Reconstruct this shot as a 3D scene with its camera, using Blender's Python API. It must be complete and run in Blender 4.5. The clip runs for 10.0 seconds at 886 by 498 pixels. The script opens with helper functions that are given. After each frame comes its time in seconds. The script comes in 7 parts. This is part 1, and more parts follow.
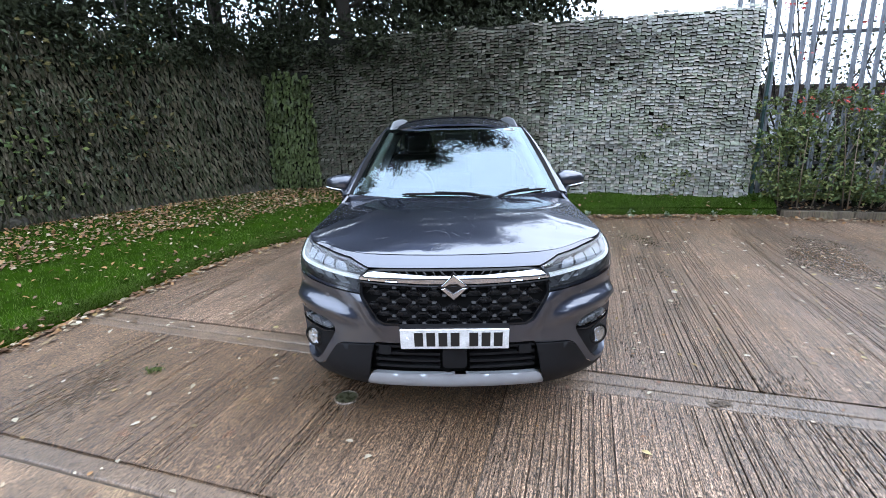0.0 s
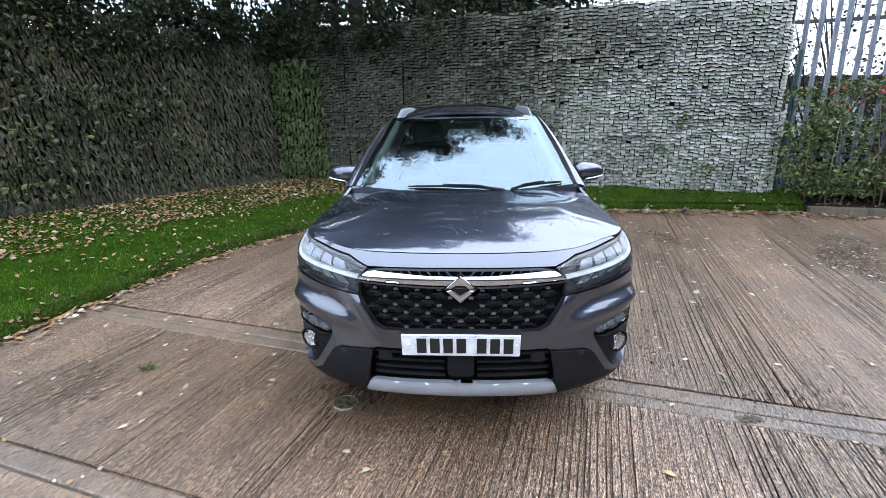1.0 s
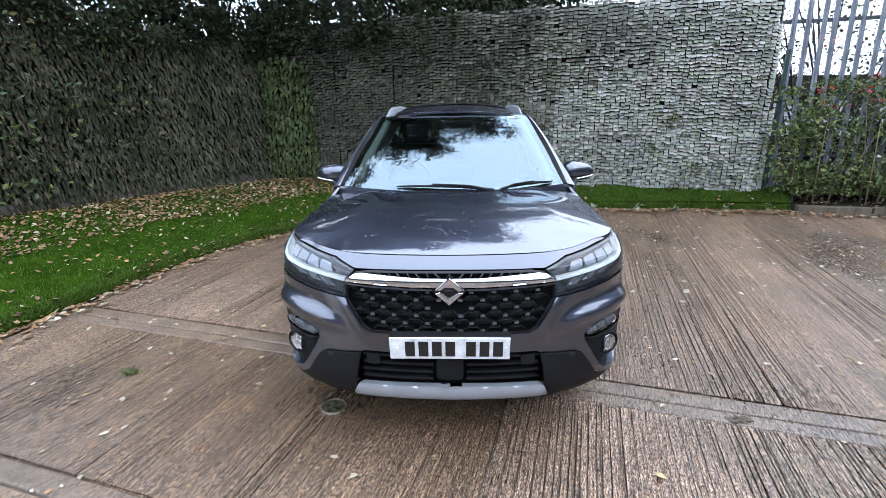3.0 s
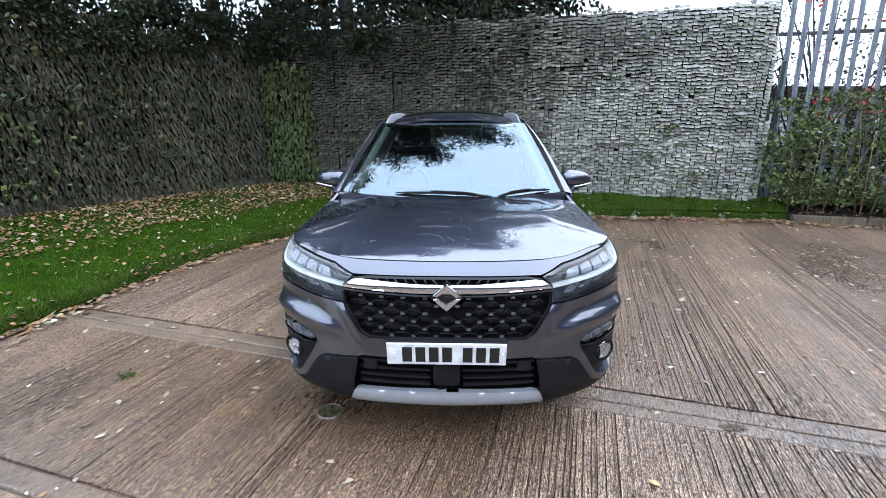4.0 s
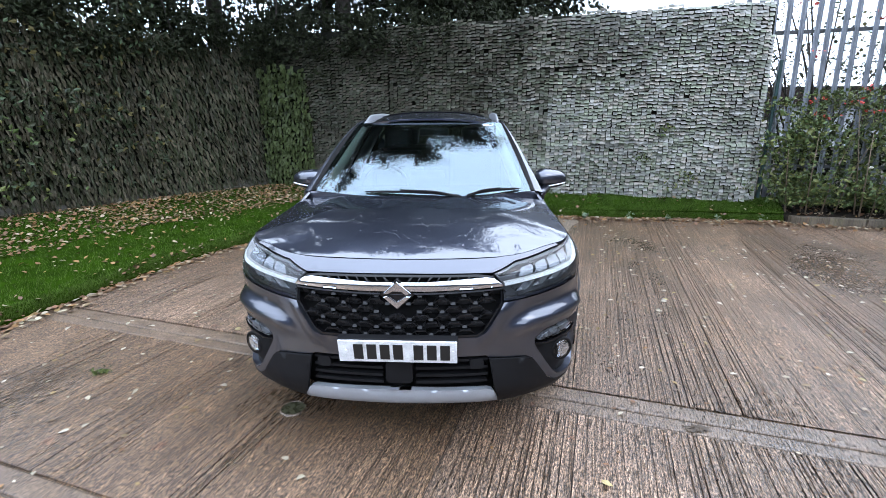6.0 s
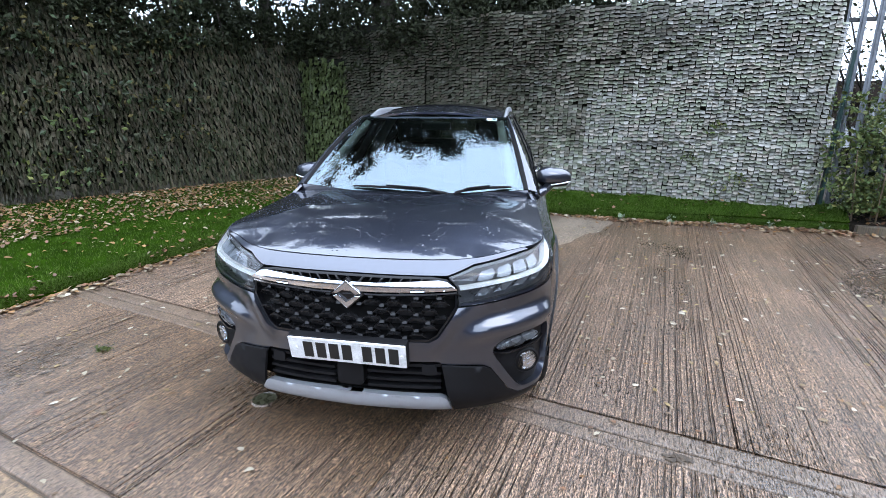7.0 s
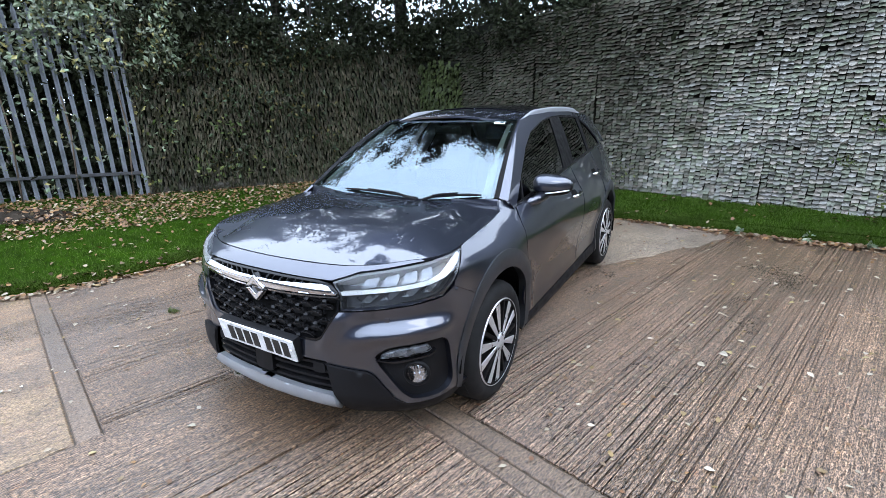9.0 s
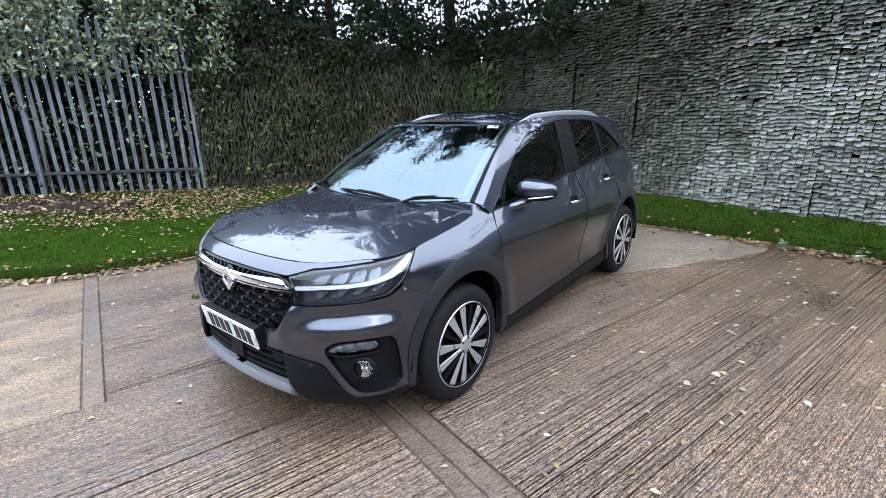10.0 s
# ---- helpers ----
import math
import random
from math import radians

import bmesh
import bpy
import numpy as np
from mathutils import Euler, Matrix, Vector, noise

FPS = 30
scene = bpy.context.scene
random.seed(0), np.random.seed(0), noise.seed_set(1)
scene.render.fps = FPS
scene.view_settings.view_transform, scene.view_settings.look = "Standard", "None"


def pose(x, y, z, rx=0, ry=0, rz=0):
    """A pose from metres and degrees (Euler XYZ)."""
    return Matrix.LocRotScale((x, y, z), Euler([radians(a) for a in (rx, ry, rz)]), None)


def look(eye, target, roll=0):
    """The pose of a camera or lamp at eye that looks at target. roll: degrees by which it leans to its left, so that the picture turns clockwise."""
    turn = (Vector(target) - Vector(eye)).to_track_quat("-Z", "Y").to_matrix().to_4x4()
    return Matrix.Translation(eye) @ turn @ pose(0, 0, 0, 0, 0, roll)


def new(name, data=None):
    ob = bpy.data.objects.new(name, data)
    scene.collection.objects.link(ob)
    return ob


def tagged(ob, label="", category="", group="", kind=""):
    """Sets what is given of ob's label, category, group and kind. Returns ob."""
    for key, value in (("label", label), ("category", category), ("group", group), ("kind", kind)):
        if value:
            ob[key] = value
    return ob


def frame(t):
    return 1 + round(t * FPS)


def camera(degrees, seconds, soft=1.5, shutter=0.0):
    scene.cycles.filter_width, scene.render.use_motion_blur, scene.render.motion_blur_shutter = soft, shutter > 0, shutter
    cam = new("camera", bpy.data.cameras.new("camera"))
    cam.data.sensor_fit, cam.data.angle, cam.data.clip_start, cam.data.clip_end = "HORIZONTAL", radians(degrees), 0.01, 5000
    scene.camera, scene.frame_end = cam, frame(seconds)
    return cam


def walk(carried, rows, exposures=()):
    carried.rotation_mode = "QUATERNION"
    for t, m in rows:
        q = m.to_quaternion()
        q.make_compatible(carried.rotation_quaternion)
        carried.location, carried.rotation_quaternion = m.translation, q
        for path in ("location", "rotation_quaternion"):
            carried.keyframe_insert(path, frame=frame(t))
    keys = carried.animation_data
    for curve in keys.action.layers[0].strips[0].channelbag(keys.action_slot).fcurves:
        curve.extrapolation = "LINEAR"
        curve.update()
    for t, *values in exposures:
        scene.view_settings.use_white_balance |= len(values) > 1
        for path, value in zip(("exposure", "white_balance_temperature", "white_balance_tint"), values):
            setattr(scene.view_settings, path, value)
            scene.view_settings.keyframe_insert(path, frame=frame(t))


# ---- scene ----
cam = camera(87.4, 10.0, soft=0.8)
PATH = [
    (0, (0.077, 0.043, 1.552), (0.014, 1.967, 1.011), -1.3),
    (0.5, (0.129, 0.155, 1.544), (0.042, 2.073, 0.984), -1.3),
    (1, (0.092, 0.235, 1.526), (-0.019, 2.148, 0.952), -1.0),
    (1.5, (0.08, 0.264, 1.526), (-0.031, 2.172, 0.937), -0.8),
    (2, (0.1, 0.275, 1.517), (-0.002, 2.183, 0.927), -1.3),
    (2.5, (0.106, 0.274, 1.523), (0.018, 2.184, 0.937), -1.3),
    (4, (0.105, 0.252, 1.538), (0.039, 2.172, 0.981), -0.2),
    (4.5, (0.111, 0.245, 1.542), (0.038, 2.17, 1.003), -0.2),
    (5, (0.104, 0.25, 1.541), (0.024, 2.175, 1.006), -0.2),
    (5.5, (0.145, 0.263, 1.521), (0.055, 2.188, 0.986), -0.6),
    (5.7, (0.219, 0.254, 1.515), (0.127, 2.178, 0.977), -0.6),
    (6.8, (0.707, 0.337, 1.528), (0.436, 2.235, 0.956), 0.1),
    (7, (0.769, 0.401, 1.517), (0.429, 2.288, 0.946), 0.1),
    (7.5, (1.027, 0.472, 1.543), (0.514, 2.32, 0.975), -0.4),
    (8, (1.354, 0.525, 1.558), (0.665, 2.314, 0.988), -0.6),
    (8.5, (1.613, 0.67, 1.544), (0.769, 2.391, 0.975), -1.0),
    (9, (1.852, 0.82, 1.561), (0.863, 2.459, 0.982), -1.5),
    (9.5, (2.129, 0.926, 1.594), (1.024, 2.489, 1.017), -1.6),
    (10, (2.29, 1.065, 1.575), (1.085, 2.555, 1.002), -1.4),
]
walk(cam, [(t, look(eye, target, roll)) for t, eye, target, roll in PATH])

# ---- world and light: a bright overcast afternoon ----
world = bpy.data.worlds.new("overcast_sky")
scene.world = world
world.use_nodes = True
wn, wl = world.node_tree.nodes, world.node_tree.links
sky = wn.new("ShaderNodeTexSky")
sky.sky_type = 'NISHITA'
sky.sun_disc = False
sky.sun_elevation, sky.sun_rotation = radians(48), radians(75)
sky.air_density, sky.dust_density = 1.6, 4.0
way, split, rise = wn.new("ShaderNodeTexCoord"), wn.new("ShaderNodeSeparateXYZ"), wn.new("ShaderNodeMapRange")
wl.new(way.outputs["Generated"], split.inputs[0])
wl.new(split.outputs["Z"], rise.inputs[0])
rise.inputs[1].default_value, rise.inputs[2].default_value = 0.0, 1.0
rise.inputs[3].default_value, rise.inputs[4].default_value = 8.5, 20.0
grey, cloud = wn.new("ShaderNodeVectorMath"), wn.new("ShaderNodeMix")
grey.operation = 'SCALE'
grey.inputs[0].default_value = (0.83, 0.97, 1.22)
wl.new(rise.outputs[0], grey.inputs["Scale"])
cloud.data_type = 'RGBA'
cloud.inputs[0].default_value = 0.88
wl.new(sky.outputs[0], cloud.inputs[6])
wl.new(grey.outputs[0], cloud.inputs[7])
wl.new(cloud.outputs[2], wn["Background"].inputs[0])
wn["Background"].inputs[1].default_value = 0.286
sun = new("sun", bpy.data.lights.new("sun", 'SUN'))
sun.data.energy, sun.data.angle, sun.data.color = 0.5, radians(25), (1.0, 0.96, 0.9)
sun.matrix_world = look((8, -3, 11), (0, 4, 0))
scene.view_settings.exposure = 0.0


# ---- materials ----
def material(name, colour, rough=0.6, metal=0.0, dark=0.75, light=1.2, scale=20.0, fine=160.0, bump=0.15, depth=0.004,
             rough_var=0.12, island=0.0, per_object=0.0, tints=None, **extra):
    """A surface with variation at two scales, a fine relief, and a spread of tone from piece to piece."""
    m = bpy.data.materials.new(name)
    m.use_nodes = True
    n, l = m.node_tree.nodes, m.node_tree.links
    b = n["Principled BSDF"]
    geo = n.new("ShaderNodeNewGeometry")
    big, small = n.new("ShaderNodeTexNoise"), n.new("ShaderNodeTexNoise")
    for tex, s in ((big, scale), (small, fine)):
        tex.inputs["Scale"].default_value = s
        tex.inputs["Detail"].default_value = 4
        l.new(geo.outputs["Position"], tex.inputs["Vector"])
    add = n.new("ShaderNodeMath")
    add.operation = 'MULTIPLY_ADD'
    add.inputs[1].default_value = 0.35
    l.new(small.outputs[0], add.inputs[0])
    l.new(big.outputs[0], add.inputs[2])
    ramp = n.new("ShaderNodeMapRange")
    ramp.inputs[1].default_value, ramp.inputs[2].default_value = 0.45, 0.9
    ramp.inputs[3].default_value, ramp.inputs[4].default_value = dark, light
    l.new(add.outputs[0], ramp.inputs[0])
    level = ramp.outputs[0]
    seed = geo.outputs["Random Per Island"]
    if per_object:
        info = n.new("ShaderNodeObjectInfo")
        seed = info.outputs["Random"]
    spread = island or per_object
    if spread:
        r = n.new("ShaderNodeMapRange")
        r.inputs[3].default_value, r.inputs[4].default_value = 1 - spread, 1 + spread
        l.new(seed, r.inputs[0])
        mul = n.new("ShaderNodeMath")
        mul.operation = 'MULTIPLY'
        l.new(level, mul.inputs[0]), l.new(r.outputs[0], mul.inputs[1])
        level = mul.outputs[0]
    tint = n.new("ShaderNodeVectorMath")
    tint.operation = 'SCALE'
    if tints:
        cr = n.new("ShaderNodeValToRGB")
        cr.color_ramp.interpolation = 'CONSTANT' if island or per_object else 'LINEAR'
        for i, c in enumerate(tints):
            e = cr.color_ramp.elements[i] if i < 2 else cr.color_ramp.elements.new(1)
            e.position, e.color = i / len(tints), (*c, 1)
        l.new(seed, cr.inputs[0])
        l.new(cr.outputs[0], tint.inputs[0])
    else:
        tint.inputs[0].default_value = colour
    l.new(level, tint.inputs["Scale"])
    l.new(tint.outputs[0], b.inputs["Base Color"])
    rr = n.new("ShaderNodeMapRange")
    rr.inputs[1].default_value, rr.inputs[2].default_value = 0.3, 0.7
    rr.inputs[3].default_value, rr.inputs[4].default_value = max(0.02, rough - rough_var), min(1, rough + rough_var)
    l.new(big.outputs[0], rr.inputs[0]), l.new(rr.outputs[0], b.inputs["Roughness"])
    b.inputs["Metallic"].default_value = metal
    if bump:
        bp = n.new("ShaderNodeBump")
        bp.inputs["Strength"].default_value, bp.inputs["Distance"].default_value = bump, depth
        l.new(add.outputs[0], bp.inputs["Height"]), l.new(bp.outputs[0], b.inputs["Normal"])
    for key, value in extra.items():
        b.inputs[key.replace("_", " ")].default_value = value
    return m


def concrete_material(name, colour, grooves=1.0, wet=0.5, moss=0.0, coarse=1.0, film=0.009, blotch=0.14):
    """Tamped yard concrete: long ridges and cracks along one way, stains, wet patches."""
    m = bpy.data.materials.new(name)
    m.use_nodes = True
    n, l = m.node_tree.nodes, m.node_tree.links
    b = n["Principled BSDF"]
    geo = n.new("ShaderNodeNewGeometry")

    def mapped(sx, sy, kind="ShaderNodeTexNoise", detail=3.0, scale=1.0):
        mp = n.new("ShaderNodeMapping")
        mp.vector_type = 'TEXTURE'
        mp.inputs["Rotation"].default_value = (0, 0, radians(-15))
        mp.inputs["Scale"].default_value = (1 / sx, 1 / sy, 1)
        l.new(geo.outputs["Position"], mp.inputs[0])
        t = n.new(kind)
        t.inputs["Scale"].default_value = scale
        if "Detail" in t.inputs:
            t.inputs["Detail"].default_value = detail
        l.new(mp.outputs[0], t.inputs["Vector"])
        return t.outputs["Fac"] if "Fac" in t.outputs else t.outputs[0]

    def ramp(value, a, c, lo, hi):
        r = n.new("ShaderNodeMapRange")
        for i, v in enumerate((a, c, lo, hi)):
            r.inputs[i + 1].default_value = v
        l.new(value, r.inputs[0])
        return r.outputs[0]

    def math(op, a, c):
        q = n.new("ShaderNodeMath")
        q.operation = op
        for i, v in enumerate((a, c)):
            if isinstance(v, (int, float)):
                q.inputs[i].default_value = v
            else:
                l.new(v, q.inputs[i])
        return q.outputs[0]

    def lines(per_metre, half, wander, seed):
        """Thin straight grooves at uneven distances."""
        w = mapped(1.3, 0.5, detail=2)
        sep, mp = n.new("ShaderNodeSeparateXYZ"), n.new("ShaderNodeMapping")
        mp.vector_type = 'TEXTURE'
        mp.inputs["Rotation"].default_value = (0, 0, radians(-15))
        l.new(geo.outputs["Position"], mp.inputs[0]), l.new(mp.outputs[0], sep.inputs[0])
        v = n.new("ShaderNodeTexVoronoi")
        v.voronoi_dimensions, v.feature = '1D', 'DISTANCE_TO_EDGE'
        v.inputs["Scale"].default_value = per_metre
        l.new(math('ADD', sep.outputs["X"], math('MULTIPLY', math('ADD', w, seed), wander)), v.inputs["W"])
        rough_edge = mapped(60, 14, detail=3)
        d = math('ADD', v.outputs[0], math('MULTIPLY', math('SUBTRACT', rough_edge, 0.5), half * 2.4))
        # the crest beside each groove also comes out lighter in the colour
        crest = math('MULTIPLY', ramp(d, half * 1.2, half * 1.8, 0.0, 1.0), ramp(d, half * 2.2, half * 3.6, 1.0, 0.0))
        return math('SUBTRACT', ramp(d, half * 0.5, half * 1.25, 1.0, 0.0), math('MULTIPLY', crest, 0.35))

    grain, fleck = mapped(190, 60), mapped(120, 17, detail=6)
    streak, seam = mapped(120, 1.3, detail=2), mapped(34, 0.45, detail=3)
    stain, patch = mapped(0.9, 0.6, detail=5), mapped(1.6, 0.45, detail=5)
    dash = ramp(mapped(26, 1.1, detail=3), 0.40, 0.52, 0.0, 1.0)
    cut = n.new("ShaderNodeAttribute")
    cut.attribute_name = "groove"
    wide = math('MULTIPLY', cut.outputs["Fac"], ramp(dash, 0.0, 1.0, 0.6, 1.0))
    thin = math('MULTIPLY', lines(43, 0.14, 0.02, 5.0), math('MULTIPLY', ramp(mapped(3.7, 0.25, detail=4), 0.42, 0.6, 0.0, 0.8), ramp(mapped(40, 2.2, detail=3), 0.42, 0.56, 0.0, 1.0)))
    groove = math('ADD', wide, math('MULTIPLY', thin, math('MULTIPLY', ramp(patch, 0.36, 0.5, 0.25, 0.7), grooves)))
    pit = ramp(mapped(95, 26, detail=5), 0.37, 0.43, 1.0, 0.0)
    tone = math('MULTIPLY', ramp(stain, 0.34, 0.66, 0.74, 1.22), ramp(fleck, 0.40, 0.60, 1 - 0.38 * coarse, 1 + 0.5 * coarse))
    tone = math('MULTIPLY', tone, ramp(grain, 0.42, 0.58, 1 - 0.6 * coarse, 1 + 0.9 * coarse))
    tone = math('MULTIPLY', tone, math('MULTIPLY', ramp(streak, 0.4, 0.6, 1 - 0.24 * grooves, 1 + 0.2 * grooves), ramp(seam, 0.36, 0.62, 1 - 0.2 * grooves, 1 + 0.14 * grooves)))
    # groove shading put into the colour: cuts and pits darker, lips lighter
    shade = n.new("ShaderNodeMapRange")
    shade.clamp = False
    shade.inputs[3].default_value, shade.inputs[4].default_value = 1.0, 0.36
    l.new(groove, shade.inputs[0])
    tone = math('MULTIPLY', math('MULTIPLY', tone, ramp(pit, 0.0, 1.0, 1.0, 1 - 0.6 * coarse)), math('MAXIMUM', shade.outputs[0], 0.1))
    tone = math('MULTIPLY', tone, ramp(mapped(5, 2.2, detail=10), 0.38, 0.62, 1 - blotch, 1 + blotch * 0.6))
    col = n.new("ShaderNodeMix")
    col.data_type = 'RGBA'
    col.inputs[6].default_value = (*colour, 1)
    col.inputs[7].default_value = (colour[0] * 0.95, colour[1] * 0.85, colour[2] * 0.66, 1)
    l.new(ramp(mapped(1.1, 0.8, detail=6), 0.42, 0.62, 0.0, 0.35), col.inputs[0])
    out = col.outputs[2]
    rust = n.new("ShaderNodeMix")
    rust.data_type = 'RGBA'
    rust.inputs[7].default_value = (0.17, 0.055, 0.02, 1)
    l.new(out, rust.inputs[6])
    l.new(ramp(mapped(9, 6, detail=4), 0.66, 0.74, 0.0, 0.55), rust.inputs[0])
    out = rust.outputs[2]
    if moss:
        green = n.new("ShaderNodeMix")
        green.data_type = 'RGBA'
        green.inputs[7].default_value = (0.075, 0.075, 0.025, 1)
        l.new(out, green.inputs[6])
        l.new(ramp(math('ADD', fleck, math('MULTIPLY', stain, 1.2)), 1.14, 1.3, 0.0, moss), green.inputs[0])
        out = green.outputs[2]
    sc = n.new("ShaderNodeVectorMath")
    sc.operation = 'SCALE'
    l.new(out, sc.inputs[0]), l.new(tone, sc.inputs["Scale"])
    l.new(sc.outputs[0], b.inputs["Base Color"])
    l.new(ramp(math('ADD', stain, math('MULTIPLY', fleck, 0.4)), 0.55, 0.85, 0.55 - 0.3 * wet, 0.62), b.inputs["Roughness"])
    b.inputs["Specular IOR Level"].default_value = 0.5

    def relief(depth, height):
        bp = n.new("ShaderNodeBump")
        bp.inputs["Strength"].default_value, bp.inputs["Distance"].default_value = 1.0, depth
        l.new(height, bp.inputs["Height"])
        return bp.outputs[0]

    h = math('SUBTRACT', math('MULTIPLY', fleck, 1.0), math('MAXIMUM', math('MULTIPLY', groove, 1.1), math('MULTIPLY', pit, 0.5)))
    h = math('ADD', math('ADD', h, math('MULTIPLY', grain, 0.4 * coarse)), math('MULTIPLY', streak, 0.6 * grooves))
    l.new(relief(0.016, h), b.inputs["Normal"])
    # a film of water on top, thicker in the hollows of the stains
    l.new(ramp(stain, 0.4, 0.65, wet, wet * 0.6), b.inputs["Coat Weight"])
    b.inputs["Coat Roughness"].default_value = 0.2
    b.inputs["Coat IOR"].default_value = 1.54
    l.new(relief(film, h), b.inputs["Coat Normal"])
    return m


YARD = concrete_material("tamped_concrete", (0.192, 0.127, 0.085), 1.0, 1.0)
FRONT = concrete_material("worn_concrete", (0.147, 0.092, 0.055), 0.9, 1.0, coarse=1.0, film=0.005, blotch=0.2)
STRIP = concrete_material("smooth_concrete", (0.152, 0.105, 0.071), 0.12, 1.0, coarse=0.6, film=0.006)
OLD = concrete_material("old_concrete", (0.25, 0.16, 0.095), 0.45, 1.0, moss=0.35, coarse=0.7, film=0.004, blotch=0.32)
PALE = concrete_material("pale_concrete", (0.275, 0.22, 0.17), 0.35, 0.4, coarse=0.6)
KERB = concrete_material("kerb_concrete", (0.13, 0.102, 0.075), 0.0, 0.2, moss=0.4, coarse=0.3, blotch=0.3)
EARTH = material("earth", (0.03, 0.024, 0.018), 0.9, scale=6, fine=60, dark=0.5, light=1.6, bump=0.8, depth=0.03, Specular_IOR_Level=0.1)
TURF = material("turf_backing", (0.016, 0.038, 0.002), 0.95, scale=5, fine=220, dark=0.6, light=1.3, bump=0.8, depth=0.01, Specular_IOR_Level=0.02)
BLADE = material("turf_blade", (0.06, 0.096, 0.02), 0.9, scale=2.5, fine=60, island=0.4, bump=0, Specular_IOR_Level=0.02)
LEAF_DRY = material("dry_leaf", (0.3, 0.2, 0.1), 0.6, island=0.25, bump=0.3, tints=((0.22, 0.15, 0.085), (0.2, 0.105, 0.045), (0.34, 0.27, 0.18), (0.11, 0.06, 0.032), (0.24, 0.13, 0.05), (0.15, 0.075, 0.038)))
LEAF_LIGHT = material("light_leaf", (0.4, 0.36, 0.28), 0.5, island=0.2, bump=0.3, tints=((0.34, 0.29, 0.2), (0.26, 0.18, 0.07), (0.3, 0.26, 0.18), (0.13, 0.075, 0.035), (0.37, 0.33, 0.24), (0.17, 0.12, 0.06)))
LEAF_PALE = material("pale_leaf", (0.5, 0.42, 0.3), 0.5, per_object=0.2, bump=0.3, tints=((0.42, 0.37, 0.27), (0.22, 0.15, 0.07), (0.38, 0.34, 0.26), (0.12, 0.075, 0.045), (0.34, 0.27, 0.12), (0.42, 0.38, 0.3), (0.45, 0.4, 0.31)))
SCREEN_TINTS = ((0.25, 0.255, 0.222), (0.215, 0.232, 0.18), (0.29, 0.29, 0.262), (0.185, 0.205, 0.148), (0.255, 0.238, 0.2))
SCREEN = material("screen_leaf", (0.088, 0.092, 0.08), 0.4, scale=1.3, fine=30, dark=0.6, light=1.25, island=0.22, bump=0.2, tints=SCREEN_TINTS)
SCREEN_PIECE = material("screen_leaf_piece", (0.088, 0.092, 0.08), 0.4, scale=1.3, fine=30, dark=0.6, light=1.25, per_object=0.22, bump=0.2, tints=SCREEN_TINTS)
# browned leaves, with the shade of the trees put into their colour
SHADED_SCREEN = material("shaded_brown_screen_leaf", (0.06, 0.055, 0.04), 0.5, scale=1.3, fine=30, dark=0.55, light=1.3, island=0.3, bump=0.2, Specular_IOR_Level=0.3,
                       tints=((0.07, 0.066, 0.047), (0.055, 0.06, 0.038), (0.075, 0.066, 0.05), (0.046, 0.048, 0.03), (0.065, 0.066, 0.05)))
MID_SCREEN = material("half_shaded_screen_leaf", (0.12, 0.12, 0.1), 0.45, scale=1.3, fine=30, dark=0.58, light=1.28, island=0.25, bump=0.2, Specular_IOR_Level=0.4,
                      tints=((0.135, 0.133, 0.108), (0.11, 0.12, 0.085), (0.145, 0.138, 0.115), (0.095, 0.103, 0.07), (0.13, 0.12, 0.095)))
IVY_TINTS = ((0.068, 0.061, 0.038), (0.044, 0.047, 0.024), (0.082, 0.072, 0.047), (0.03, 0.036, 0.017), (0.056, 0.055, 0.034))
IVY = material("ivy_screen_leaf", (0.04, 0.04, 0.02), 0.55, scale=1.3, fine=22, dark=0.55, light=1.35, island=0.35, bump=0.2, tints=IVY_TINTS, Specular_IOR_Level=0.25)
IVY_PIECE = material("ivy_screen_leaf_piece", (0.04, 0.04, 0.02), 0.55, scale=1.3, fine=22, dark=0.55, light=1.35, per_object=0.35, bump=0.2, tints=IVY_TINTS, Specular_IOR_Level=0.25)
IVY_GREEN = material("green_screen_leaf", (0.048, 0.064, 0.022), 0.5, scale=1.6, fine=26, island=0.35, bump=0.2, Specular_IOR_Level=0.25)
BACKING = material("screen_backing", (0.016, 0.017, 0.013), 0.9, scale=3, fine=40, Specular_IOR_Level=0.1)
BASEBOARD = material("screen_foot", (0.055, 0.05, 0.038), 0.8, scale=5, fine=40, dark=0.45, light=1.3, bump=0.5, depth=0.02)
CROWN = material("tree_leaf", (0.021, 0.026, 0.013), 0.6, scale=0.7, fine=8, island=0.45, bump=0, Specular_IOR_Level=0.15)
VINE = material("vine_leaf", (0.07, 0.11, 0.04), 0.45, scale=2, fine=20, island=0.35, bump=0,
                tints=((0.145, 0.185, 0.11), (0.19, 0.23, 0.16), (0.12, 0.155, 0.085), (0.28, 0.26, 0.1), (0.165, 0.205, 0.13), (0.21, 0.235, 0.17), (0.13, 0.185, 0.11)))
ROSE = material("rose_leaf", (0.07, 0.1, 0.03), 0.5, scale=2, fine=20, island=0.35, bump=0, Specular_IOR_Level=0.3,
                tints=((0.075, 0.105, 0.028), (0.1, 0.125, 0.035), (0.055, 0.085, 0.022), (0.13, 0.14, 0.045), (0.045, 0.07, 0.022)))
TRAIL = material("trailing_leaf", (0.03, 0.045, 0.02), 0.5, scale=2, fine=20, island=0.4, bump=0, Specular_IOR_Level=0.25,
                 tints=((0.035, 0.05, 0.024), (0.05, 0.055, 0.03), (0.028, 0.04, 0.017), (0.07, 0.06, 0.02), (0.04, 0.06, 0.03)))
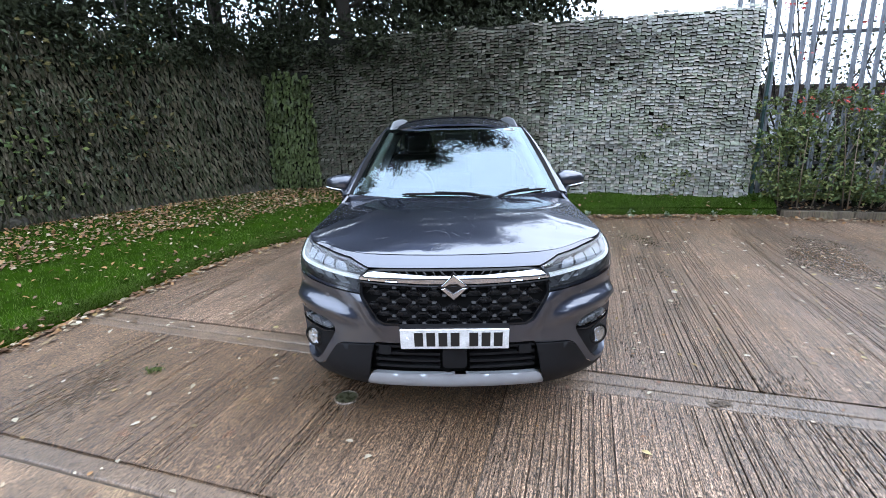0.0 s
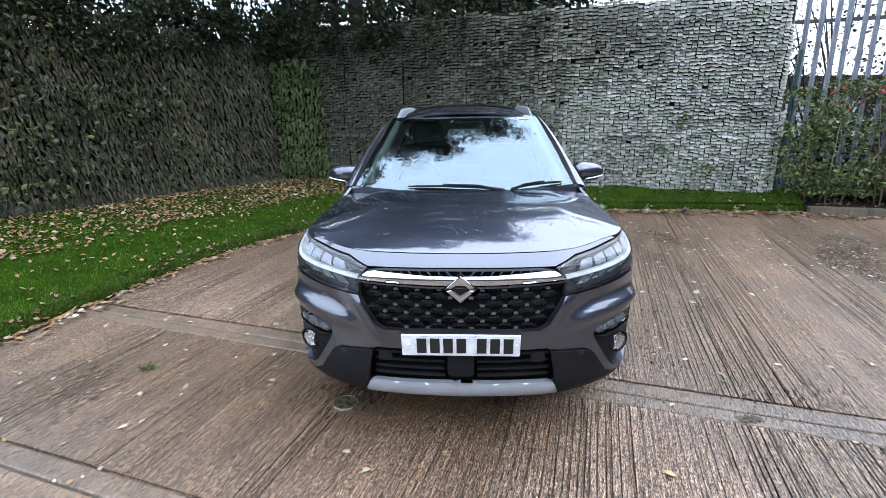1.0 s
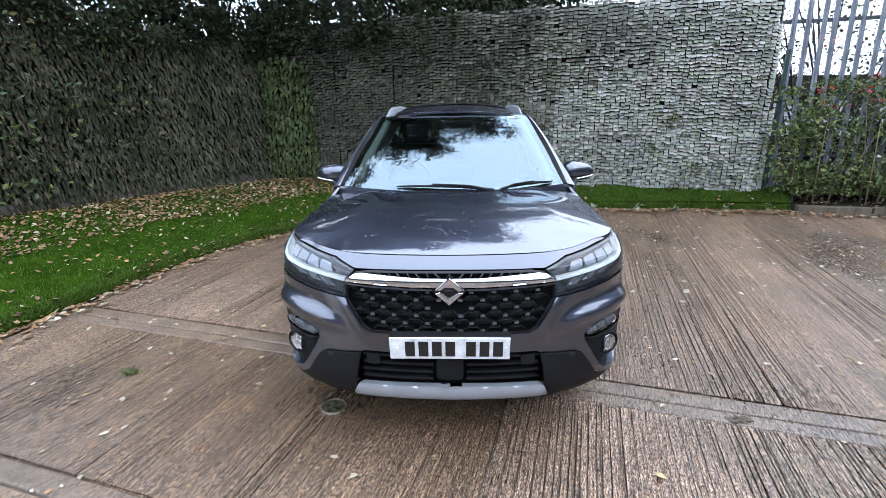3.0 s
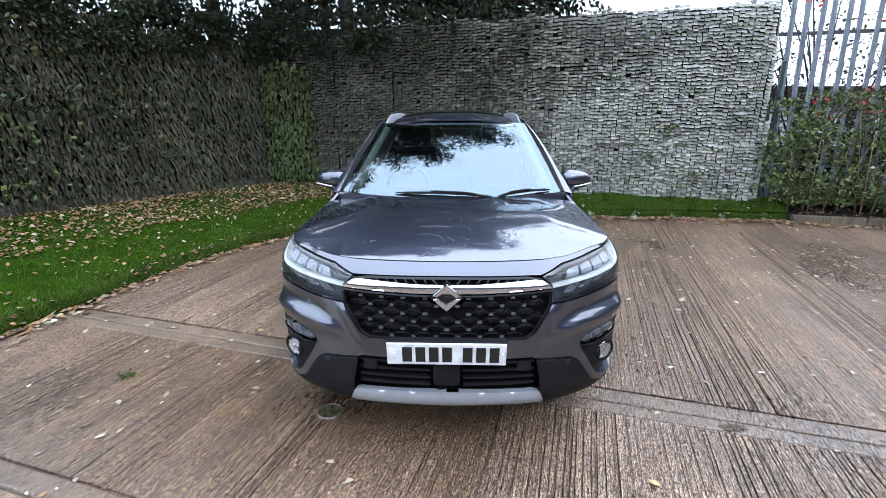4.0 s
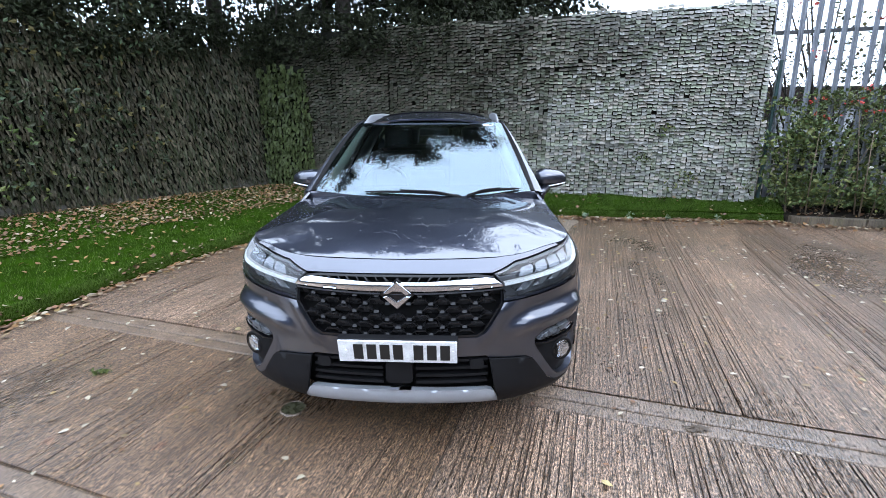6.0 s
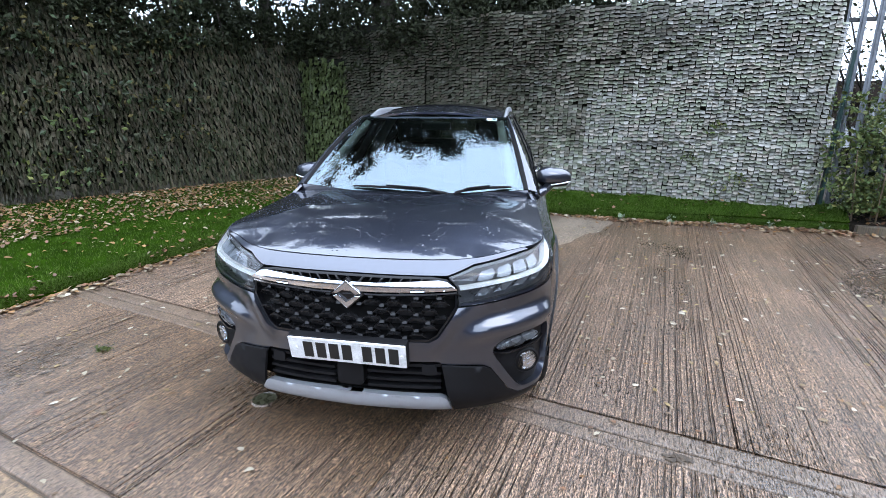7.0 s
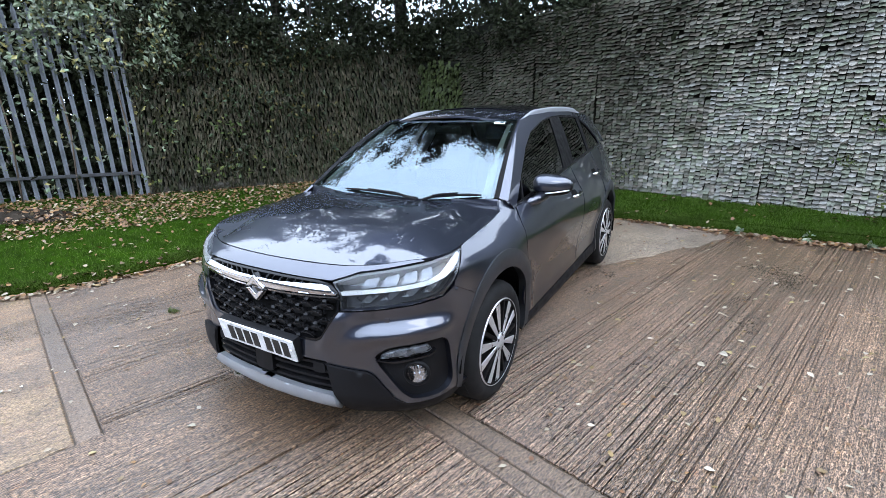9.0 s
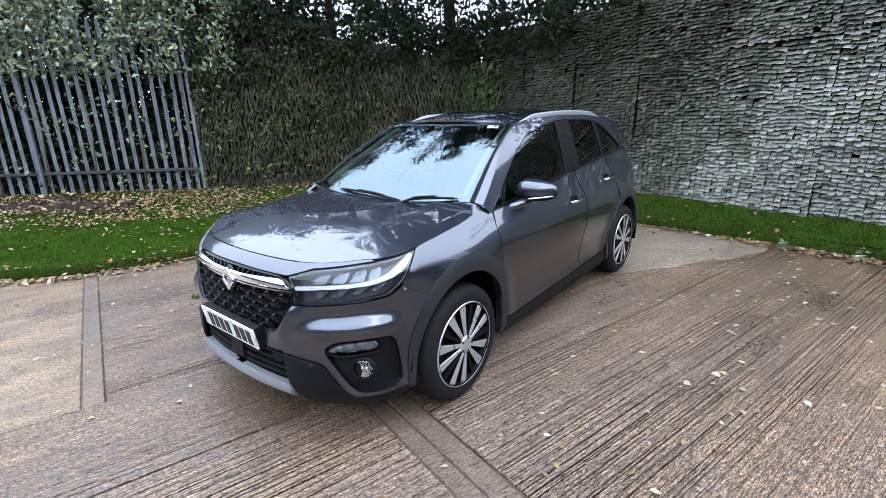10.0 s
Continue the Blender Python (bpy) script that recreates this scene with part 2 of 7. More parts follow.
BARK = material("bark", (0.03, 0.025, 0.02), 0.9, scale=9, fine=50, dark=0.5, light=1.4, bump=0.9, depth=0.03)
TWIG = material("dry_twig", (0.16, 0.12, 0.085), 0.8, scale=9, fine=50)
STEEL = material("galvanised_steel", (0.21, 0.23, 0.26), 0.5, 0.5, scale=7, fine=60, dark=0.7, light=1.15, bump=0.05)
DARK_STEEL = material("weathered_steel", (0.06, 0.063, 0.066), 0.6, 0.4, scale=7, fine=60, bump=0.1)
TEAL = material("teal_paint", (0.008, 0.035, 0.033), 0.5, scale=8, fine=60, bump=0.05)
PETAL = material("white_petal", (0.75, 0.73, 0.66), 0.6, bump=0)
RED = material("red_leaf", (0.36, 0.035, 0.025), 0.5, island=0.3, bump=0)
SHED = material("shed_roof", (0.022, 0.016, 0.013), 0.8, scale=3, fine=20, Specular_IOR_Level=0.1)
SHED_WALL = material("shed_wall", (0.3, 0.31, 0.32), 0.7, scale=3, fine=20)
CHIP = material("broken_concrete", (0.075, 0.056, 0.04), 0.85, scale=40, fine=200, dark=0.4, light=1.5, bump=0.8, depth=0.01)

PLASTER = material("grey_plaster", (0.05, 0.05, 0.052), 0.8, scale=1.2, fine=30, bump=0.2)


# ---- mesh helpers ----
def mesh_object(name, verts, faces, mat, parent=None, label="", smooth=False, kind=""):
    me = bpy.data.meshes.new(name)
    me.from_pydata([tuple(v) for v in verts], [], [tuple(f) for f in faces])
    me.materials.append(mat)
    if smooth:
        me.polygons.foreach_set("use_smooth", [True] * len(me.polygons))
    me.update()
    ob = new(name, me)
    ob.parent = parent
    return tagged(ob, label=label, kind=kind)


def array_mesh(name, verts, quads, mat, parent=None, label="", kind="", smooth=False):
    """One mesh out of numpy arrays of points and of four-cornered (or three-cornered) faces."""
    me = bpy.data.meshes.new(name)
    k = quads.shape[1]
    me.vertices.add(len(verts)), me.loops.add(quads.size), me.polygons.add(len(quads))
    me.vertices.foreach_set("co", np.asarray(verts, dtype=np.float32).ravel())
    me.loops.foreach_set("vertex_index", quads.astype(np.int32).ravel())
    me.polygons.foreach_set("loop_start", np.arange(0, quads.size, k, dtype=np.int32))
    me.polygons.foreach_set("use_smooth", np.full(len(quads), smooth))
    me.materials.append(mat)
    me.update(calc_edges=True)
    ob = new(name, me)
    ob.parent = parent
    return tagged(ob, label=label, kind=kind)


def part(name, bm, mat, parent, label=""):
    me = bpy.data.meshes.new(name)
    bm.to_mesh(me)
    bm.free()
    me.materials.append(mat)
    ob = new(name, me)
    ob.parent = parent
    return tagged(ob, label=label)


def empty(name, m, label, category, group="", kind=""):
    ob = new(name)
    ob.matrix_world = m
    ob.empty_display_size = 0.1
    return tagged(ob, label=label, category=category, group=group, kind=kind)


def box_bm(lo, hi, bevel=0.004):
    bm = bmesh.new()
    bmesh.ops.create_cube(bm, size=1)
    for v in bm.verts:
        v.co = [lo[i] + (v.co[i] + 0.5) * (hi[i] - lo[i]) for i in range(3)]
    if bevel:
        bmesh.ops.bevel(bm, geom=bm.edges[:], offset=bevel, segments=2, affect='EDGES', profile=0.5)
    return bm


def tube(name, points, radii, mat, parent, sides=7, label=""):
    """A tapered round bar along a line of points."""
    pts = [Vector(p) for p in points]
    verts, faces = [], []
    side = Vector((1, 0, 0))
    for i, p in enumerate(pts):
        d = (pts[min(i + 1, len(pts) - 1)] - pts[max(i - 1, 0)]).normalized()
        side = side - d * side.dot(d)
        if side.length < 0.1:
            side = d.orthogonal()
        side.normalize()
        up = d.cross(side)
        for k in range(sides):
            a = 2 * math.pi * k / sides
            verts.append(p + (side * math.cos(a) + up * math.sin(a)) * radii[i])
    for i in range(len(pts) - 1):
        for k in range(sides):
            a, b = i * sides + k, i * sides + (k + 1) % sides
            faces.append((a, b, b + sides, a + sides))
    faces.append(tuple(range(sides))[::-1])
    faces.append(tuple(range(len(verts) - sides, len(verts))))
    return mesh_object(name, verts, faces, mat, parent, label, smooth=True)


def resample(points, count):
    pts = np.array(points, float)
    run = np.r_[0, np.cumsum(np.linalg.norm(np.diff(pts, axis=0), axis=1))]
    at = np.linspace(0, run[-1], count)
    return np.stack([np.interp(at, run, pts[:, i]) for i in range(pts.shape[1])], 1)


def smooth_line(points, count, rounds=3):
    pts = np.array(points, float)
    for _ in range(rounds):
        a, b = pts[:-1] * 0.75 + pts[1:] * 0.25, pts[:-1] * 0.25 + pts[1:] * 0.75
        pts = np.vstack([pts[:1], np.stack([a, b], 1).reshape(-1, pts.shape[1]), pts[-1:]])
    return resample(pts, count)


rng = np.random.default_rng(7)


def leaves(name, centres, size, mat, parent=None, label="", kind="", droop=0.3, facing=None, spread=1.0, curl=0.25):
    """Many small pointed leaves, each two bent halves, at the given centres."""
    n = len(centres)
    d = rng.normal(size=(n, 3)) * spread
    d[:, 2] -= droop
    if facing is not None:
        d += facing
    d /= np.linalg.norm(d, axis=1, keepdims=True)
    s = np.cross(d, rng.normal(size=(n, 3)))
    s /= np.linalg.norm(s, axis=1, keepdims=True)
    up = np.cross(d, s)
    L = (size * rng.uniform(0.6, 1.35, n))[:, None]
    c = np.asarray(centres)
    v = np.stack([c - d * L * 0.5, c + s * L * 0.3 + up * L * curl * 0.3, c + d * L * 0.55, c - s * L * 0.3 + up * L * curl * 0.3,
                  c + d * L * 0.05 - up * L * curl * 0.15], 1).reshape(-1, 3)
    i = np.arange(n)[:, None] * 5
    tri = np.concatenate([i + [0, 1, 4], i + [1, 2, 4], i + [2, 3, 4], i + [3, 0, 4]], 0)
    return array_mesh(name, v, tri, mat, parent, label, kind)


# ---- the yard: slabs in a grid that is turned by 15 degrees ----
ALONG, ACROSS = Vector((math.cos(radians(-15)), math.sin(radians(-15)), 0)), Vector((math.sin(radians(15)), math.cos(radians(15)), 0))
tagged(mesh_object("ground", [(-400, -400, -0.06), (400, -400, -0.06), (400, 400, -0.06), (-400, 400, -0.06)], [(0, 1, 2, 3)], EARTH),
       "bare dark earth reaching away from the yard", "ground", kind="structure")
yard = empty("pavement", pose(0, 0, 0), "wet tamped concrete yard with grooves and joints", "concrete yard", kind="structure")


def slab(p0, p1, q0, q1, mat, top=0.0):
    verts, faces = [], []
    for inset, z in ((0.0, -0.055), (0.0, top - 0.008), (0.004, top - 0.002), (0.010, top)):
        for p, q in ((p0 + inset, q0 + inset), (p1 - inset, q0 + inset), (p1 - inset, q1 - inset), (p0 + inset, q1 - inset)):
            w = ALONG * p + ACROSS * q
            verts.append((w.x, w.y, z))
    for r in range(3):
        for k in range(4):
            faces.append((r * 4 + k, r * 4 + (k + 1) % 4, r * 4 + 4 + (k + 1) % 4, r * 4 + 4 + k))
    faces.append((12, 13, 14, 15))
    return mesh_object("slab", verts, faces, mat, yard)


slab(-12, 11, 2.815, 9.6, YARD, -0.010)
slab(-12, 11, 2.694, 2.811, STRIP, 0.001)
slab(-12, 11, 2.588, 2.686, STRIP, -0.003)
slab(-0.298, 11, -6, 2.580, YARD, -0.010)
slab(-12, -1.12, 1.285, 1.395, STRIP, 0.002)
slab(-12, -1.135, -6, 1.277, OLD, -0.004)
# the worn slab runs round the corner of the old one
corner = [(-12, 1.401), (-1.115, 1.401), (-1.128, -6), (-0.303, -6), (-0.303, 2.580), (-12, 2.580)]
places = [ALONG * p + ACROSS * q for p, q in corner]
mesh_object("slab", [(v.x, v.y, z) for z in (-0.055, -0.0095) for v in places], [(k, (k + 1) % 6, 6 + (k + 1) % 6, 6 + k) for k in range(6)] + [tuple(range(6, 12))], FRONT, yard)


def grooved_top(p0, p1, q0, q1, mat, depth, seed, strong=1.0):
    """The tamped face of a slab: long grooves at uneven distances, deep and shallow by turns, with a raised lip beside each."""
    r = np.random.default_rng(seed)
    at = p0 + 0.03 + np.cumsum(r.uniform(0.010, 0.040, int((p1 - p0) / 0.025)))
    at = at[at < p1 - 0.03]
    wide = r.uniform(0.0022, 0.0034, len(at)) + 0.0034 * r.uniform(0, 1, len(at)) ** 3
    q = np.linspace(q0, q1, max(4, int((q1 - q0) / 0.075)))
    group = np.array([[noise.noise((a * 2.1, b * 0.22, seed)) for b in q] for a in at])
    dash = np.array([[noise.noise((a * 31, b * 1.3, seed + 3)) + 0.6 * noise.noise((a * 53, b * 4.5, seed + 8)) for b in q] for a in at])
    deep = strong * np.clip(0.55 + 1.7 * group, 0.1, 1) * np.clip(0.8 + 1.4 * dash, 0.0, 1) * r.uniform(0.5, 1.0, len(at))[:, None]
    sway = np.array([[0.006 * noise.noise((a * 4, b * 0.8, 9)) + 0.0028 * noise.noise((a * 9, b * 11, 5)) for b in q] for a in at])
    cols, heights, cuts = [np.full(len(q), p0)], [np.zeros(len(q))], [np.zeros(len(q))]
    for k, a in enumerate(at):
        # third value drives the painted shading: dark in the cut, light on the lips
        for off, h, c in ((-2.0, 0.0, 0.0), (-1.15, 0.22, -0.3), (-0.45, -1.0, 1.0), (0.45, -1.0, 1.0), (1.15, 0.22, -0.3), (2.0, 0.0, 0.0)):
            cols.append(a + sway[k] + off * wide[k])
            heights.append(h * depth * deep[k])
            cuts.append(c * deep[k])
    cols, heights, cuts = (np.array(v + [e]) for v, e in ((cols, np.full(len(q), p1)), (heights, np.zeros(len(q))), (cuts, np.zeros(len(q)))))
    cols = np.maximum.accumulate(cols, axis=0)
    v = cols[..., None] * np.array(ALONG) + q[None, :, None] * np.array(ACROSS)
    v[..., 2] = heights
    nr, nc = cols.shape
    i, j = np.meshgrid(np.arange(nr - 1), np.arange(nc - 1), indexing="ij")
    a = (i * nc + j).ravel()
    ob = array_mesh("slab_face", v.reshape(-1, 3), np.stack([a, a + nc, a + nc + 1, a + 1], 1), mat, yard)
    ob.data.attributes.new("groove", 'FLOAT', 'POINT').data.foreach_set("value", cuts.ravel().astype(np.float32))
    return ob


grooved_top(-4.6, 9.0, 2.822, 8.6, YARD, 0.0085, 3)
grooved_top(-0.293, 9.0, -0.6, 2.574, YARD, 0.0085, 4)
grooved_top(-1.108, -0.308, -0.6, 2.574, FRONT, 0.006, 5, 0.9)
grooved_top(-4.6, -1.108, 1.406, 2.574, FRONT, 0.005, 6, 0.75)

patch = [(-0.9, 4.9), (0.3, 5.2), (0.95, 5.4), (1.12, 5.7), (1.33, 6.0), (1.5, 6.33), (1.8, 6.62), (1.88, 6.9), (2.08, 7.25), (1.6, 7.5), (0.4, 7.7), (-0.7, 7.5), (-1.2, 6.6)]
patch = [tuple(p) for p in smooth_line(patch + patch[:1], 60, 2)][:-1]
patch = [(x + 0.05 * noise.noise((x * 5, y * 5, 2)), y + 0.05 * noise.noise((x * 5, y * 5, 8))) for x, y in patch]
mesh_object("repair_patch", [(x, y, 0.004) for x, y in patch], [tuple(range(len(patch)))], PALE, yard, "pale smooth patch of newer concrete")
w = [ALONG * p + ACROSS * q for p, q in ((-12, -6), (11, -6), (11, 9.6), (-12, 9.6))]
mesh_object("joint_filling", [(v.x, v.y, -0.011) for v in w], [(0, 1, 2, 3)], CHIP, yard, "dark dirt in the joints")

# ---- lawn of artificial turf, raised along its edge ----
EDGE = smooth_line([(-6.5, -0.6), (-4.4, 1.25), (-3.55, 2.2), (-3.25, 2.95), (-3.05, 3.9), (-2.88, 4.57), (-2.66, 5.2), (-2.35, 5.8), (-1.75, 6.6),
                    (-1.0, 7.3), (-0.1, 7.62), (0.9, 7.55), (2.0, 7.38), (3.4, 7.3), (4.95, 7.12)], 150)
FOOT = resample([(-11, 0.6), (-6.1, 5.3), (-4.6, 7.45), (-3.2, 9.35), (-1.6, 8.97), (0.4, 8.47), (2.0, 8.1), (4.95, 7.38)], 150)


def lawn_height(t):
    """Height over the yard, from the turf's edge (0) to the foot of the wall (1)."""
    return 0.30 - 0.19 * (1 - t) ** 1.6


def lawn_points():
    rings = []
    dirs = FOOT - EDGE
    gap = np.linalg.norm(dirs, axis=1)
    unit = dirs / gap[:, None]
    wob = np.array([noise.noise((p[0] * 1.7, p[1] * 1.7, 3)) for p in EDGE]) * 0.05
    for off, z in ((0.0, -0.04), (0.0, 0.03), (0.012, 0.07), (0.035, 0.098), (0.075, 0.11)):
        rings.append(np.c_[EDGE + unit * (off + wob[:, None]), np.full(len(EDGE), z)])
    for t in np.linspace(0.06, 1.0, 14):
        at = EDGE + dirs * t + unit * (wob * (1 - t))[:, None]
        z = np.array([lawn_height(t) + 0.02 * noise.noise((p[0] * 1.3, p[1] * 1.3, 0)) * min(1, t * 4) for p in at])
        rings.append(np.c_[at, z])
    rings.append(np.c_[FOOT + unit * 0.5, np.full(len(FOOT), 0.3)])
    return np.array(rings)


LAWN = lawn_points()
nr, nc = LAWN.shape[:2]
i, j = np.meshgrid(np.arange(nr - 1), np.arange(nc - 1), indexing="ij")
a = (i * nc + j).ravel()
lawn = array_mesh("lawn", LAWN.reshape(-1, 3), np.stack([a, a + 1, a + nc + 1, a + nc], 1), TURF, smooth=True)
tagged(lawn, "bright green artificial turf with a rolled edge, strewn with leaves", "lawn", kind="structure")


def on_lawn(count, near=0.0):
    """Random places on the turf, (x, y, z)."""
    r, c = rng.uniform(0, 1, count) ** (1 + near) * (nr - 3) + 1, rng.uniform(0, nc - 1.01, count)
    i, j = r.astype(int), c.astype(int)
    f, g = (r - i)[:, None], (c - j)[:, None]
    return (LAWN[i, j] * (1 - f) + LAWN[i + 1, j] * f) * (1 - g) + (LAWN[i, j + 1] * (1 - f) + LAWN[i + 1, j + 1] * f) * g


def blades(name, base, height, mat, label):
    n = len(base)
    ang = rng.uniform(0, 2 * math.pi, n)
    side = np.c_[np.cos(ang), np.sin(ang), np.zeros(n)] * 0.0035
    lean = np.c_[rng.normal(size=(n, 2)) * 0.4, np.ones(n)] * (height * rng.uniform(0.6, 1.3, n))[:, None]
    v = np.stack([base - side, base + side, base + lean], 1).reshape(-1, 3)
    return array_mesh(name, v, np.arange(3 * n).reshape(-1, 3), mat, None, label, "stuff")


tagged(blades("grass", np.vstack([on_lawn(90000, 0.2), on_lawn(30000, 2.5)]), 0.026, BLADE, "short bright green turf blades"), category="grass")

# ---- planting bed with a concrete kerb beside the turf ----
bed = [(4.97, 7.12), (12.0, 5.4), (12.6, 8.3), (4.97, 10.2)]
tagged(mesh_object("planting_bed", [(x, y, 0.09 + 0.25 * (k > 1)) for k, (x, y) in enumerate(bed)] + [(x, y, -0.05) for x, y in bed],
                   [(0, 1, 2, 3), (4, 5, 1, 0), (5, 6, 2, 1), (6, 7, 3, 2), (7, 4, 0, 3)], EARTH),
       "bare earth bed with dead leaves along the fence", "planting bed", kind="structure")
kerb = empty("kerb", pose(0, 0, 0), "weathered low concrete edging along the bed", "kerb", kind="structure")
for k in range(8):
    a, b = Vector((4.98 + 0.89 * k, 7.07 - 0.218 * k, 0)), Vector((4.98 + 0.89 * k + 0.875, 7.07 - 0.218 * k - 0.214, 0))
    bm = box_bm((0, -0.05, -0.05), ((b - a).length, 0.05, 0.115), 0.012)
    ob = part("kerbstone", bm, KERB, kerb)
    ob.matrix_basis = pose(a.x, a.y, 0, 0, 0, math.degrees(math.atan2(b.y - a.y, b.x - a.x)))


# ---- leaf screens on the walls ----
def screen_wall(name, a, b, z0, z1, label):
    """A wall from a to b with a backing board; returns its thing and a map (along, height, out) -> place."""
    a, b = Vector((*a, 0)), Vector((*b, 0))
    d = (b - a).normalized()
    out = Vector((d.y, -d.x, 0))
    m = Matrix(((d.x, out.x, 0, a.x), (d.y, out.y, 0, a.y), (0, 0, 1, 0), (0, 0, 0, 1)))
    thing = empty(name, pose(0, 0, 0), label, "leaf screen wall", kind="structure")
    bm = box_bm((0, -0.16, z0 - 0.2), ((b - a).length, -0.02, z1), 0.01)
    for v in bm.verts:
        if v.co.x > 0.5 and v.co.z > 1:
            v.co.x -= 0.12
    bm.transform(m)
    if m.determinant() < 0:
        bmesh.ops.reverse_faces(bm, faces=bm.faces[:])
    part("backing", bm, BACKING, thing)
    return thing, np.array(m), (b - a).length


def flap(w, h, out, n, seed, flat):
    """Points of n hanging leaf flaps: three columns by three rows each. flat: how far they are plain tongues, not folded leaves."""
    r = np.random.default_rng(seed)
    cols = np.array([-1, 0, 1])
    v = np.zeros((n, 3, 3, 3))
    loose = 1 - 0.72 * flat
    ww, hh, oo = w * (1 + r.uniform(-0.25, 0.2, n) * loose), h * (1 + r.uniform(-0.3, 0.35, n) * loose), out * (1 + r.uniform(-0.65, 0.7, n) * loose)
    skew, lift = r.normal(size=n) * 0.1 * loose, r.normal(size=n) * 0.2 * loose
    for row, (fw, fz, fo) in enumerate(((0.9 + 0.08 * flat, 0.0, 0.1), (1.0, -0.45, 0.6 + 0.05 * (1 - flat)), (0.62 + 0.36 * flat, -1.0, 1.15))):
        for c in range(3):
            v[:, row, c, 0] = cols[c] * ww * 0.5 * fw + skew * hh * fz
            v[:, row, c, 1] = oo * fo - (cols[c] != 0) * oo * 0.4 * loose * r.uniform(0.2, 1.6, n)
            v[:, row, c, 2] = hh * fz + (cols[c] == 0) * (-0.12) * hh * (row == 2) * (1 - flat) + cols[c] * lift * hh * 0.5 + (row == 2) * r.normal(size=n) * (0.09 * loose + 0.11) * hh
    return v.reshape(n, 9, 3)


FLAP_FACES = np.array([(r * 3 + c, r * 3 + c + 1, r * 3 + c + 4, r * 3 + c + 3)[::-1] for r in range(2) for c in range(2)])


def clad(thing, m, length, z0, tops, pitch, size, out, mat, piece_mat, near, seed, jitter=0.25, name="leaf", skip=0.02, panel=1.0, flat=0.0, tree_shade=None):
    """Rows of leaf flaps over a screen. The flaps within the stretch 'near' (along, height) are parts, the rest one part."""
    r = np.random.default_rng(seed)
    a, z = np.meshgrid(np.arange(pitch[0] / 2, length, pitch[0]), np.arange(z0 + size[1] * 0.9, 4.2, pitch[1]), indexing="ij")
    a, z = a.ravel(), z.ravel()
    col, row = np.floor(a / panel), np.floor(z / panel)
    off = np.sin(col * 12.9898 + row * 78.233 + seed) * 43758.5453
    off -= np.floor(off)
    bulge = 0.03 + 0.006 * off + 0.025 * np.sin(a * 2.1 + off * 6) + 0.02 * np.sin(z * 3.3 + col * 2)
    wave = np.array([noise.noise((p * 3.0, q * 2.0, seed)) + 0.6 * noise.noise((p * 8.0, q * 5.0, seed + 4)) for p, q in zip(a, z)])
    bulge = bulge + 0.02 * wave
    z = z + (off - 0.5) * pitch[1] * 0.4 + 0.03 * wave + r.normal(size=len(a)) * jitter * pitch[1] * 0.5
    a = a + r.normal(size=len(a)) * jitter * pitch[0]
    keep = (z < np.interp(a, tops[0], tops[1]) + 0.04 * np.sin(np.floor(a / 0.17) * 7.3) + r.normal(size=len(a)) * 0.012) & (r.uniform(size=len(a)) > skip) & (a > 0.03) & (a < length - 0.03 - 0.06 * np.clip(z - 1.0, 0, 9))
    a, z, bulge = a[keep], z[keep], bulge[keep]
    pts = flap(size[0], size[1], out, len(a), seed + 1, flat)
    pts[:, :, 0] += a[:, None]
    pts[:, :, 1] += (bulge + r.uniform(0, 0.02, len(a)))[:, None]
    pts[:, :, 2] += z[:, None]
    world_pts = pts @ m[:3, :3].T + m[:3, 3]
    pick = (a > near[0]) & (a < near[1]) & (z > near[2]) & (z < near[3])
    chosen = np.flatnonzero(pick)[:300]
    rest = np.ones(len(a), bool)
    rest[chosen] = False
    for k in chosen:
        c = world_pts[k].mean(0)
        ob = mesh_object(name, world_pts[k] - c, FLAP_FACES, piece_mat, thing)
        ob.location = c
    # the darker covers paint in tree shade along with some browning
    shade_level = np.zeros(len(a)) if tree_shade is None else tree_shade(a, z) + 0.3 * wave[keep] + r.normal(size=len(a)) * 0.13
    for cover, pick in ((mat, rest & (shade_level < 0.35)), (MID_SCREEN, rest & (shade_level >= 0.35) & (shade_level < 0.75)), (SHADED_SCREEN, rest & (shade_level >= 0.75))):
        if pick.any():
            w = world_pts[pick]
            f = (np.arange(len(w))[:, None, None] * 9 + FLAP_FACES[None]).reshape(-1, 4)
            array_mesh("leaf_cover", w.reshape(-1, 3), f, cover, thing, "" if cover is mat else "brownish leaves, darkened in colour for tree shade", "stuff")


back, m_back, n_back = screen_wall("wall_back", (-3.2, 9.326), (4.64, 7.413), 0.2, 2.99,
                                   "tall wall screened with rows of pale grey-green plastic leaves")
left, m_left, n_left = screen_wall("wall_left", (-6.413, 4.963), (-3.2, 9.35), 0.2, 2.6,
                                   "shaded wall screened with dull brown-green hanging leaves")
# leaf colour darkens to the left and upward, as tree shade would
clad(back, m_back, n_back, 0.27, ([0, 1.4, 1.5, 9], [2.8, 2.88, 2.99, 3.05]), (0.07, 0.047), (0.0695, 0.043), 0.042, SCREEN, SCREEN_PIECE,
     (5.0, 6.0, 0.9, 1.75), 11, jitter=0.045, flat=0.85, skip=0.006, panel=1.13, tree_shade=lambda a, z: 1.2 - 0.62 * (np.clip(a - 2.3, 0, 9) / 2.2) + 0.22 * (z - 1.6))
clad(left, m_left, n_left, 0.3, ([0, 1.2, 3.5, 9], [3.1, 2.95, 2.75, 2.7]), (0.046, 0.06), (0.042, 0.088), 0.05, IVY, IVY_PIECE,
     (1.0, 2.0, 0.8, 1.6), 23, jitter=0.3)
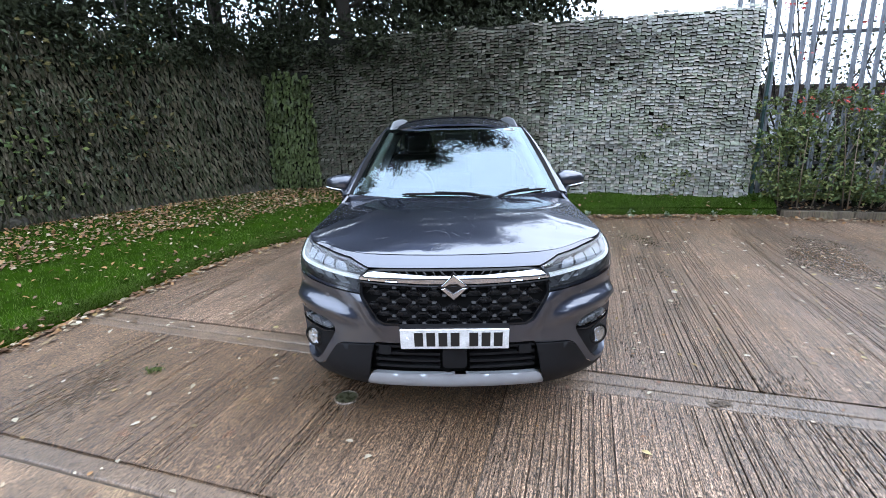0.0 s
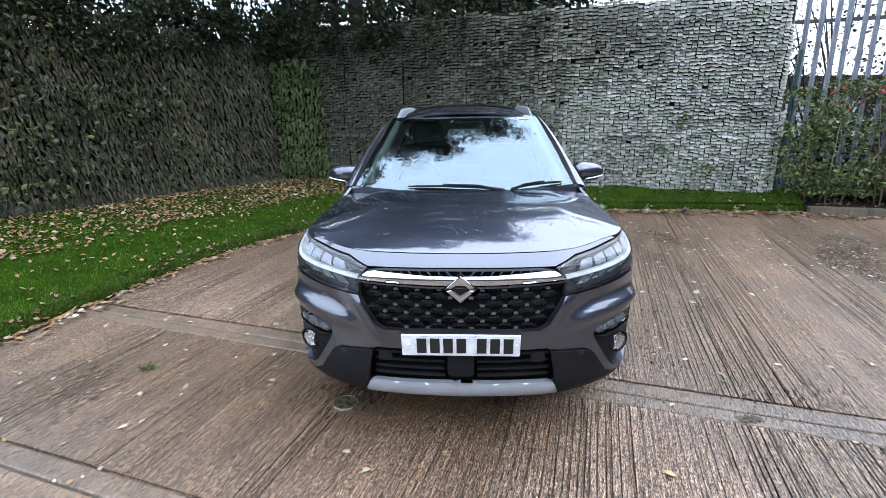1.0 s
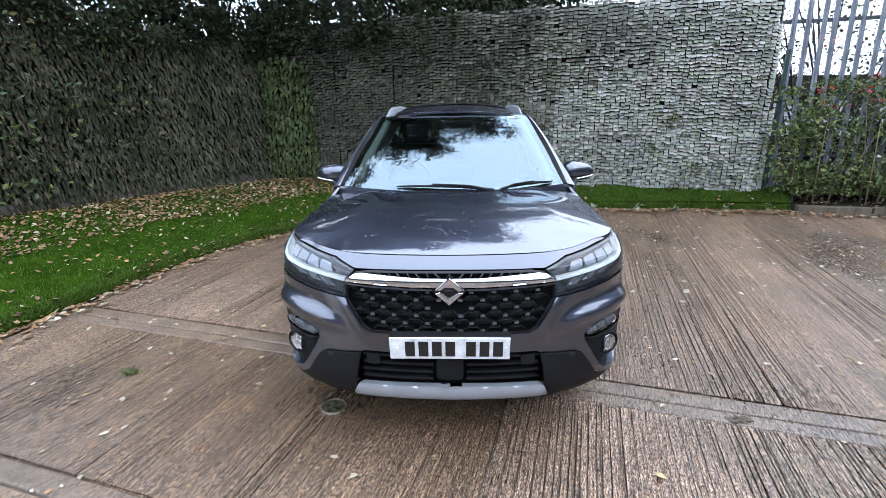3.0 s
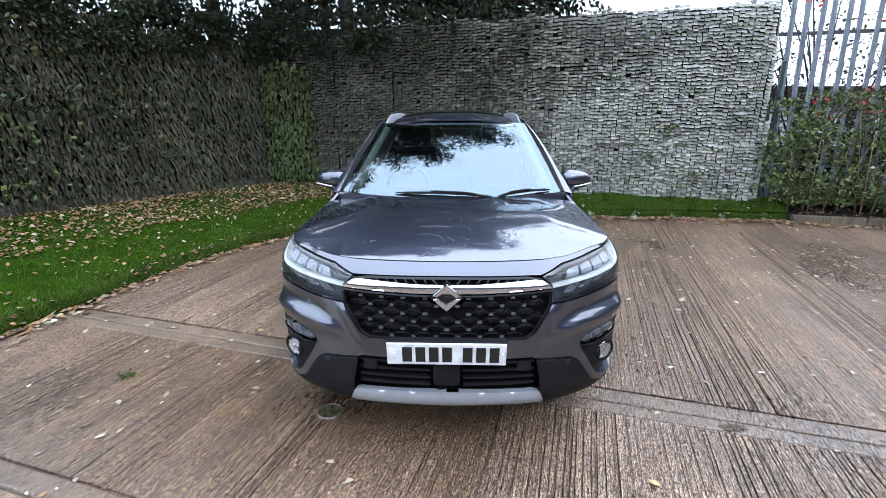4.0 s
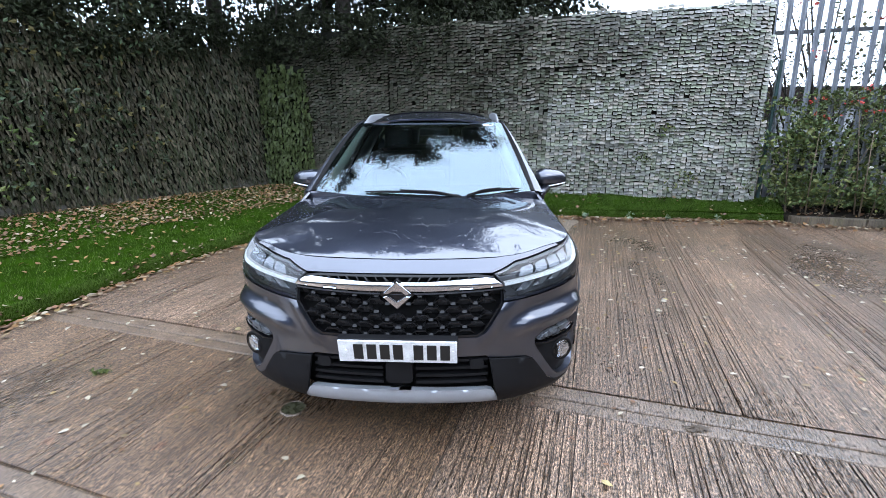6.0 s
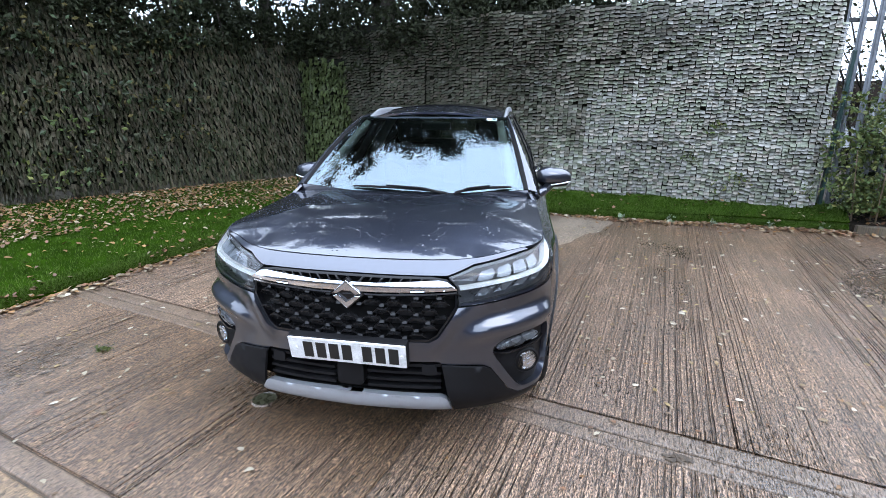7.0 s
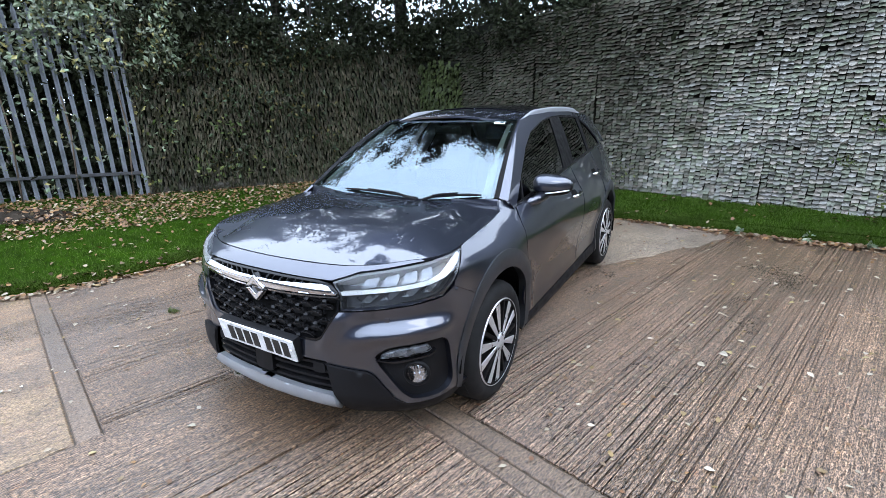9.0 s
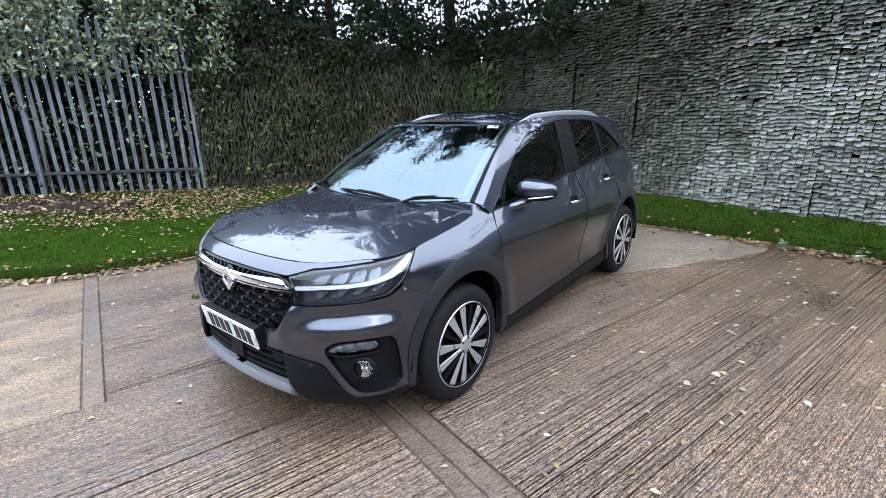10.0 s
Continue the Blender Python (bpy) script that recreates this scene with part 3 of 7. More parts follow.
# a greener panel stands across the corner between the two walls
panel_way = Vector((0.87, 0.212, 0)).normalized()
m_panel = np.array(Matrix(((panel_way.x, panel_way.y, 0, -3.46), (panel_way.y, -panel_way.x, 0, 8.9), (0, 0, 1, 0), (0, 0, 0, 1))))
corner_panel = empty("screen_panel", pose(0, 0, 0), "green plastic leaf panel hung across the corner", "leaf panel", kind="structure")
bm = box_bm((0.0, -0.05, 0.1), (0.95, -0.02, 2.42), 0.008)
bm.transform(Matrix(m_panel))
bmesh.ops.reverse_faces(bm, faces=bm.faces[:])
part("backing", bm, BACKING, corner_panel)
clad(corner_panel, m_panel, 0.95, 0.27, ([0, 9], [2.4, 2.5]), (0.06, 0.062), (0.066, 0.075), 0.06, IVY_GREEN, IVY_GREEN,
     (0.3, 0.7, 0.6, 1.4), 37, jitter=0.2)


def foot_strip(m, length, parent, height, mat):
    n = 90
    a = np.linspace(0, length, n)
    rows = []
    for z, o in ((0.1, 0.05), (0.3, 0.06), (0.3 + height * 0.6, 0.05), (0.3 + height, 0.0)):
        rows.append(np.stack([a, [o + 0.05 * noise.noise((x * 6, z * 9, 1)) for x in a], [z + 0.05 * noise.noise((x * 2.2, z, 7)) * (z > 0.25) for x in a]], 1))
    v = np.array(rows).reshape(-1, 3) @ m[:3, :3].T + m[:3, 3]
    i, j = np.meshgrid(np.arange(3), np.arange(n - 1), indexing="ij")
    q = (i * n + j).ravel()
    array_mesh("foot_strip", v, np.stack([q + n, q + n + 1, q + 1, q], 1), mat, parent, "rumpled grey sheet at the foot", smooth=True)


foot_strip(m_left, n_left, left, 0.13, BASEBOARD)


# ---- palisade fences ----
def palisade(name, a, b, z0, z1, rails, pitch, label, lean=0.0, front=False):
    thing = empty(name, pose(0, 0, 0), label, "palisade fence")
    a, b = Vector((*a, 0)), Vector((*b, 0))
    d = (b - a).normalized()
    out = Vector((d.y, -d.x, 0))
    heading = math.degrees(math.atan2(d.y, d.x))
    length = (b - a).length
    w = 0.034
    prof = [(-w, 0.0), (-w * 0.45, 0.006), (-w * 0.2, 0.016), (w * 0.2, 0.016), (w * 0.45, 0.006), (w, 0.0), (w * 0.4, 0.002), (-w * 0.4, 0.002)]
    prof = [(x, -y) for x, y in prof]
    verts, faces, k = [], [], len(prof)
    for z, s in ((0, 1), (z1 - z0 - 0.12, 1), (z1 - z0, 0.12)):
        verts += [(x * s, y, z) for x, y in prof]
    for r in range(2):
        faces += [(r * k + q, r * k + (q + 1) % k, (r + 1) * k + (q + 1) % k, (r + 1) * k + q) for q in range(k)]
    faces.append(tuple(range(2 * k, 3 * k)))
    first = None
    for q in range(int(length / pitch)):
        p = a + d * (pitch * (q + 0.5)) + out * 0.045
        if first is None:
            first = mesh_object("pale", verts, faces, STEEL, thing)
            ob = first
        else:
            ob = new("pale", first.data)
            ob.parent = thing
        ob.matrix_basis = pose(p.x, p.y, z0 - 0.02 * random.random(), 0.6 * random.uniform(-1, 1), lean + 0.7 * random.uniform(-1, 1), heading)
    for z in rails:
        y0 = -0.105 if front else -0.03
        bm = box_bm((0, y0, z - 0.025), (length, y0 + 0.045, z + 0.025), 0.005)
        bm.transform(pose(a.x, a.y, 0, 0, 0, heading))
        part("rail", bm, DARK_STEEL, thing, "dark weathered rail")
    for q in range(1 if a.x > 0 else 0, int(length / 2.75) + 1):
        p = a + d * min(2.75 * q + (1.7 if front else 0.03), length) + out * (0.08 if front else -0.06)
        bm = box_bm((-0.028, -0.03, 0), (0.028, 0.03, z1 - 0.1), 0.006)
        bm.transform(pose(p.x, p.y, 0, 0, 0, heading))
        part("post", bm, STEEL, thing)
    return thing


palisade("palisade_fence", (4.31, 7.72), (12.4, 5.74), 0.3, 3.25, (0.78, 2.62), 0.165, "grey galvanised steel palisade fence behind rose bushes", lean=-2.2)
palisade("palisade_fence", (-11.5, -0.05), (-6.45, 5.0), 0.31, 3.2, (0.67, 2.82), 0.165, "grey galvanised steel palisade fence overgrown with vines", front=True)
bm = box_bm((-0.012, -0.04, 0.1), (0.03, 0.04, 2.25), 0.008)
post = part("fence_post", bm, TEAL, None)
post.matrix_basis = pose(4.7, 7.46, 0, 0, 0, -14)
tagged(post, "teal painted steel post at the end of the screen", "post")


# ---- trees behind the walls ----
def tree(at, height, spread, low, count, seed, lean=(0, 0), leaf=0.15):
    r = random.Random(seed)
    thing = empty("tree", pose(at[0], at[1], 0), "tall dark broadleaf tree behind the screen", "tree", "trees behind the screen")
    trunk = [Vector((lean[0] * h * height + 0.12 * math.sin(3 * h + seed), lean[1] * h * height + 0.1 * math.cos(4 * h + seed), h * height)) for h in (0, 0.12, 0.3, 0.5, 0.7, 0.88)]
    tube("trunk", trunk, [0.2, 0.16, 0.13, 0.1, 0.06, 0.02], BARK, thing, 9)
    clumps = []
    for k in range(15):
        h = low + (0.92 - low) * (k + r.random()) / 15
        f = h / 0.88 * 5
        q = min(int(f), 4)
        base = trunk[q].lerp(trunk[q + 1], min(f - q, 1))
        a = k * 2.4 + r.uniform(-0.5, 0.5)
        reach = spread * (0.55 + 0.45 * math.sin(math.pi * min(1, (h - low) / (1 - low) + 0.25))) * r.uniform(0.7, 1.1)
        tip = base + Vector((math.cos(a) * reach, math.sin(a) * reach, r.uniform(-0.1, 0.35) * reach))
        mid = base.lerp(tip, 0.5) + Vector((0, 0, 0.12 * reach))
        tube("limb", [base, mid, tip], [0.05, 0.032, 0.008], BARK, thing, 5)
        for s in (0.35, 0.55, 0.72, 0.86, 1.0):
            p = base.lerp(mid, s * 2) if s < 0.5 else mid.lerp(tip, s * 2 - 1)
            for _ in range(2):
                clumps.append((p + Vector([r.gauss(0, 0.3) for _ in range(3)]), r.uniform(0.22, 0.5)))
    c = np.array([p for p, _ in clumps])
    s = np.array([q for _, q in clumps])
    pick = rng.integers(0, len(c), count)
    pts = c[pick] + rng.normal(size=(count, 3)) * s[pick][:, None] * [1, 1, 0.7]
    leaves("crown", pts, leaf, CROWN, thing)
    return thing


tree((-6.9, 8.6), 7.0, 2.6, 0.42, 10000, 1)
west_tree = tree((-4.9, 10.6), 13.0, 3.2, 0.36, 17000, 2, (0.03, -0.08))
mid_tree = tree((-2.1, 10.9), 14.5, 3.5, 0.3, 21000, 3, (0.0, -0.13))
east_tree = tree((0.4, 11.6), 12.5, 3.0, 0.24, 18000, 4, (0.02, -0.08))
tree((-9.6, 6.4), 6.8, 2.6, 0.24, 13000, 5)
tree((-3.6, 13.8), 12.0, 3.4, 0.34, 11000, 6)
tree((1.5, 13.2), 9.0, 2.4, 0.3, 13000, 9)
tree((-0.9, 13.4), 12.0, 3.2, 0.32, 13000, 10)
tree((-11.8, 3.6), 6.5, 2.6, 0.18, 12000, 8)


def bough(thing, start, tip, thick, seed):
    """A long limb that reaches out over the yard, with side twigs and drooping sprays of leaves along its outer part."""
    r = random.Random(seed)
    a, b = Vector(start), Vector(tip)
    line = [a.lerp(b, f) + Vector((0.12 * math.sin(5 * f + seed), 0, 0.55 * math.sin(math.pi * f))) for f in np.linspace(0, 1, 9)]
    back = thing.matrix_world.inverted()
    tube("limb", [back @ p for p in line], list(np.linspace(0.06, 0.008, 9)), BARK, thing, 6)
    spots = []
    for k in range(26):
        f = 0.35 + 0.65 * k / 25
        q = min(int(f * 8), 7)
        p = line[q].lerp(line[q + 1], f * 8 - q)
        turn = r.uniform(0, 2 * math.pi)
        reach = r.uniform(0.25, 0.75) * (1.25 - 0.6 * f)
        e = p + Vector((math.cos(turn) * reach, math.sin(turn) * reach, r.uniform(-0.45, 0.1)))
        tube("twig", [back @ p, back @ e], [0.008, 0.002], BARK, thing, 4)
        spots += [(p.lerp(e, g), 0.05 + 0.07 * g) for g in np.linspace(0.25, 1.0, 7)]
    c = np.array([tuple(back @ p) for p, _ in spots])
    pick = rng.integers(0, len(c), thick)
    leaves("foliage", c[pick] + rng.normal(size=(thick, 3)) * np.array([q for _, q in spots])[pick][:, None], 0.085, CROWN, thing, droop=0.8)


bpy.context.view_layer.update()
for k, (thing, start, tip, thick) in enumerate((
        (west_tree, (-4.8, 10.1, 5.2), (-5.2, 5.9, 6.0), 2000), (west_tree, (-4.8, 10.0, 5.6), (-3.9, 5.1, 6.1), 1600), (west_tree, (-4.7, 10.0, 6.0), (-2.8, 5.1, 6.1), 2600), (west_tree, (-4.6, 10.0, 5.8), (-2.3, 5.0, 6.0), 1600),
        (mid_tree, (-2.1, 10.1, 5.4), (-2.3, 5.9, 6.0), 1700), (mid_tree, (-2.0, 10.1, 5.8), (-1.5, 6.5, 6.1), 1700), (mid_tree, (-2.0, 10.1, 5.2), (-0.75, 6.0, 5.9), 1500),
        (mid_tree, (-1.9, 10.0, 6.2), (-0.1, 5.5, 6.1), 1300), (east_tree, (0.4, 11.0, 5.2), (0.35, 7.0, 6.1), 1800), (east_tree, (0.5, 11.0, 5.6), (1.1, 6.9, 6.2), 1700),
        (east_tree, (0.5, 11.0, 5.0), (1.6, 6.5, 6.0), 1100), (mid_tree, (-2.0, 10.0, 6.6), (-0.6, 7.4, 6.6), 1800))):
    bough(thing, start, tip, thick, 60 + k)


# ---- hedges, vines and bushes ----
def slab_cloud(a, b, z0, z1, thick, count, gap=0.35, seed=0, power=1.0):
    """Random places in an upright slab of foliage along a line, thinned into clumps."""
    a, b = np.array(a, float), np.array(b, float)
    d = (b - a) / np.linalg.norm(b - a)
    out = np.array([d[1], -d[0]])
    n = count * 3
    f, z, o = rng.uniform(0, 1, n), z0 + (z1 - z0) * rng.uniform(0, 1, n) ** power, rng.normal(size=n) * thick / 2
    p = np.c_[a + (b - a) * f[:, None] + out * o[:, None], z]
    dens = np.array([noise.noise((q[0] * 1.9 + seed, q[1] * 1.9, q[2] * 2.2)) for q in p])
    p = p[dens > -gap * 0.5 + rng.normal(size=n) * 0.08]
    return p[:count]


dark_hedge = empty("hedge", pose(0, 0, 0), "dense dark hedge growing over the top of the screen", "hedge")
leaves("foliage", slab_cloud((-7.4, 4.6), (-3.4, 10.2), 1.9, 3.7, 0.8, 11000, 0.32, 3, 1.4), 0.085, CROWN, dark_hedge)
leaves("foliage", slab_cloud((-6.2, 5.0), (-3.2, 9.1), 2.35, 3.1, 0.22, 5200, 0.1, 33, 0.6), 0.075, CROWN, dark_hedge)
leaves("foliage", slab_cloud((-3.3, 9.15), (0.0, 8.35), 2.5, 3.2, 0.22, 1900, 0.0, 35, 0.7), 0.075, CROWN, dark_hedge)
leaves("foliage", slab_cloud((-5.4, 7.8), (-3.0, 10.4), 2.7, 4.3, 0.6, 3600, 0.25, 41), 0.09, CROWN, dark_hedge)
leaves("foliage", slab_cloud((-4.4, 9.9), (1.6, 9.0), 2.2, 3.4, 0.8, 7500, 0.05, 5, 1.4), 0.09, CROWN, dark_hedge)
for k in range(16):
    f = k / 15
    x, y = -7.0 + 4.0 * f + 0.2 * math.sin(k * 3), 5.4 + 4.6 * f + 0.25 * math.cos(k * 5)
    tube("stem", [(x, y, 0), (x + 0.1 * math.sin(k), y + 0.08, 1.8), (x + 0.3 * math.sin(k * 2), y + 0.15 * math.cos(k), 3.9)], [0.035, 0.028, 0.012], BARK, dark_hedge, 6)
fence_hedge = empty("hedge", pose(0, 0, 0), "dark undergrowth behind the overgrown palisade fence", "hedge")
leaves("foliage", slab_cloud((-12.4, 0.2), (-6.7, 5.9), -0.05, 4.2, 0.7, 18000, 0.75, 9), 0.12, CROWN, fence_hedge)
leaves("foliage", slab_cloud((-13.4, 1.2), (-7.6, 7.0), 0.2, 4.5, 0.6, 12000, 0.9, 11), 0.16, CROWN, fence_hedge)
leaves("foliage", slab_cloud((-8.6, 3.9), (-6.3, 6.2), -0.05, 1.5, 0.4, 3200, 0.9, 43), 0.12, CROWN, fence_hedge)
vine = empty("climbing_vine", pose(0, 0, 0), "yellowing green vine hanging over the palisade fence", "climbing plant")
leaves("foliage", slab_cloud((-10.9, 0.35), (-5.7, 5.5), 2.2, 3.95, 0.55, 15000, 0.35, 13, 0.75), 0.085, VINE, vine)
leaves("spray", slab_cloud((-10.5, 0.85), (-5.9, 5.35), 0.4, 2.4, 0.22, 700, -0.12, 17), 0.085, VINE, vine, kind="stuff")
leaves("trail", slab_cloud((-6.3, 5.0), (-4.4, 7.5), 0.6, 3.1, 0.2, 1300, 0.0, 19, 0.9) + np.array([0.12, -0.08, 0]), 0.075, TRAIL, vine)
leaves("sprig", slab_cloud((-6.3, 4.85), (-5.0, 6.6), 0.5, 1.75, 0.16, 150, -0.1, 57) + np.array([0.16, -0.12, 0]), 0.075, ROSE, vine, kind="stuff")
for k in range(8):
    f = k / 8
    x, y = -10.5 + 4.5 * f, 0.85 + 4.5 * f
    tube("stem", [(x, y, 0.3), (x + 0.15, y + 0.05, 1.4), (x - 0.1, y + 0.1, 2.5), (x + 0.3, y + 0.2, 3.3)], [0.014, 0.012, 0.009, 0.005], TWIG, vine, 5)

# rose bush and twigs before the other fence
bush = empty("rose_bush", pose(0, 0, 0), "straggly green rose bush with white blooms before the fence", "bush")
cloud_pts = np.vstack([slab_cloud((4.95, 7.4), (8.9, 6.44), 0.25, 1.85, 0.42, 15000, 0.2, 21, 1.4), slab_cloud((4.5, 7.3), (5.6, 7.03), 0.3, 1.75, 0.2, 1500, -0.05, 51, 1.2)])
leaves("foliage", cloud_pts, 0.06, ROSE, bush)
for k in range(26):
    x = 5.0 + 0.14 * k + random.uniform(-0.1, 0.1)
    y = 7.16 - 0.24 * (x - 4.95) + random.uniform(-0.12, 0.12)
    top = Vector((x + random.uniform(-0.4, 0.4), y + random.uniform(-0.15, 0.1), random.uniform(0.9, 1.8)))
    tube("stem", [(x, y, 0.15), (x + (top.x - x) * 0.3, y, top.z * 0.55), tuple(top)], [0.011, 0.008, 0.003], TWIG, bush, 5)


def bloom(at, size, mat, name):
    bm = bmesh.new()
    for k in range(9):
        a, tilt = k * 2.4, 25 + 6 * k
        q = [bm.verts.new((pose(0, 0, 0, 0, 0, math.degrees(a)) @ pose(0, 0, 0, tilt)) @ Vector(p) * size)
             for p in ((0, 0, 0), (0.35, 0.5, 0.06), (0, 0.95, 0.0), (-0.35, 0.5, 0.06))]
        bm.faces.new(q)
    ob = part(name, bm, mat, bush)
    ob.location = at
    return ob


for x, z in ((6.02, 1.12), (6.16, 1.22), (6.30, 1.28), (6.45, 1.06), (6.6, 1.33), (6.72, 1.2), (5.95, 0.98), (5.62, 0.82), (6.25, 0.62), (7.0, 1.3), (7.3, 1.1), (6.85, 0.9)):
    bloom((x, 6.84 - 0.24 * (x - 4.95), z), 0.045, PETAL, "bloom")
leaves("red_leaves", np.vstack([np.array([x, 7.08 - 0.244 * (x - 4.95), z]) + rng.normal(size=(9, 3)) * [0.07, 0.05, 0.025] for x, z in
       ((4.7, 2.92), (5.05, 1.72), (5.15, 1.5), (5.5, 1.66), (5.55, 1.85), (5.7, 1.55), (5.95, 2.8), (6.0, 1.75), (6.15, 2.45), (6.3, 1.62), (6.45, 2.1), (6.7, 2.6), (5.62, 2.7), (4.95, 2.3))]), 0.05, RED, bush,
       "bright red autumn leaves")
for sx, sy, count, tall, seed in ((5.9, 8.2, 16, 2.2, 4), (7.6, 7.9, 14, 2.4, 8), (9.4, 8.3, 12, 2.8, 12)):
    shrub = empty("bare_shrub", pose(sx, sy, 0), "thin branching shrub behind the fence", "shrub", "shrubs behind the fence")
    r = random.Random(seed)
    tips = []
    for k in range(count):
        a = k * 0.45 + seed
        b0 = Vector((0.25 * math.cos(a * 3), 0.2 * math.sin(a * 2), 0.2))
        tip = Vector((1.5 * math.cos(a), 0.5 * math.sin(a * 1.7), tall + 1.9 * r.random()))
        tube("branch", [b0, b0.lerp(tip, 0.5) + Vector((0, 0, 0.3)), tip], [0.022, 0.014, 0.004], BARK, shrub, 5)
        for q in range(5):
            p = b0.lerp(tip, 0.35 + 0.13 * q) + Vector((0, 0, 0.2))
            e = p + Vector((r.uniform(-0.6, 0.6), r.uniform(-0.2, 0.2), r.uniform(-0.1, 0.6)))
            tube("twig", [p, p.lerp(e, 0.5) + Vector((0, 0, 0.06)), e], [0.007, 0.005, 0.002], BARK, shrub, 4)
            tips += [p.lerp(e, f) for f in (0.5, 0.8, 1.0)]
    pick = np.array(tips)[rng.integers(0, len(tips), 1700)]
    leaves("foliage", pick + rng.normal(size=(1700, 3)) * [0.16, 0.1, 0.14], 0.06, TRAIL, shrub)

undergrowth = empty("hedge", pose(0, 0, 0), "dark undergrowth behind the rose bush and the fence", "hedge")
leaves("foliage", slab_cloud((5.0, 7.75), (10.5, 6.45), 0.1, 1.25, 0.4, 6000, 0.6, 27), 0.1, CROWN, undergrowth)

# a low building far behind the fence
shed = empty("building", pose(0, 0, 0), "long low building with a dark roof behind the fence", "building")
part("wall", box_bm((10, 24, 0), (34, 30, 1.95), 0.02), SHED_WALL, shed)
# upright stand-in for the roof slope, added so that it mirrors less sky
part("roof_front", box_bm((9.6, 23.6, 1.95), (34.4, 23.8, 2.75), 0.02), SHED, shed, "dark brown upright face standing in for the roof slope")
part("roof", box_bm((9.6, 23.8, 1.95), (34.4, 30.4, 2.6), 0.02), SHED, shed)
for k in range(9):
    part("window", box_bm((11 + 2.5 * k, 23.93, 0.9), (12.5 + 2.5 * k, 24.0, 1.9), 0.01), SHED, shed)

# plain unseen walls, added to close the yard behind and beside the walk
# the east one is tall and dark so that the car's flank mirrors less light
for name, lo, hi in (("unseen_wall_south", (-16, -9.4, -0.1), (15, -9.1, 4.6)), ("unseen_wall_east", (9, -9.1, -0.1), (9.3, 6.35, 6.2))):
    tagged(part(name, box_bm(lo, hi, 0.02), PLASTER, None), "unseen plain grey wall, added to close the yard and darken reflections", "wall", kind="structure")


# ---- the car: its outer surfaces as functions ----
def pchip(xs, ys):
    """A smooth curve through the knots that does not overshoot."""
    xs, ys = np.asarray(xs, float), np.asarray(ys, float)
    h, d = np.diff(xs), np.diff(ys) / np.diff(xs)
    t = np.zeros(len(xs))
    t[0], t[-1] = d[0], d[-1]
    for k in range(1, len(xs) - 1):
        if d[k - 1] * d[k] > 0:
            w1, w2 = 2 * h[k] + h[k - 1], h[k] + 2 * h[k - 1]
            t[k] = (w1 + w2) / (w1 / d[k - 1] + w2 / d[k])

    def at(x):
        x = np.clip(np.asarray(x, float), xs[0], xs[-1])
        k = np.clip(np.searchsorted(xs, x) - 1, 0, len(xs) - 2)
        f = (x - xs[k]) / h[k]
        return ((1 + 2 * f) * (1 - f) ** 2 * ys[k] + f * (1 - f) ** 2 * h[k] * t[k]
                + f * f * (3 - 2 * f) * ys[k + 1] + f * f * (f - 1) * h[k] * t[k + 1])
    return at


def ease(x, a, b):
    f = np.clip((np.asarray(x, float) - a) / (b - a), 0, 1)
    return f * f * (3 - 2 * f)


# half of the outline in plan, from the middle of the nose to the middle of the tail
OUTLINE = smooth_line([(0, 0.028), (0.2, 0.034), (0.4, 0.06), (0.55, 0.108), (0.67, 0.172), (0.765, 0.24), (0.835, 0.325), (0.862, 0.44), (0.874, 0.6),
                       (0.884, 1.0), (0.89, 1.5), (0.892, 2.2), (0.89, 2.9), (0.884, 3.4), (0.868, 3.75), (0.83, 3.98), (0.74, 4.12), (0.45, 4.2), (0, 4.23)], 700, 3)
RUN = np.r_[0, np.cumsum(np.linalg.norm(np.diff(OUTLINE, axis=0), axis=1))]
END = RUN[-1]
_side = np.gradient(OUTLINE, RUN, axis=0)
NORMAL = np.stack([_side[:, 1], -_side[:, 0]], 1)
for _ in range(30):
    NORMAL[1:-1] = (NORMAL[:-2] + NORMAL[1:-1] * 2 + NORMAL[2:]) / 4
NORMAL /= np.linalg.norm(NORMAL, axis=1, keepdims=True)


def s_at(y):
    """The run along the outline at which the flank has come to y."""
    k = slice(60, 640)
    return np.interp(y, OUTLINE[k, 1], RUN[k])


IN_NOSE = pchip([0.16, 0.2, 0.25, 0.30, 0.38, 0.48, 0.6, 0.7, 0.78, 0.86, 0.90, 0.935, 1.0], [0.13, 0.08, 0.03, 0.0, 0.0, 0.004, 0.006, 0.014, 0.03, 0.05, 0.098, 0.155, 0.27])
IN_WING = pchip([0.16, 0.22, 0.3, 0.4, 0.55, 0.7, 0.8, 0.86, 0.9, 0.94, 0.98, 1.03, 1.08, 1.2], [0.09, 0.05, 0.025, 0.015, 0.004, 0.0, 0.0, 0.006, 0.024, 0.055, 0.09, 0.135, 0.18, 0.28])
IN_DOOR = pchip([0.16, 0.22, 0.27, 0.33, 0.4, 0.5, 0.62, 0.72, 0.8, 0.9, 0.98, 1.05, 1.2], [0.1, 0.05, 0.022, 0.03, 0.04, 0.036, 0.012, 0.002, 0.004, 0.03, 0.072, 0.107, 0.175])
IN_TAIL = pchip([0.16, 0.25, 0.4, 0.6, 0.75, 0.9, 1.0, 1.1, 1.2], [0.12, 0.04, 0.0, 0.0, 0.03, 0.05, 0.08, 0.12, 0.17])


HUB_F, HUB_R = 0.877, 3.478


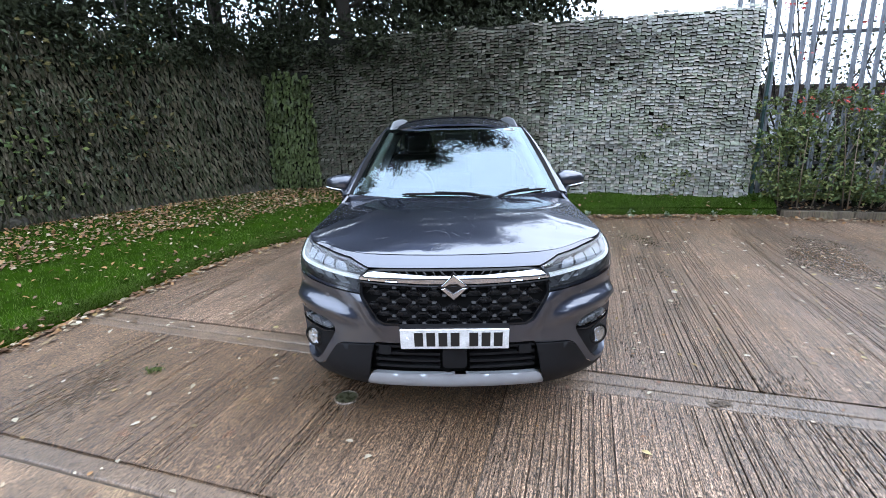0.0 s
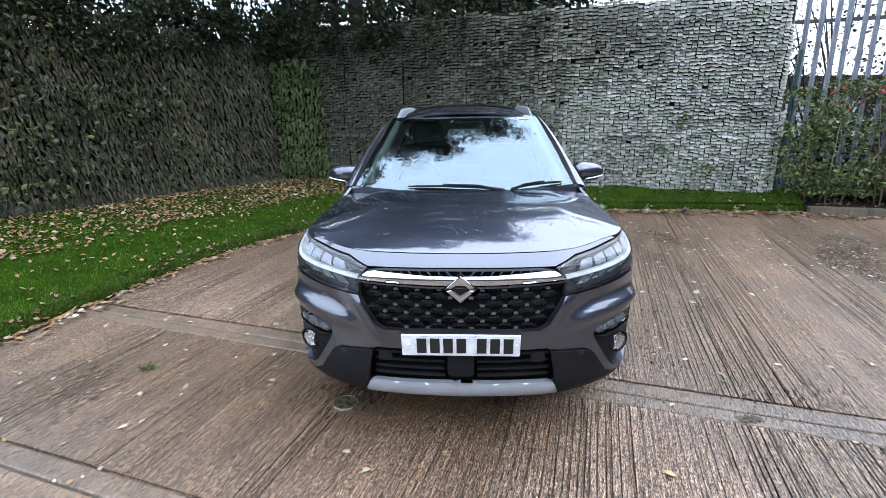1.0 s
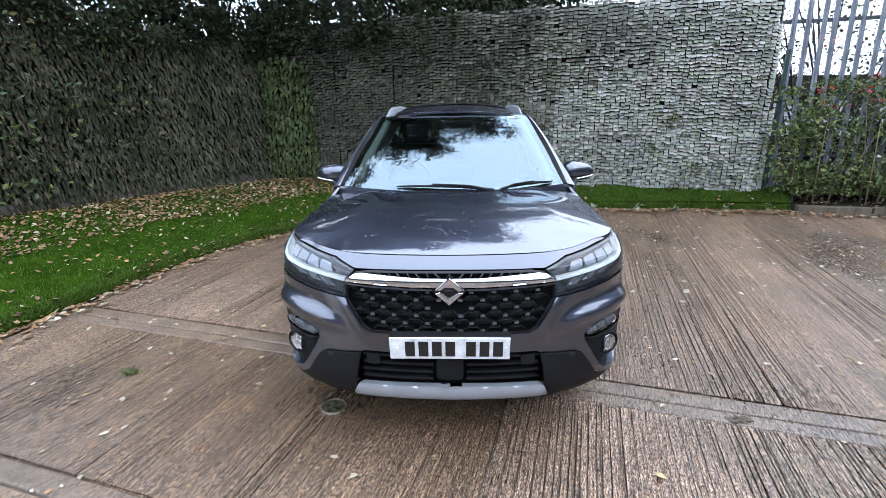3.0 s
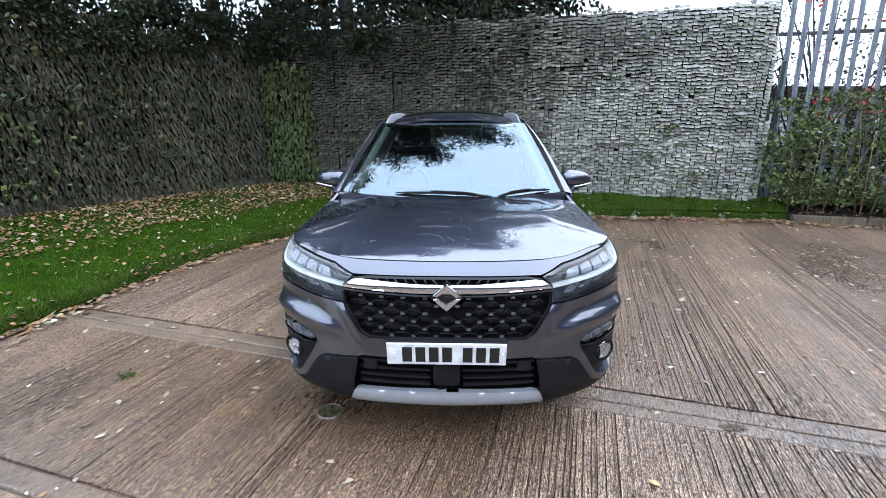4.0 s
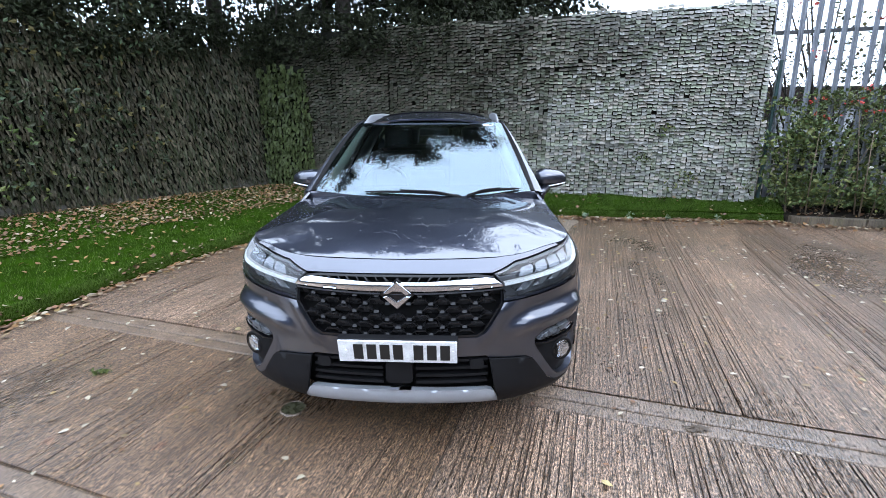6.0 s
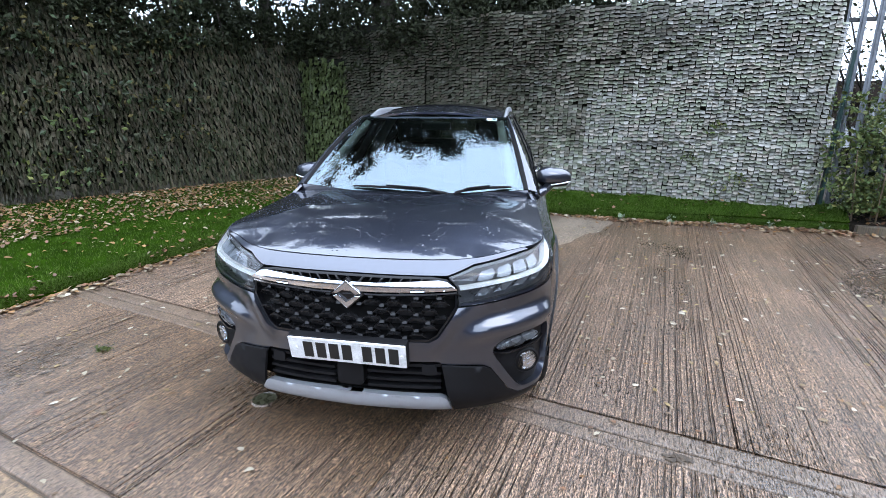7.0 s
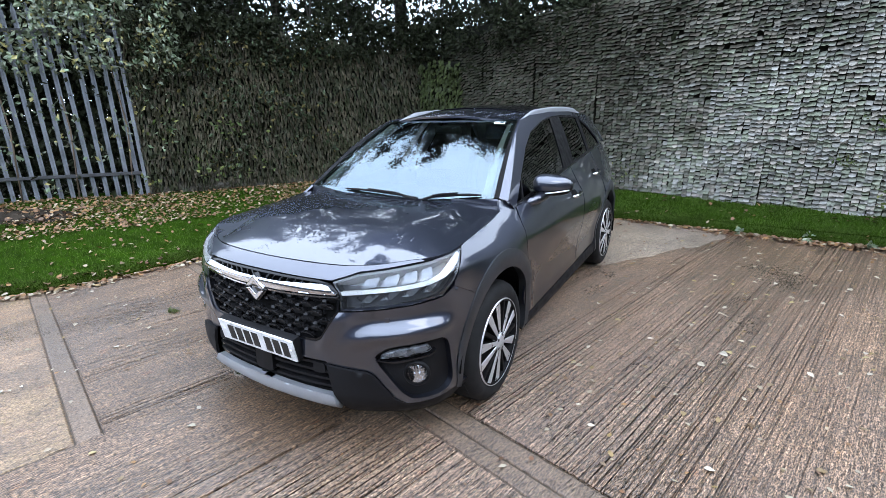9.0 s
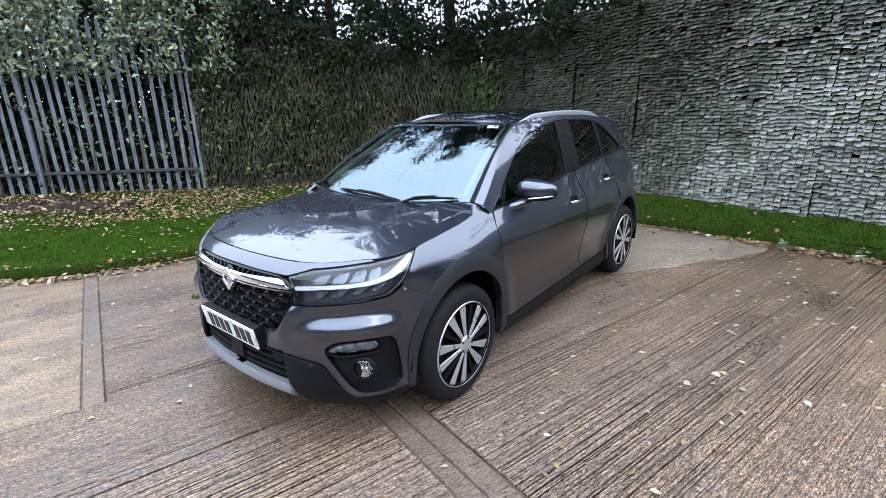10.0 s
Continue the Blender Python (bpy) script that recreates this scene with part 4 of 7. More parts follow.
def band(s, z):
    """The lower body all round: run along the outline (negative on the other side) and height -> place."""
    s, z = np.broadcast_arrays(np.asarray(s, float), np.asarray(z, float))
    a = np.abs(s)
    w1, w2, w3 = ease(a, 0.75, 1.12), ease(a, s_at(1.0), s_at(1.55)), ease(a, s_at(3.3), s_at(4.0))
    inset = IN_NOSE(z) * (1 - w1) + w1 * (IN_WING(z) * (1 - w2) + w2 * (IN_DOOR(z) * (1 - w3) + w3 * IN_TAIL(z)))
    px, py = np.interp(a, RUN, OUTLINE[:, 0]), np.interp(a, RUN, OUTLINE[:, 1])
    nx, ny = np.interp(a, RUN, NORMAL[:, 0]), np.interp(a, RUN, NORMAL[:, 1])
    # flared arches
    for hub in (HUB_F, HUB_R):
        r = np.hypot(py - hub, z - 0.334)
        inset = inset - 0.016 * np.exp(-((r - 0.47) / 0.075) ** 2) * ease(z, 0.22, 0.4) * ease(a, 0.95, 1.15)
    return np.stack([np.sign(s + 1e-9) * (px - nx * inset), py - ny * inset, z], -1)


# shut line between bonnet and wing: run along the outline -> height
SHUT_Z = pchip([0.46, 0.58, 0.67, 0.78, 0.90, 1.04, 1.165, 1.4, 1.57, 1.75], [0.9145, 0.9165, 0.9205, 0.927, 0.935, 0.945, 0.955, 0.976, 0.992, 1.022])
HEAD_Z = pchip([0.50, 0.58, 0.67, 0.78, 0.90, 1.04, 1.165], [0.893, 0.898, 0.905, 0.914, 0.926, 0.941, 0.952])
_s = np.linspace(0.48, 1.70, 62)
_e = band(_s, SHUT_Z(_s))
EDGE_X, EDGE_Y, EDGE_Z = _e[:, 0], _e[:, 1], _e[:, 2]
_n = band(np.linspace(0, 0.56, 60), 0.9145)
MID_BONNET = pchip([-0.06, 0.0, 0.03, 0.1, 0.2, 0.32, 0.5, 0.8, 1.1, 1.3], [0.868, 0.9155, 0.93, 0.957, 0.985, 1.012, 1.032, 1.047, 1.058, 1.07])


def bonnet_base(a, y):
    front = np.interp(a, _n[:, 0], _n[:, 1])
    d = y - front
    return MID_BONNET(d) - 0.026 * (a / 0.75) ** 2.2 * ease(d, -0.02, 0.15) + 0.007 * np.exp(-((a - 0.52) / 0.08) ** 2) * ease(y, 0.3, 0.6)


EDGE_MISS = EDGE_Z - bonnet_base(EDGE_X, EDGE_Y)


def bonnet(x, y):
    """The bonnet's top: bowed like the nose, and brought down to the wings along the shut line."""
    x, y = np.broadcast_arrays(np.asarray(x, float), np.asarray(y, float))
    a = np.abs(x)
    f = a / np.interp(y, EDGE_Y, EDGE_X)
    return np.stack([x, y, bonnet_base(a, y) + np.interp(y, EDGE_Y, EDGE_MISS) * np.clip((f - 0.45) / 0.55, 0, 1.3) ** 2.2], -1)


ROOF_MID = pchip([1.7, 1.9, 2.3, 2.8, 3.4, 3.9, 4.08], [1.49, 1.525, 1.562, 1.575, 1.552, 1.495, 1.465])


def roof(x, y):
    x, y = np.broadcast_arrays(np.asarray(x, float), np.asarray(y, float))
    return np.stack([x, y, ROOF_MID(y) - 0.085 * (np.abs(x) / 0.57) ** 2.6], -1)


FLANK = pchip([1.0, 1.6, 3.0, 3.6, 4.0, 4.2], [0.797, 0.799, 0.797, 0.78, 0.735, 0.69])


def flank(y, z):
    """The sides of the cabin: length and height -> place, on the +x side."""
    y, z = np.broadcast_arrays(np.asarray(y, float), np.asarray(z, float))
    h = z - 1.0
    return np.stack([FLANK(y) - 0.40 * h - 0.2 * h * h, y, z], -1)


def windscreen(a, b):
    """a from -1 to 1 across, b from 0 at the cowl to 1 at the roof."""
    a, b = np.broadcast_arrays(np.asarray(a, float), np.asarray(b, float))
    half = 0.70 - 0.165 * b - 0.01 * np.sin(np.pi * b)
    y = 1.165 + 0.775 * b - (0.115 * (1 - b) + 0.06 * b) * (1 - np.abs(a) ** 2.2)
    z = 1.062 + 0.425 * b + 0.035 * np.sin(np.pi * b * 0.9) + (0.02 * b - 0.012 * (1 - b)) * (1 - a * a)
    return np.stack([a * half, y, z], -1)


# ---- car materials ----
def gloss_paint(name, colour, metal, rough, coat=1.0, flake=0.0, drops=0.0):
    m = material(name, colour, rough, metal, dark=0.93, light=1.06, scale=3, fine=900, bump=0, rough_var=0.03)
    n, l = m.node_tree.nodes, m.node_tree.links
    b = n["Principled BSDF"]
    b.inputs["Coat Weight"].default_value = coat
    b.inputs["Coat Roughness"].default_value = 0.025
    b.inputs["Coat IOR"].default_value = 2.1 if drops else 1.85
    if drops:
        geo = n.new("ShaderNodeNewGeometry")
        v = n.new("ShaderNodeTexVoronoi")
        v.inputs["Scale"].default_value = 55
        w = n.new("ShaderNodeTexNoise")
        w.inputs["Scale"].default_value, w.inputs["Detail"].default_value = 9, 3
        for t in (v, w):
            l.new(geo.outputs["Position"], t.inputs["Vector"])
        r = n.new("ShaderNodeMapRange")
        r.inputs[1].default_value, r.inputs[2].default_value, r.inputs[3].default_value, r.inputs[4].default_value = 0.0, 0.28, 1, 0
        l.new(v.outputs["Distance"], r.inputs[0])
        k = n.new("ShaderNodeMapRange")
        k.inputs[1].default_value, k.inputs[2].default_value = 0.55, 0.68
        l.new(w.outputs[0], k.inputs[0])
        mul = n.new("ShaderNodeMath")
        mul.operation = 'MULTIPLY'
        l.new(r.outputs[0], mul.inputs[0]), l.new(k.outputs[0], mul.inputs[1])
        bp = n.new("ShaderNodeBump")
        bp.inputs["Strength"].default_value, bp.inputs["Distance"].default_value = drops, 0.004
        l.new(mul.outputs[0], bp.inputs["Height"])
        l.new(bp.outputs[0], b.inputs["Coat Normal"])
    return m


def glass_material(name, tint, ior, rough=0.0, mirrored=(1.0, 1.0, 1.0)):
    m = bpy.data.materials.new(name)
    m.use_nodes = True
    n, l = m.node_tree.nodes, m.node_tree.links
    n.remove(n["Principled BSDF"])
    t, g, f, mix = n.new("ShaderNodeBsdfTransparent"), n.new("ShaderNodeBsdfGlossy"), n.new("ShaderNodeFresnel"), n.new("ShaderNodeMixShader")
    t.inputs[0].default_value = (*tint, 1)
    g.inputs["Roughness"].default_value = rough
    g.inputs[0].default_value = (*mirrored, 1)
    f.inputs[0].default_value = ior
    l.new(f.outputs[0], mix.inputs[0]), l.new(t.outputs[0], mix.inputs[1]), l.new(g.outputs[0], mix.inputs[2])
    l.new(mix.outputs[0], n["Material Output"].inputs[0])
    return m


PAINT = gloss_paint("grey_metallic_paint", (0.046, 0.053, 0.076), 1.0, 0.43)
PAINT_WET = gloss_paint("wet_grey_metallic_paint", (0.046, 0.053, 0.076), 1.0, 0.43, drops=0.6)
PLASTIC = material("black_grained_plastic", (0.007, 0.007, 0.008), 0.6, scale=8, fine=400, bump=0.15, depth=0.001, Specular_IOR_Level=0.18)
GLOSS = material("gloss_black", (0.006, 0.006, 0.007), 0.12, bump=0, rough_var=0.04, Specular_IOR_Level=0.4)
SHELL = material("dark_underbody", (0.003, 0.003, 0.003), 0.9, bump=0, Specular_IOR_Level=0.1)
CHROME = material("chrome", (0.7, 0.71, 0.74), 0.1, 1.0, dark=0.97, light=1.02, bump=0, rough_var=0.03)
SATIN = material("satin_silver", (0.36, 0.38, 0.41), 0.45, 0.7, dark=0.95, light=1.04, bump=0, rough_var=0.04)
ALLOY = material("machined_alloy", (0.62, 0.63, 0.65), 0.36, 0.75, dark=0.93, light=1.05, bump=0)
RUBBER = material("tyre_rubber", (0.009, 0.009, 0.0095), 0.75, scale=12, fine=200, bump=0.2, depth=0.002, Specular_IOR_Level=0.25)
LAMP_BLACK = material("lamp_housing", (0.09, 0.093, 0.103), 0.35, 0.3, bump=0)
LED = material("lamp_reflector", (0.2, 0.215, 0.24), 0.3, 0.35, bump=0)
DAYLIGHT = material("lit_light_guide", (0.75, 0.8, 0.85), 0.2, bump=0, Emission_Color=(0.9, 0.96, 1.0, 1.0), Emission_Strength=0.3)
ARCH = material("dark_grey_arch_plastic", (0.022, 0.024, 0.028), 0.42, scale=6, fine=300, bump=0.05, depth=0.001, Specular_IOR_Level=0.4)
LENS_WHITE = material("frosted_light_guide", (0.75, 0.8, 0.85), 0.15, 0.1, bump=0)
GLASS = glass_material("windscreen_glass", (0.62, 0.72, 0.67), 2.35, mirrored=(0.74, 0.9, 1.0))
DARK_GLASS = glass_material("tinted_glass", (0.2, 0.22, 0.21), 1.55)
PRIVACY_GLASS = glass_material("privacy_glass", (0.04, 0.045, 0.045), 1.55)
LENS = glass_material("clear_lamp_lens", (0.93, 0.95, 0.96), 1.5)
RED_LENS = material("red_lamp_lens", (0.35, 0.01, 0.012), 0.12, bump=0)
PLATE = material("white_plate", (0.7, 0.71, 0.72), 0.35, bump=0)
INK = material("black_ink", (0.01, 0.01, 0.01), 0.5, bump=0)
TRIM_DARK = material("dark_cabin_trim", (0.02, 0.02, 0.022), 0.7, scale=10, fine=200)
TRIM_LIGHT = material("pale_cabin_trim", (0.42, 0.43, 0.41), 0.85, scale=10, fine=200)
SEAT = material("black_seat_cloth", (0.022, 0.022, 0.025), 0.85, scale=20, fine=400)
TRIM_BLACK = material("satin_black_trim", (0.005, 0.005, 0.0055), 0.5, bump=0, Specular_IOR_Level=0.1)
STICKER = material("pale_sticker", (0.7, 0.78, 0.78), 0.5, bump=0)


# ---- the car's panels ----
from mathutils.geometry import delaunay_2d_cdt

car = empty("car", pose(0.056, 2.05, 0), "dark grey metallic compact SUV parked on wet concrete", "car")


def dense(poly, step):
    out = []
    for k, p in enumerate(poly):
        q = poly[(k + 1) % len(poly)]
        n = max(1, int(math.hypot(q[0] - p[0], q[1] - p[1]) / step))
        out += [(p[0] + (q[0] - p[0]) * i / n, p[1] + (q[1] - p[1]) * i / n) for i in range(n)]
    return out


def inside(pts, poly):
    x, y = pts[:, 0], pts[:, 1]
    hit = np.zeros(len(pts), bool)
    for k in range(len(poly)):
        (x0, y0), (x1, y1) = poly[k], poly[k - 1]
        if y0 != y1:
            hit ^= ((y0 > y) != (y1 > y)) & (x < (x1 - x0) * (y - y0) / (y1 - y0) + x0)
    return hit


def rounded(poly, rounds=2, keep=0.22):
    """Cuts the corners of a closed outline."""
    for _ in range(rounds):
        out = []
        for k, p in enumerate(poly):
            q = poly[(k + 1) % len(poly)]
            out += [(p[0] + (q[0] - p[0]) * keep, p[1] + (q[1] - p[1]) * keep), (p[0] + (q[0] - p[0]) * (1 - keep), p[1] + (q[1] - p[1]) * (1 - keep))]
        poly = out
    return poly


def shrink(poly, d):
    """Draws a closed outline in by d."""
    n = len(poly)
    area = sum(poly[k - 1][0] * poly[k][1] - poly[k][0] * poly[k - 1][1] for k in range(n))
    sign = 1 if area > 0 else -1
    out = []
    for k in range(n):
        a, b, c = Vector(poly[k - 1]), Vector(poly[k]), Vector(poly[(k + 1) % n])
        e, f = (b - a), (c - b)
        if e.length < 1e-7 or f.length < 1e-7:
            out.append(tuple(b))
            continue
        e.normalize(), f.normalize()
        m = Vector((-e.y - f.y, e.x + f.x)) * sign
        w = m.length
        if w < 0.2:
            out.append(tuple(b))
            continue
        m /= w
        out.append(tuple(b + m * d / max(0.5, w / 2)))
    return out


def skin(name, surface, outer, mat, parent=car, holes=(), off=0.0, step=0.03, rim=0.014, gap=0.002, mirror=False, label="", lift=None, scale=(1.0, 1.0)):
    """A panel: an outline (and holes) drawn on one of the body's surfaces, with edges turned in."""
    loops = [dense([(u * scale[0], v * scale[1]) for u, v in shrink(outer, gap)], step)]
    loops += [dense([(u * scale[0], v * scale[1]) for u, v in shrink(h, -gap)], step) for h in holes]
    pts, edges = [], []
    for lp in loops:
        k = len(pts)
        pts += lp
        edges += [(k + i, k + (i + 1) % len(lp)) for i in range(len(lp))]
    rimpts = np.array(pts)
    lo, hi = rimpts.min(0), rimpts.max(0)
    gu, gv = np.meshgrid(np.arange(lo[0] + step / 2, hi[0], step), np.arange(lo[1] + step / 2, hi[1], step), indexing="ij")
    g = np.c_[gu.ravel(), gv.ravel()]

    def within(q):
        ok = inside(q, loops[0])
        for lp in loops[1:]:
            ok &= ~inside(q, lp)
        return ok

    if len(g):
        g = g[within(g)]
    if len(g):
        far = np.min(((g[:, None] - rimpts[None]) ** 2).sum(2), 1) > (0.5 * step) ** 2
        g = g[far]
    v2, _, tris, *_ = delaunay_2d_cdt([Vector(p) for p in pts] + [Vector(p) for p in g], edges, [], 0, 1e-7)
    uv = np.array([(v[0], v[1]) for v in v2])
    tris = np.array([t for t in tris if len(t) == 3])
    tris = tris[within(uv[tris].mean(1))]
    u, v = uv[:, 0] / scale[0], uv[:, 1] / scale[1]
    e = 0.004
    P = surface(u, v)
    N = np.cross(surface(u + e, v) - surface(u - e, v), surface(u, v + e) - surface(u, v - e))
    N /= np.linalg.norm(N, axis=1, keepdims=True) + 1e-12
    away = P - np.stack([P[:, 0] * 0, np.clip(P[:, 1], 1.2, 3.2), np.minimum(P[:, 2], 0.7)], 1)
    N *= np.where((N * away).sum(1) < 0, -1, 1)[:, None]
    extra = 0 if lift is None else lift(u, v)
    P = P + N * (off + extra)[:, None] if lift is not None else P + N * off
    a, b, c = P[tris[:, 0]], P[tris[:, 1]], P[tris[:, 2]]
    turn = (np.cross(b - a, c - a) * N[tris[:, 0]]).sum(1) < 0
    tris[turn] = tris[turn][:, ::-1]
    count = {}
    for t in tris:
        for i in range(3):
            count[(t[i], t[(i + 1) % 3])] = 1
    border = [q for q in count if (q[1], q[0]) not in count]
    verts, faces, norms = [tuple(p) for p in P], [tuple(t) for t in tris], [tuple(q) for q in N]
    if lift is not None:
        norms = [(0, 0, 0)] * len(verts)
    if rim:
        low = {}
        for i, j in border:
            for k in (i, j):
                if k not in low:
                    low[k] = len(verts)
                    verts += [tuple(P[k]), tuple(P[k] - N[k] * rim)]
                    norms += [(0, 0, 0)] * 2
            faces.append((low[j], low[i], low[i] + 1, low[j] + 1))
    made = []
    for flip in ((False, True) if mirror else (False,)):
        vs = [(-x, y, z) for x, y, z in verts] if flip else verts
        fs = [f[::-1] for f in faces] if flip else faces
        ns = [(-x, y, z) for x, y, z in norms] if flip else norms
        ob = mesh_object(name, vs, fs, mat, parent, label, smooth=True)
        ob.data.normals_split_custom_set_from_vertices(ns)
        made.append(ob)
    return made if mirror else made[0]


SHUT = [(float(s), float(SHUT_Z(s))) for s in np.linspace(0.50, 1.69, 28)]
SHUT_XY = [tuple(band(s, z)[:2]) for s, z in SHUT]
NOSE_XY = [tuple(band(s, 0.9145)[:2]) for s in (0.0, 0.12, 0.24, 0.36, 0.46)]

HEAD_TOP = [(float(s), float(HEAD_Z(s))) for s in np.linspace(0.56, 1.14, 14)]
HEADLAMP = [(0.432, 0.864)] + HEAD_TOP + [(1.165, 0.951), (1.10, 0.905), (1.03, 0.84), (0.955, 0.786), (0.80, 0.764), (0.64, 0.749), (0.475, 0.738), (0.472, 0.815)]
GRILLE = [(0.0, 0.866), (0.36, 0.863), (0.425, 0.853), (0.470, 0.815), (0.469, 0.738), (0.385, 0.612), (0.35, 0.59), (0.0, 0.585)]
FOG_BOX = rounded([(0.615, 0.535), (0.69, 0.583), (0.93, 0.602), (0.972, 0.57), (1.005, 0.36), (0.965, 0.322), (0.785, 0.322), (0.735, 0.362)], 2, 0.16)
CLAD_TOP = [(0.40, 0.487), (0.585, 0.468), (0.62, 0.45), (0.705, 0.335), (0.76, 0.302), (0.98, 0.302), (1.155, 0.285)]


def arc(hub, r, a0, a1, n=26, squash=1.0):
    """Points (run, height) on a ring round a wheel's hub, angles from the front (180) over the top (90) to the rear (0)."""
    out = []
    for k in range(n + 1):
        a = radians(a0 + (a1 - a0) * k / n)
        f = (0.435 + 0.085 * max(0.0, math.sin(a))) / 0.5 if squash == 1.0 else (0.385 + 0.035 * max(0.0, math.sin(a))) / 0.405
        out.append((float(s_at(hub + math.cos(a) * r * f)), 0.334 + math.sin(a) * r * f))
    return out


def both(half):
    """An outline over both sides out of its +x half, which runs from the middle to the middle."""
    return [p for p in half] + [(-s, z) for s, z in half[::-1] if s > 1e-6]


# bumper, with the grille above it and lamp boxes cut out
front_arch_low = arc(HUB_F, 0.497, 180 - 53, 196, 20)
bumper_half = [(0.0, 0.585), (0.35, 0.588), (0.385, 0.61), (0.471, 0.736), (0.64, 0.747), (0.80, 0.762), (0.955, 0.783), (1.02, 0.815)]
bumper_half += [p for p in front_arch_low if p[1] > 0.29] + CLAD_TOP[::-1] + [(0.39, 0.497), (0.0, 0.497)]


def bumper_lift(s, z):
    """The sharp fold that runs from the grille out over the lamp box, and the fin beside the grille."""
    a = np.abs(s)
    ridge = 0.645 - 0.30 * np.clip(0.62 - a, 0, 1) ** 1.1 + 0.02 * ease(a, 0.6, 0.9)
    fold = 0.022 * np.exp(-((z - ridge + 0.012) / 0.03) ** 2) * ease(a, 0.42, 0.6) * (1 - ease(a, 0.93, 1.04))
    dip = -0.018 * np.exp(-((z - ridge - 0.05) / 0.035) ** 2) * ease(a, 0.5, 0.66) * (1 - ease(a, 0.9, 1.02))
    fin = 0.014 * np.exp(-((a - 0.405 - (z - 0.61) * 0.62) / 0.03) ** 2) * ease(z, 0.52, 0.6) * (1 - ease(z, 0.7, 0.74))
    return fold + dip + fin


bumper = skin("front_bumper", band, both(bumper_half), PAINT, holes=(FOG_BOX, [(-s, z) for s, z in FOG_BOX]), step=0.018, rim=0.034, gap=0.0008, lift=bumper_lift,
              label="dark grey painted front bumper")
clad_low = CLAD_TOP + [(1.15, 0.252), (1.0, 0.238), (0.8, 0.228), (0.47, 0.222), (0.455, 0.26), (0.425, 0.345)]
skin("bumper_cladding", band, clad_low, PLASTIC, mirror=True, off=-0.002, step=0.025,
     lift=lambda s, z: 0.016 * ease(z, 0.28, 0.36) * (1 - ease(np.abs(s), 0.75, 1.0)), label="black plastic lower corner")
# lower intake
intake = [(0.0, 0.495), (0.39, 0.493), (0.40, 0.487), (0.425, 0.345), (0.0, 0.345)]
low_grille = skin("lower_grille", band, both(intake), SHELL, off=-0.06, rim=0.0, step=0.04, label="black lower intake")
for z in (0.468, 0.432, 0.396, 0.362):
    for s0, s1 in ((0.075, 0.40), (-0.40, -0.075)):
        skin("slat", band, [(s0, z), (s1, z), (s1, z + 0.012), (s0, z + 0.012)], PLASTIC, low_grille, off=-0.012, rim=0.04, gap=0, step=0.04)
skin("radar_cover", band, rounded([(-0.062, 0.365), (0.062, 0.365), (0.062, 0.475), (-0.062, 0.475)], 2, 0.12), PLASTIC, off=-0.005, rim=0.05, step=0.02)
for sgn in (1, -1):
    skin("tow_cover", band, rounded([(sgn * 0.315, 0.43), (sgn * 0.385, 0.43), (sgn * 0.38, 0.482), (sgn * 0.315, 0.482)], 2, 0.15), PLASTIC, off=-0.004, rim=0.03, step=0.02)
skid = both([(0.0, 0.343), (0.40, 0.336), (0.425, 0.325), (0.452, 0.268), (0.44, 0.258), (0.0, 0.27)])
skin("skid_plate", band, skid, SATIN, off=0.008, rim=0.03, step=0.025, lift=lambda s, z: 0.012 * ease(z, 0.325, 0.3) * ease(z, 0.262, 0.29), label="satin silver skid plate")
skin("undertray", band, both([(0.0, 0.268), (0.45, 0.262), (0.47, 0.2), (0.0, 0.2)]), PLASTIC, off=-0.02, rim=0.1, step=0.05)

# nose panel over the grille
nose = both([(0.0, 0.9143), (0.24, 0.9143), (0.46, 0.9143)] + [(s, z + 0.0005) for s, z in SHUT if s < 0.93] + [(s, z + 0.001) for s, z in HEAD_TOP[::-1] if s < 0.95] + [(0.43, 0.866), (0.36, 0.867), (0.0, 0.870)])
skin("nose_panel", band, nose, PAINT, step=0.02, gap=0.001, label="dark grey painted strip over the grille")

# main grille: recessed mesh, scales, bar and emblem
grille = skin("grille", band, both(GRILLE), SHELL, off=-0.035, rim=0.0, step=0.04, label="gloss black grille of overlapping scales")
surround = shrink(both(GRILLE), -0.001)
skin("grille_frame", band, surround, GLOSS, off=-0.004, rim=0.03, step=0.02, gap=0, holes=(shrink(both(GRILLE), 0.009),))


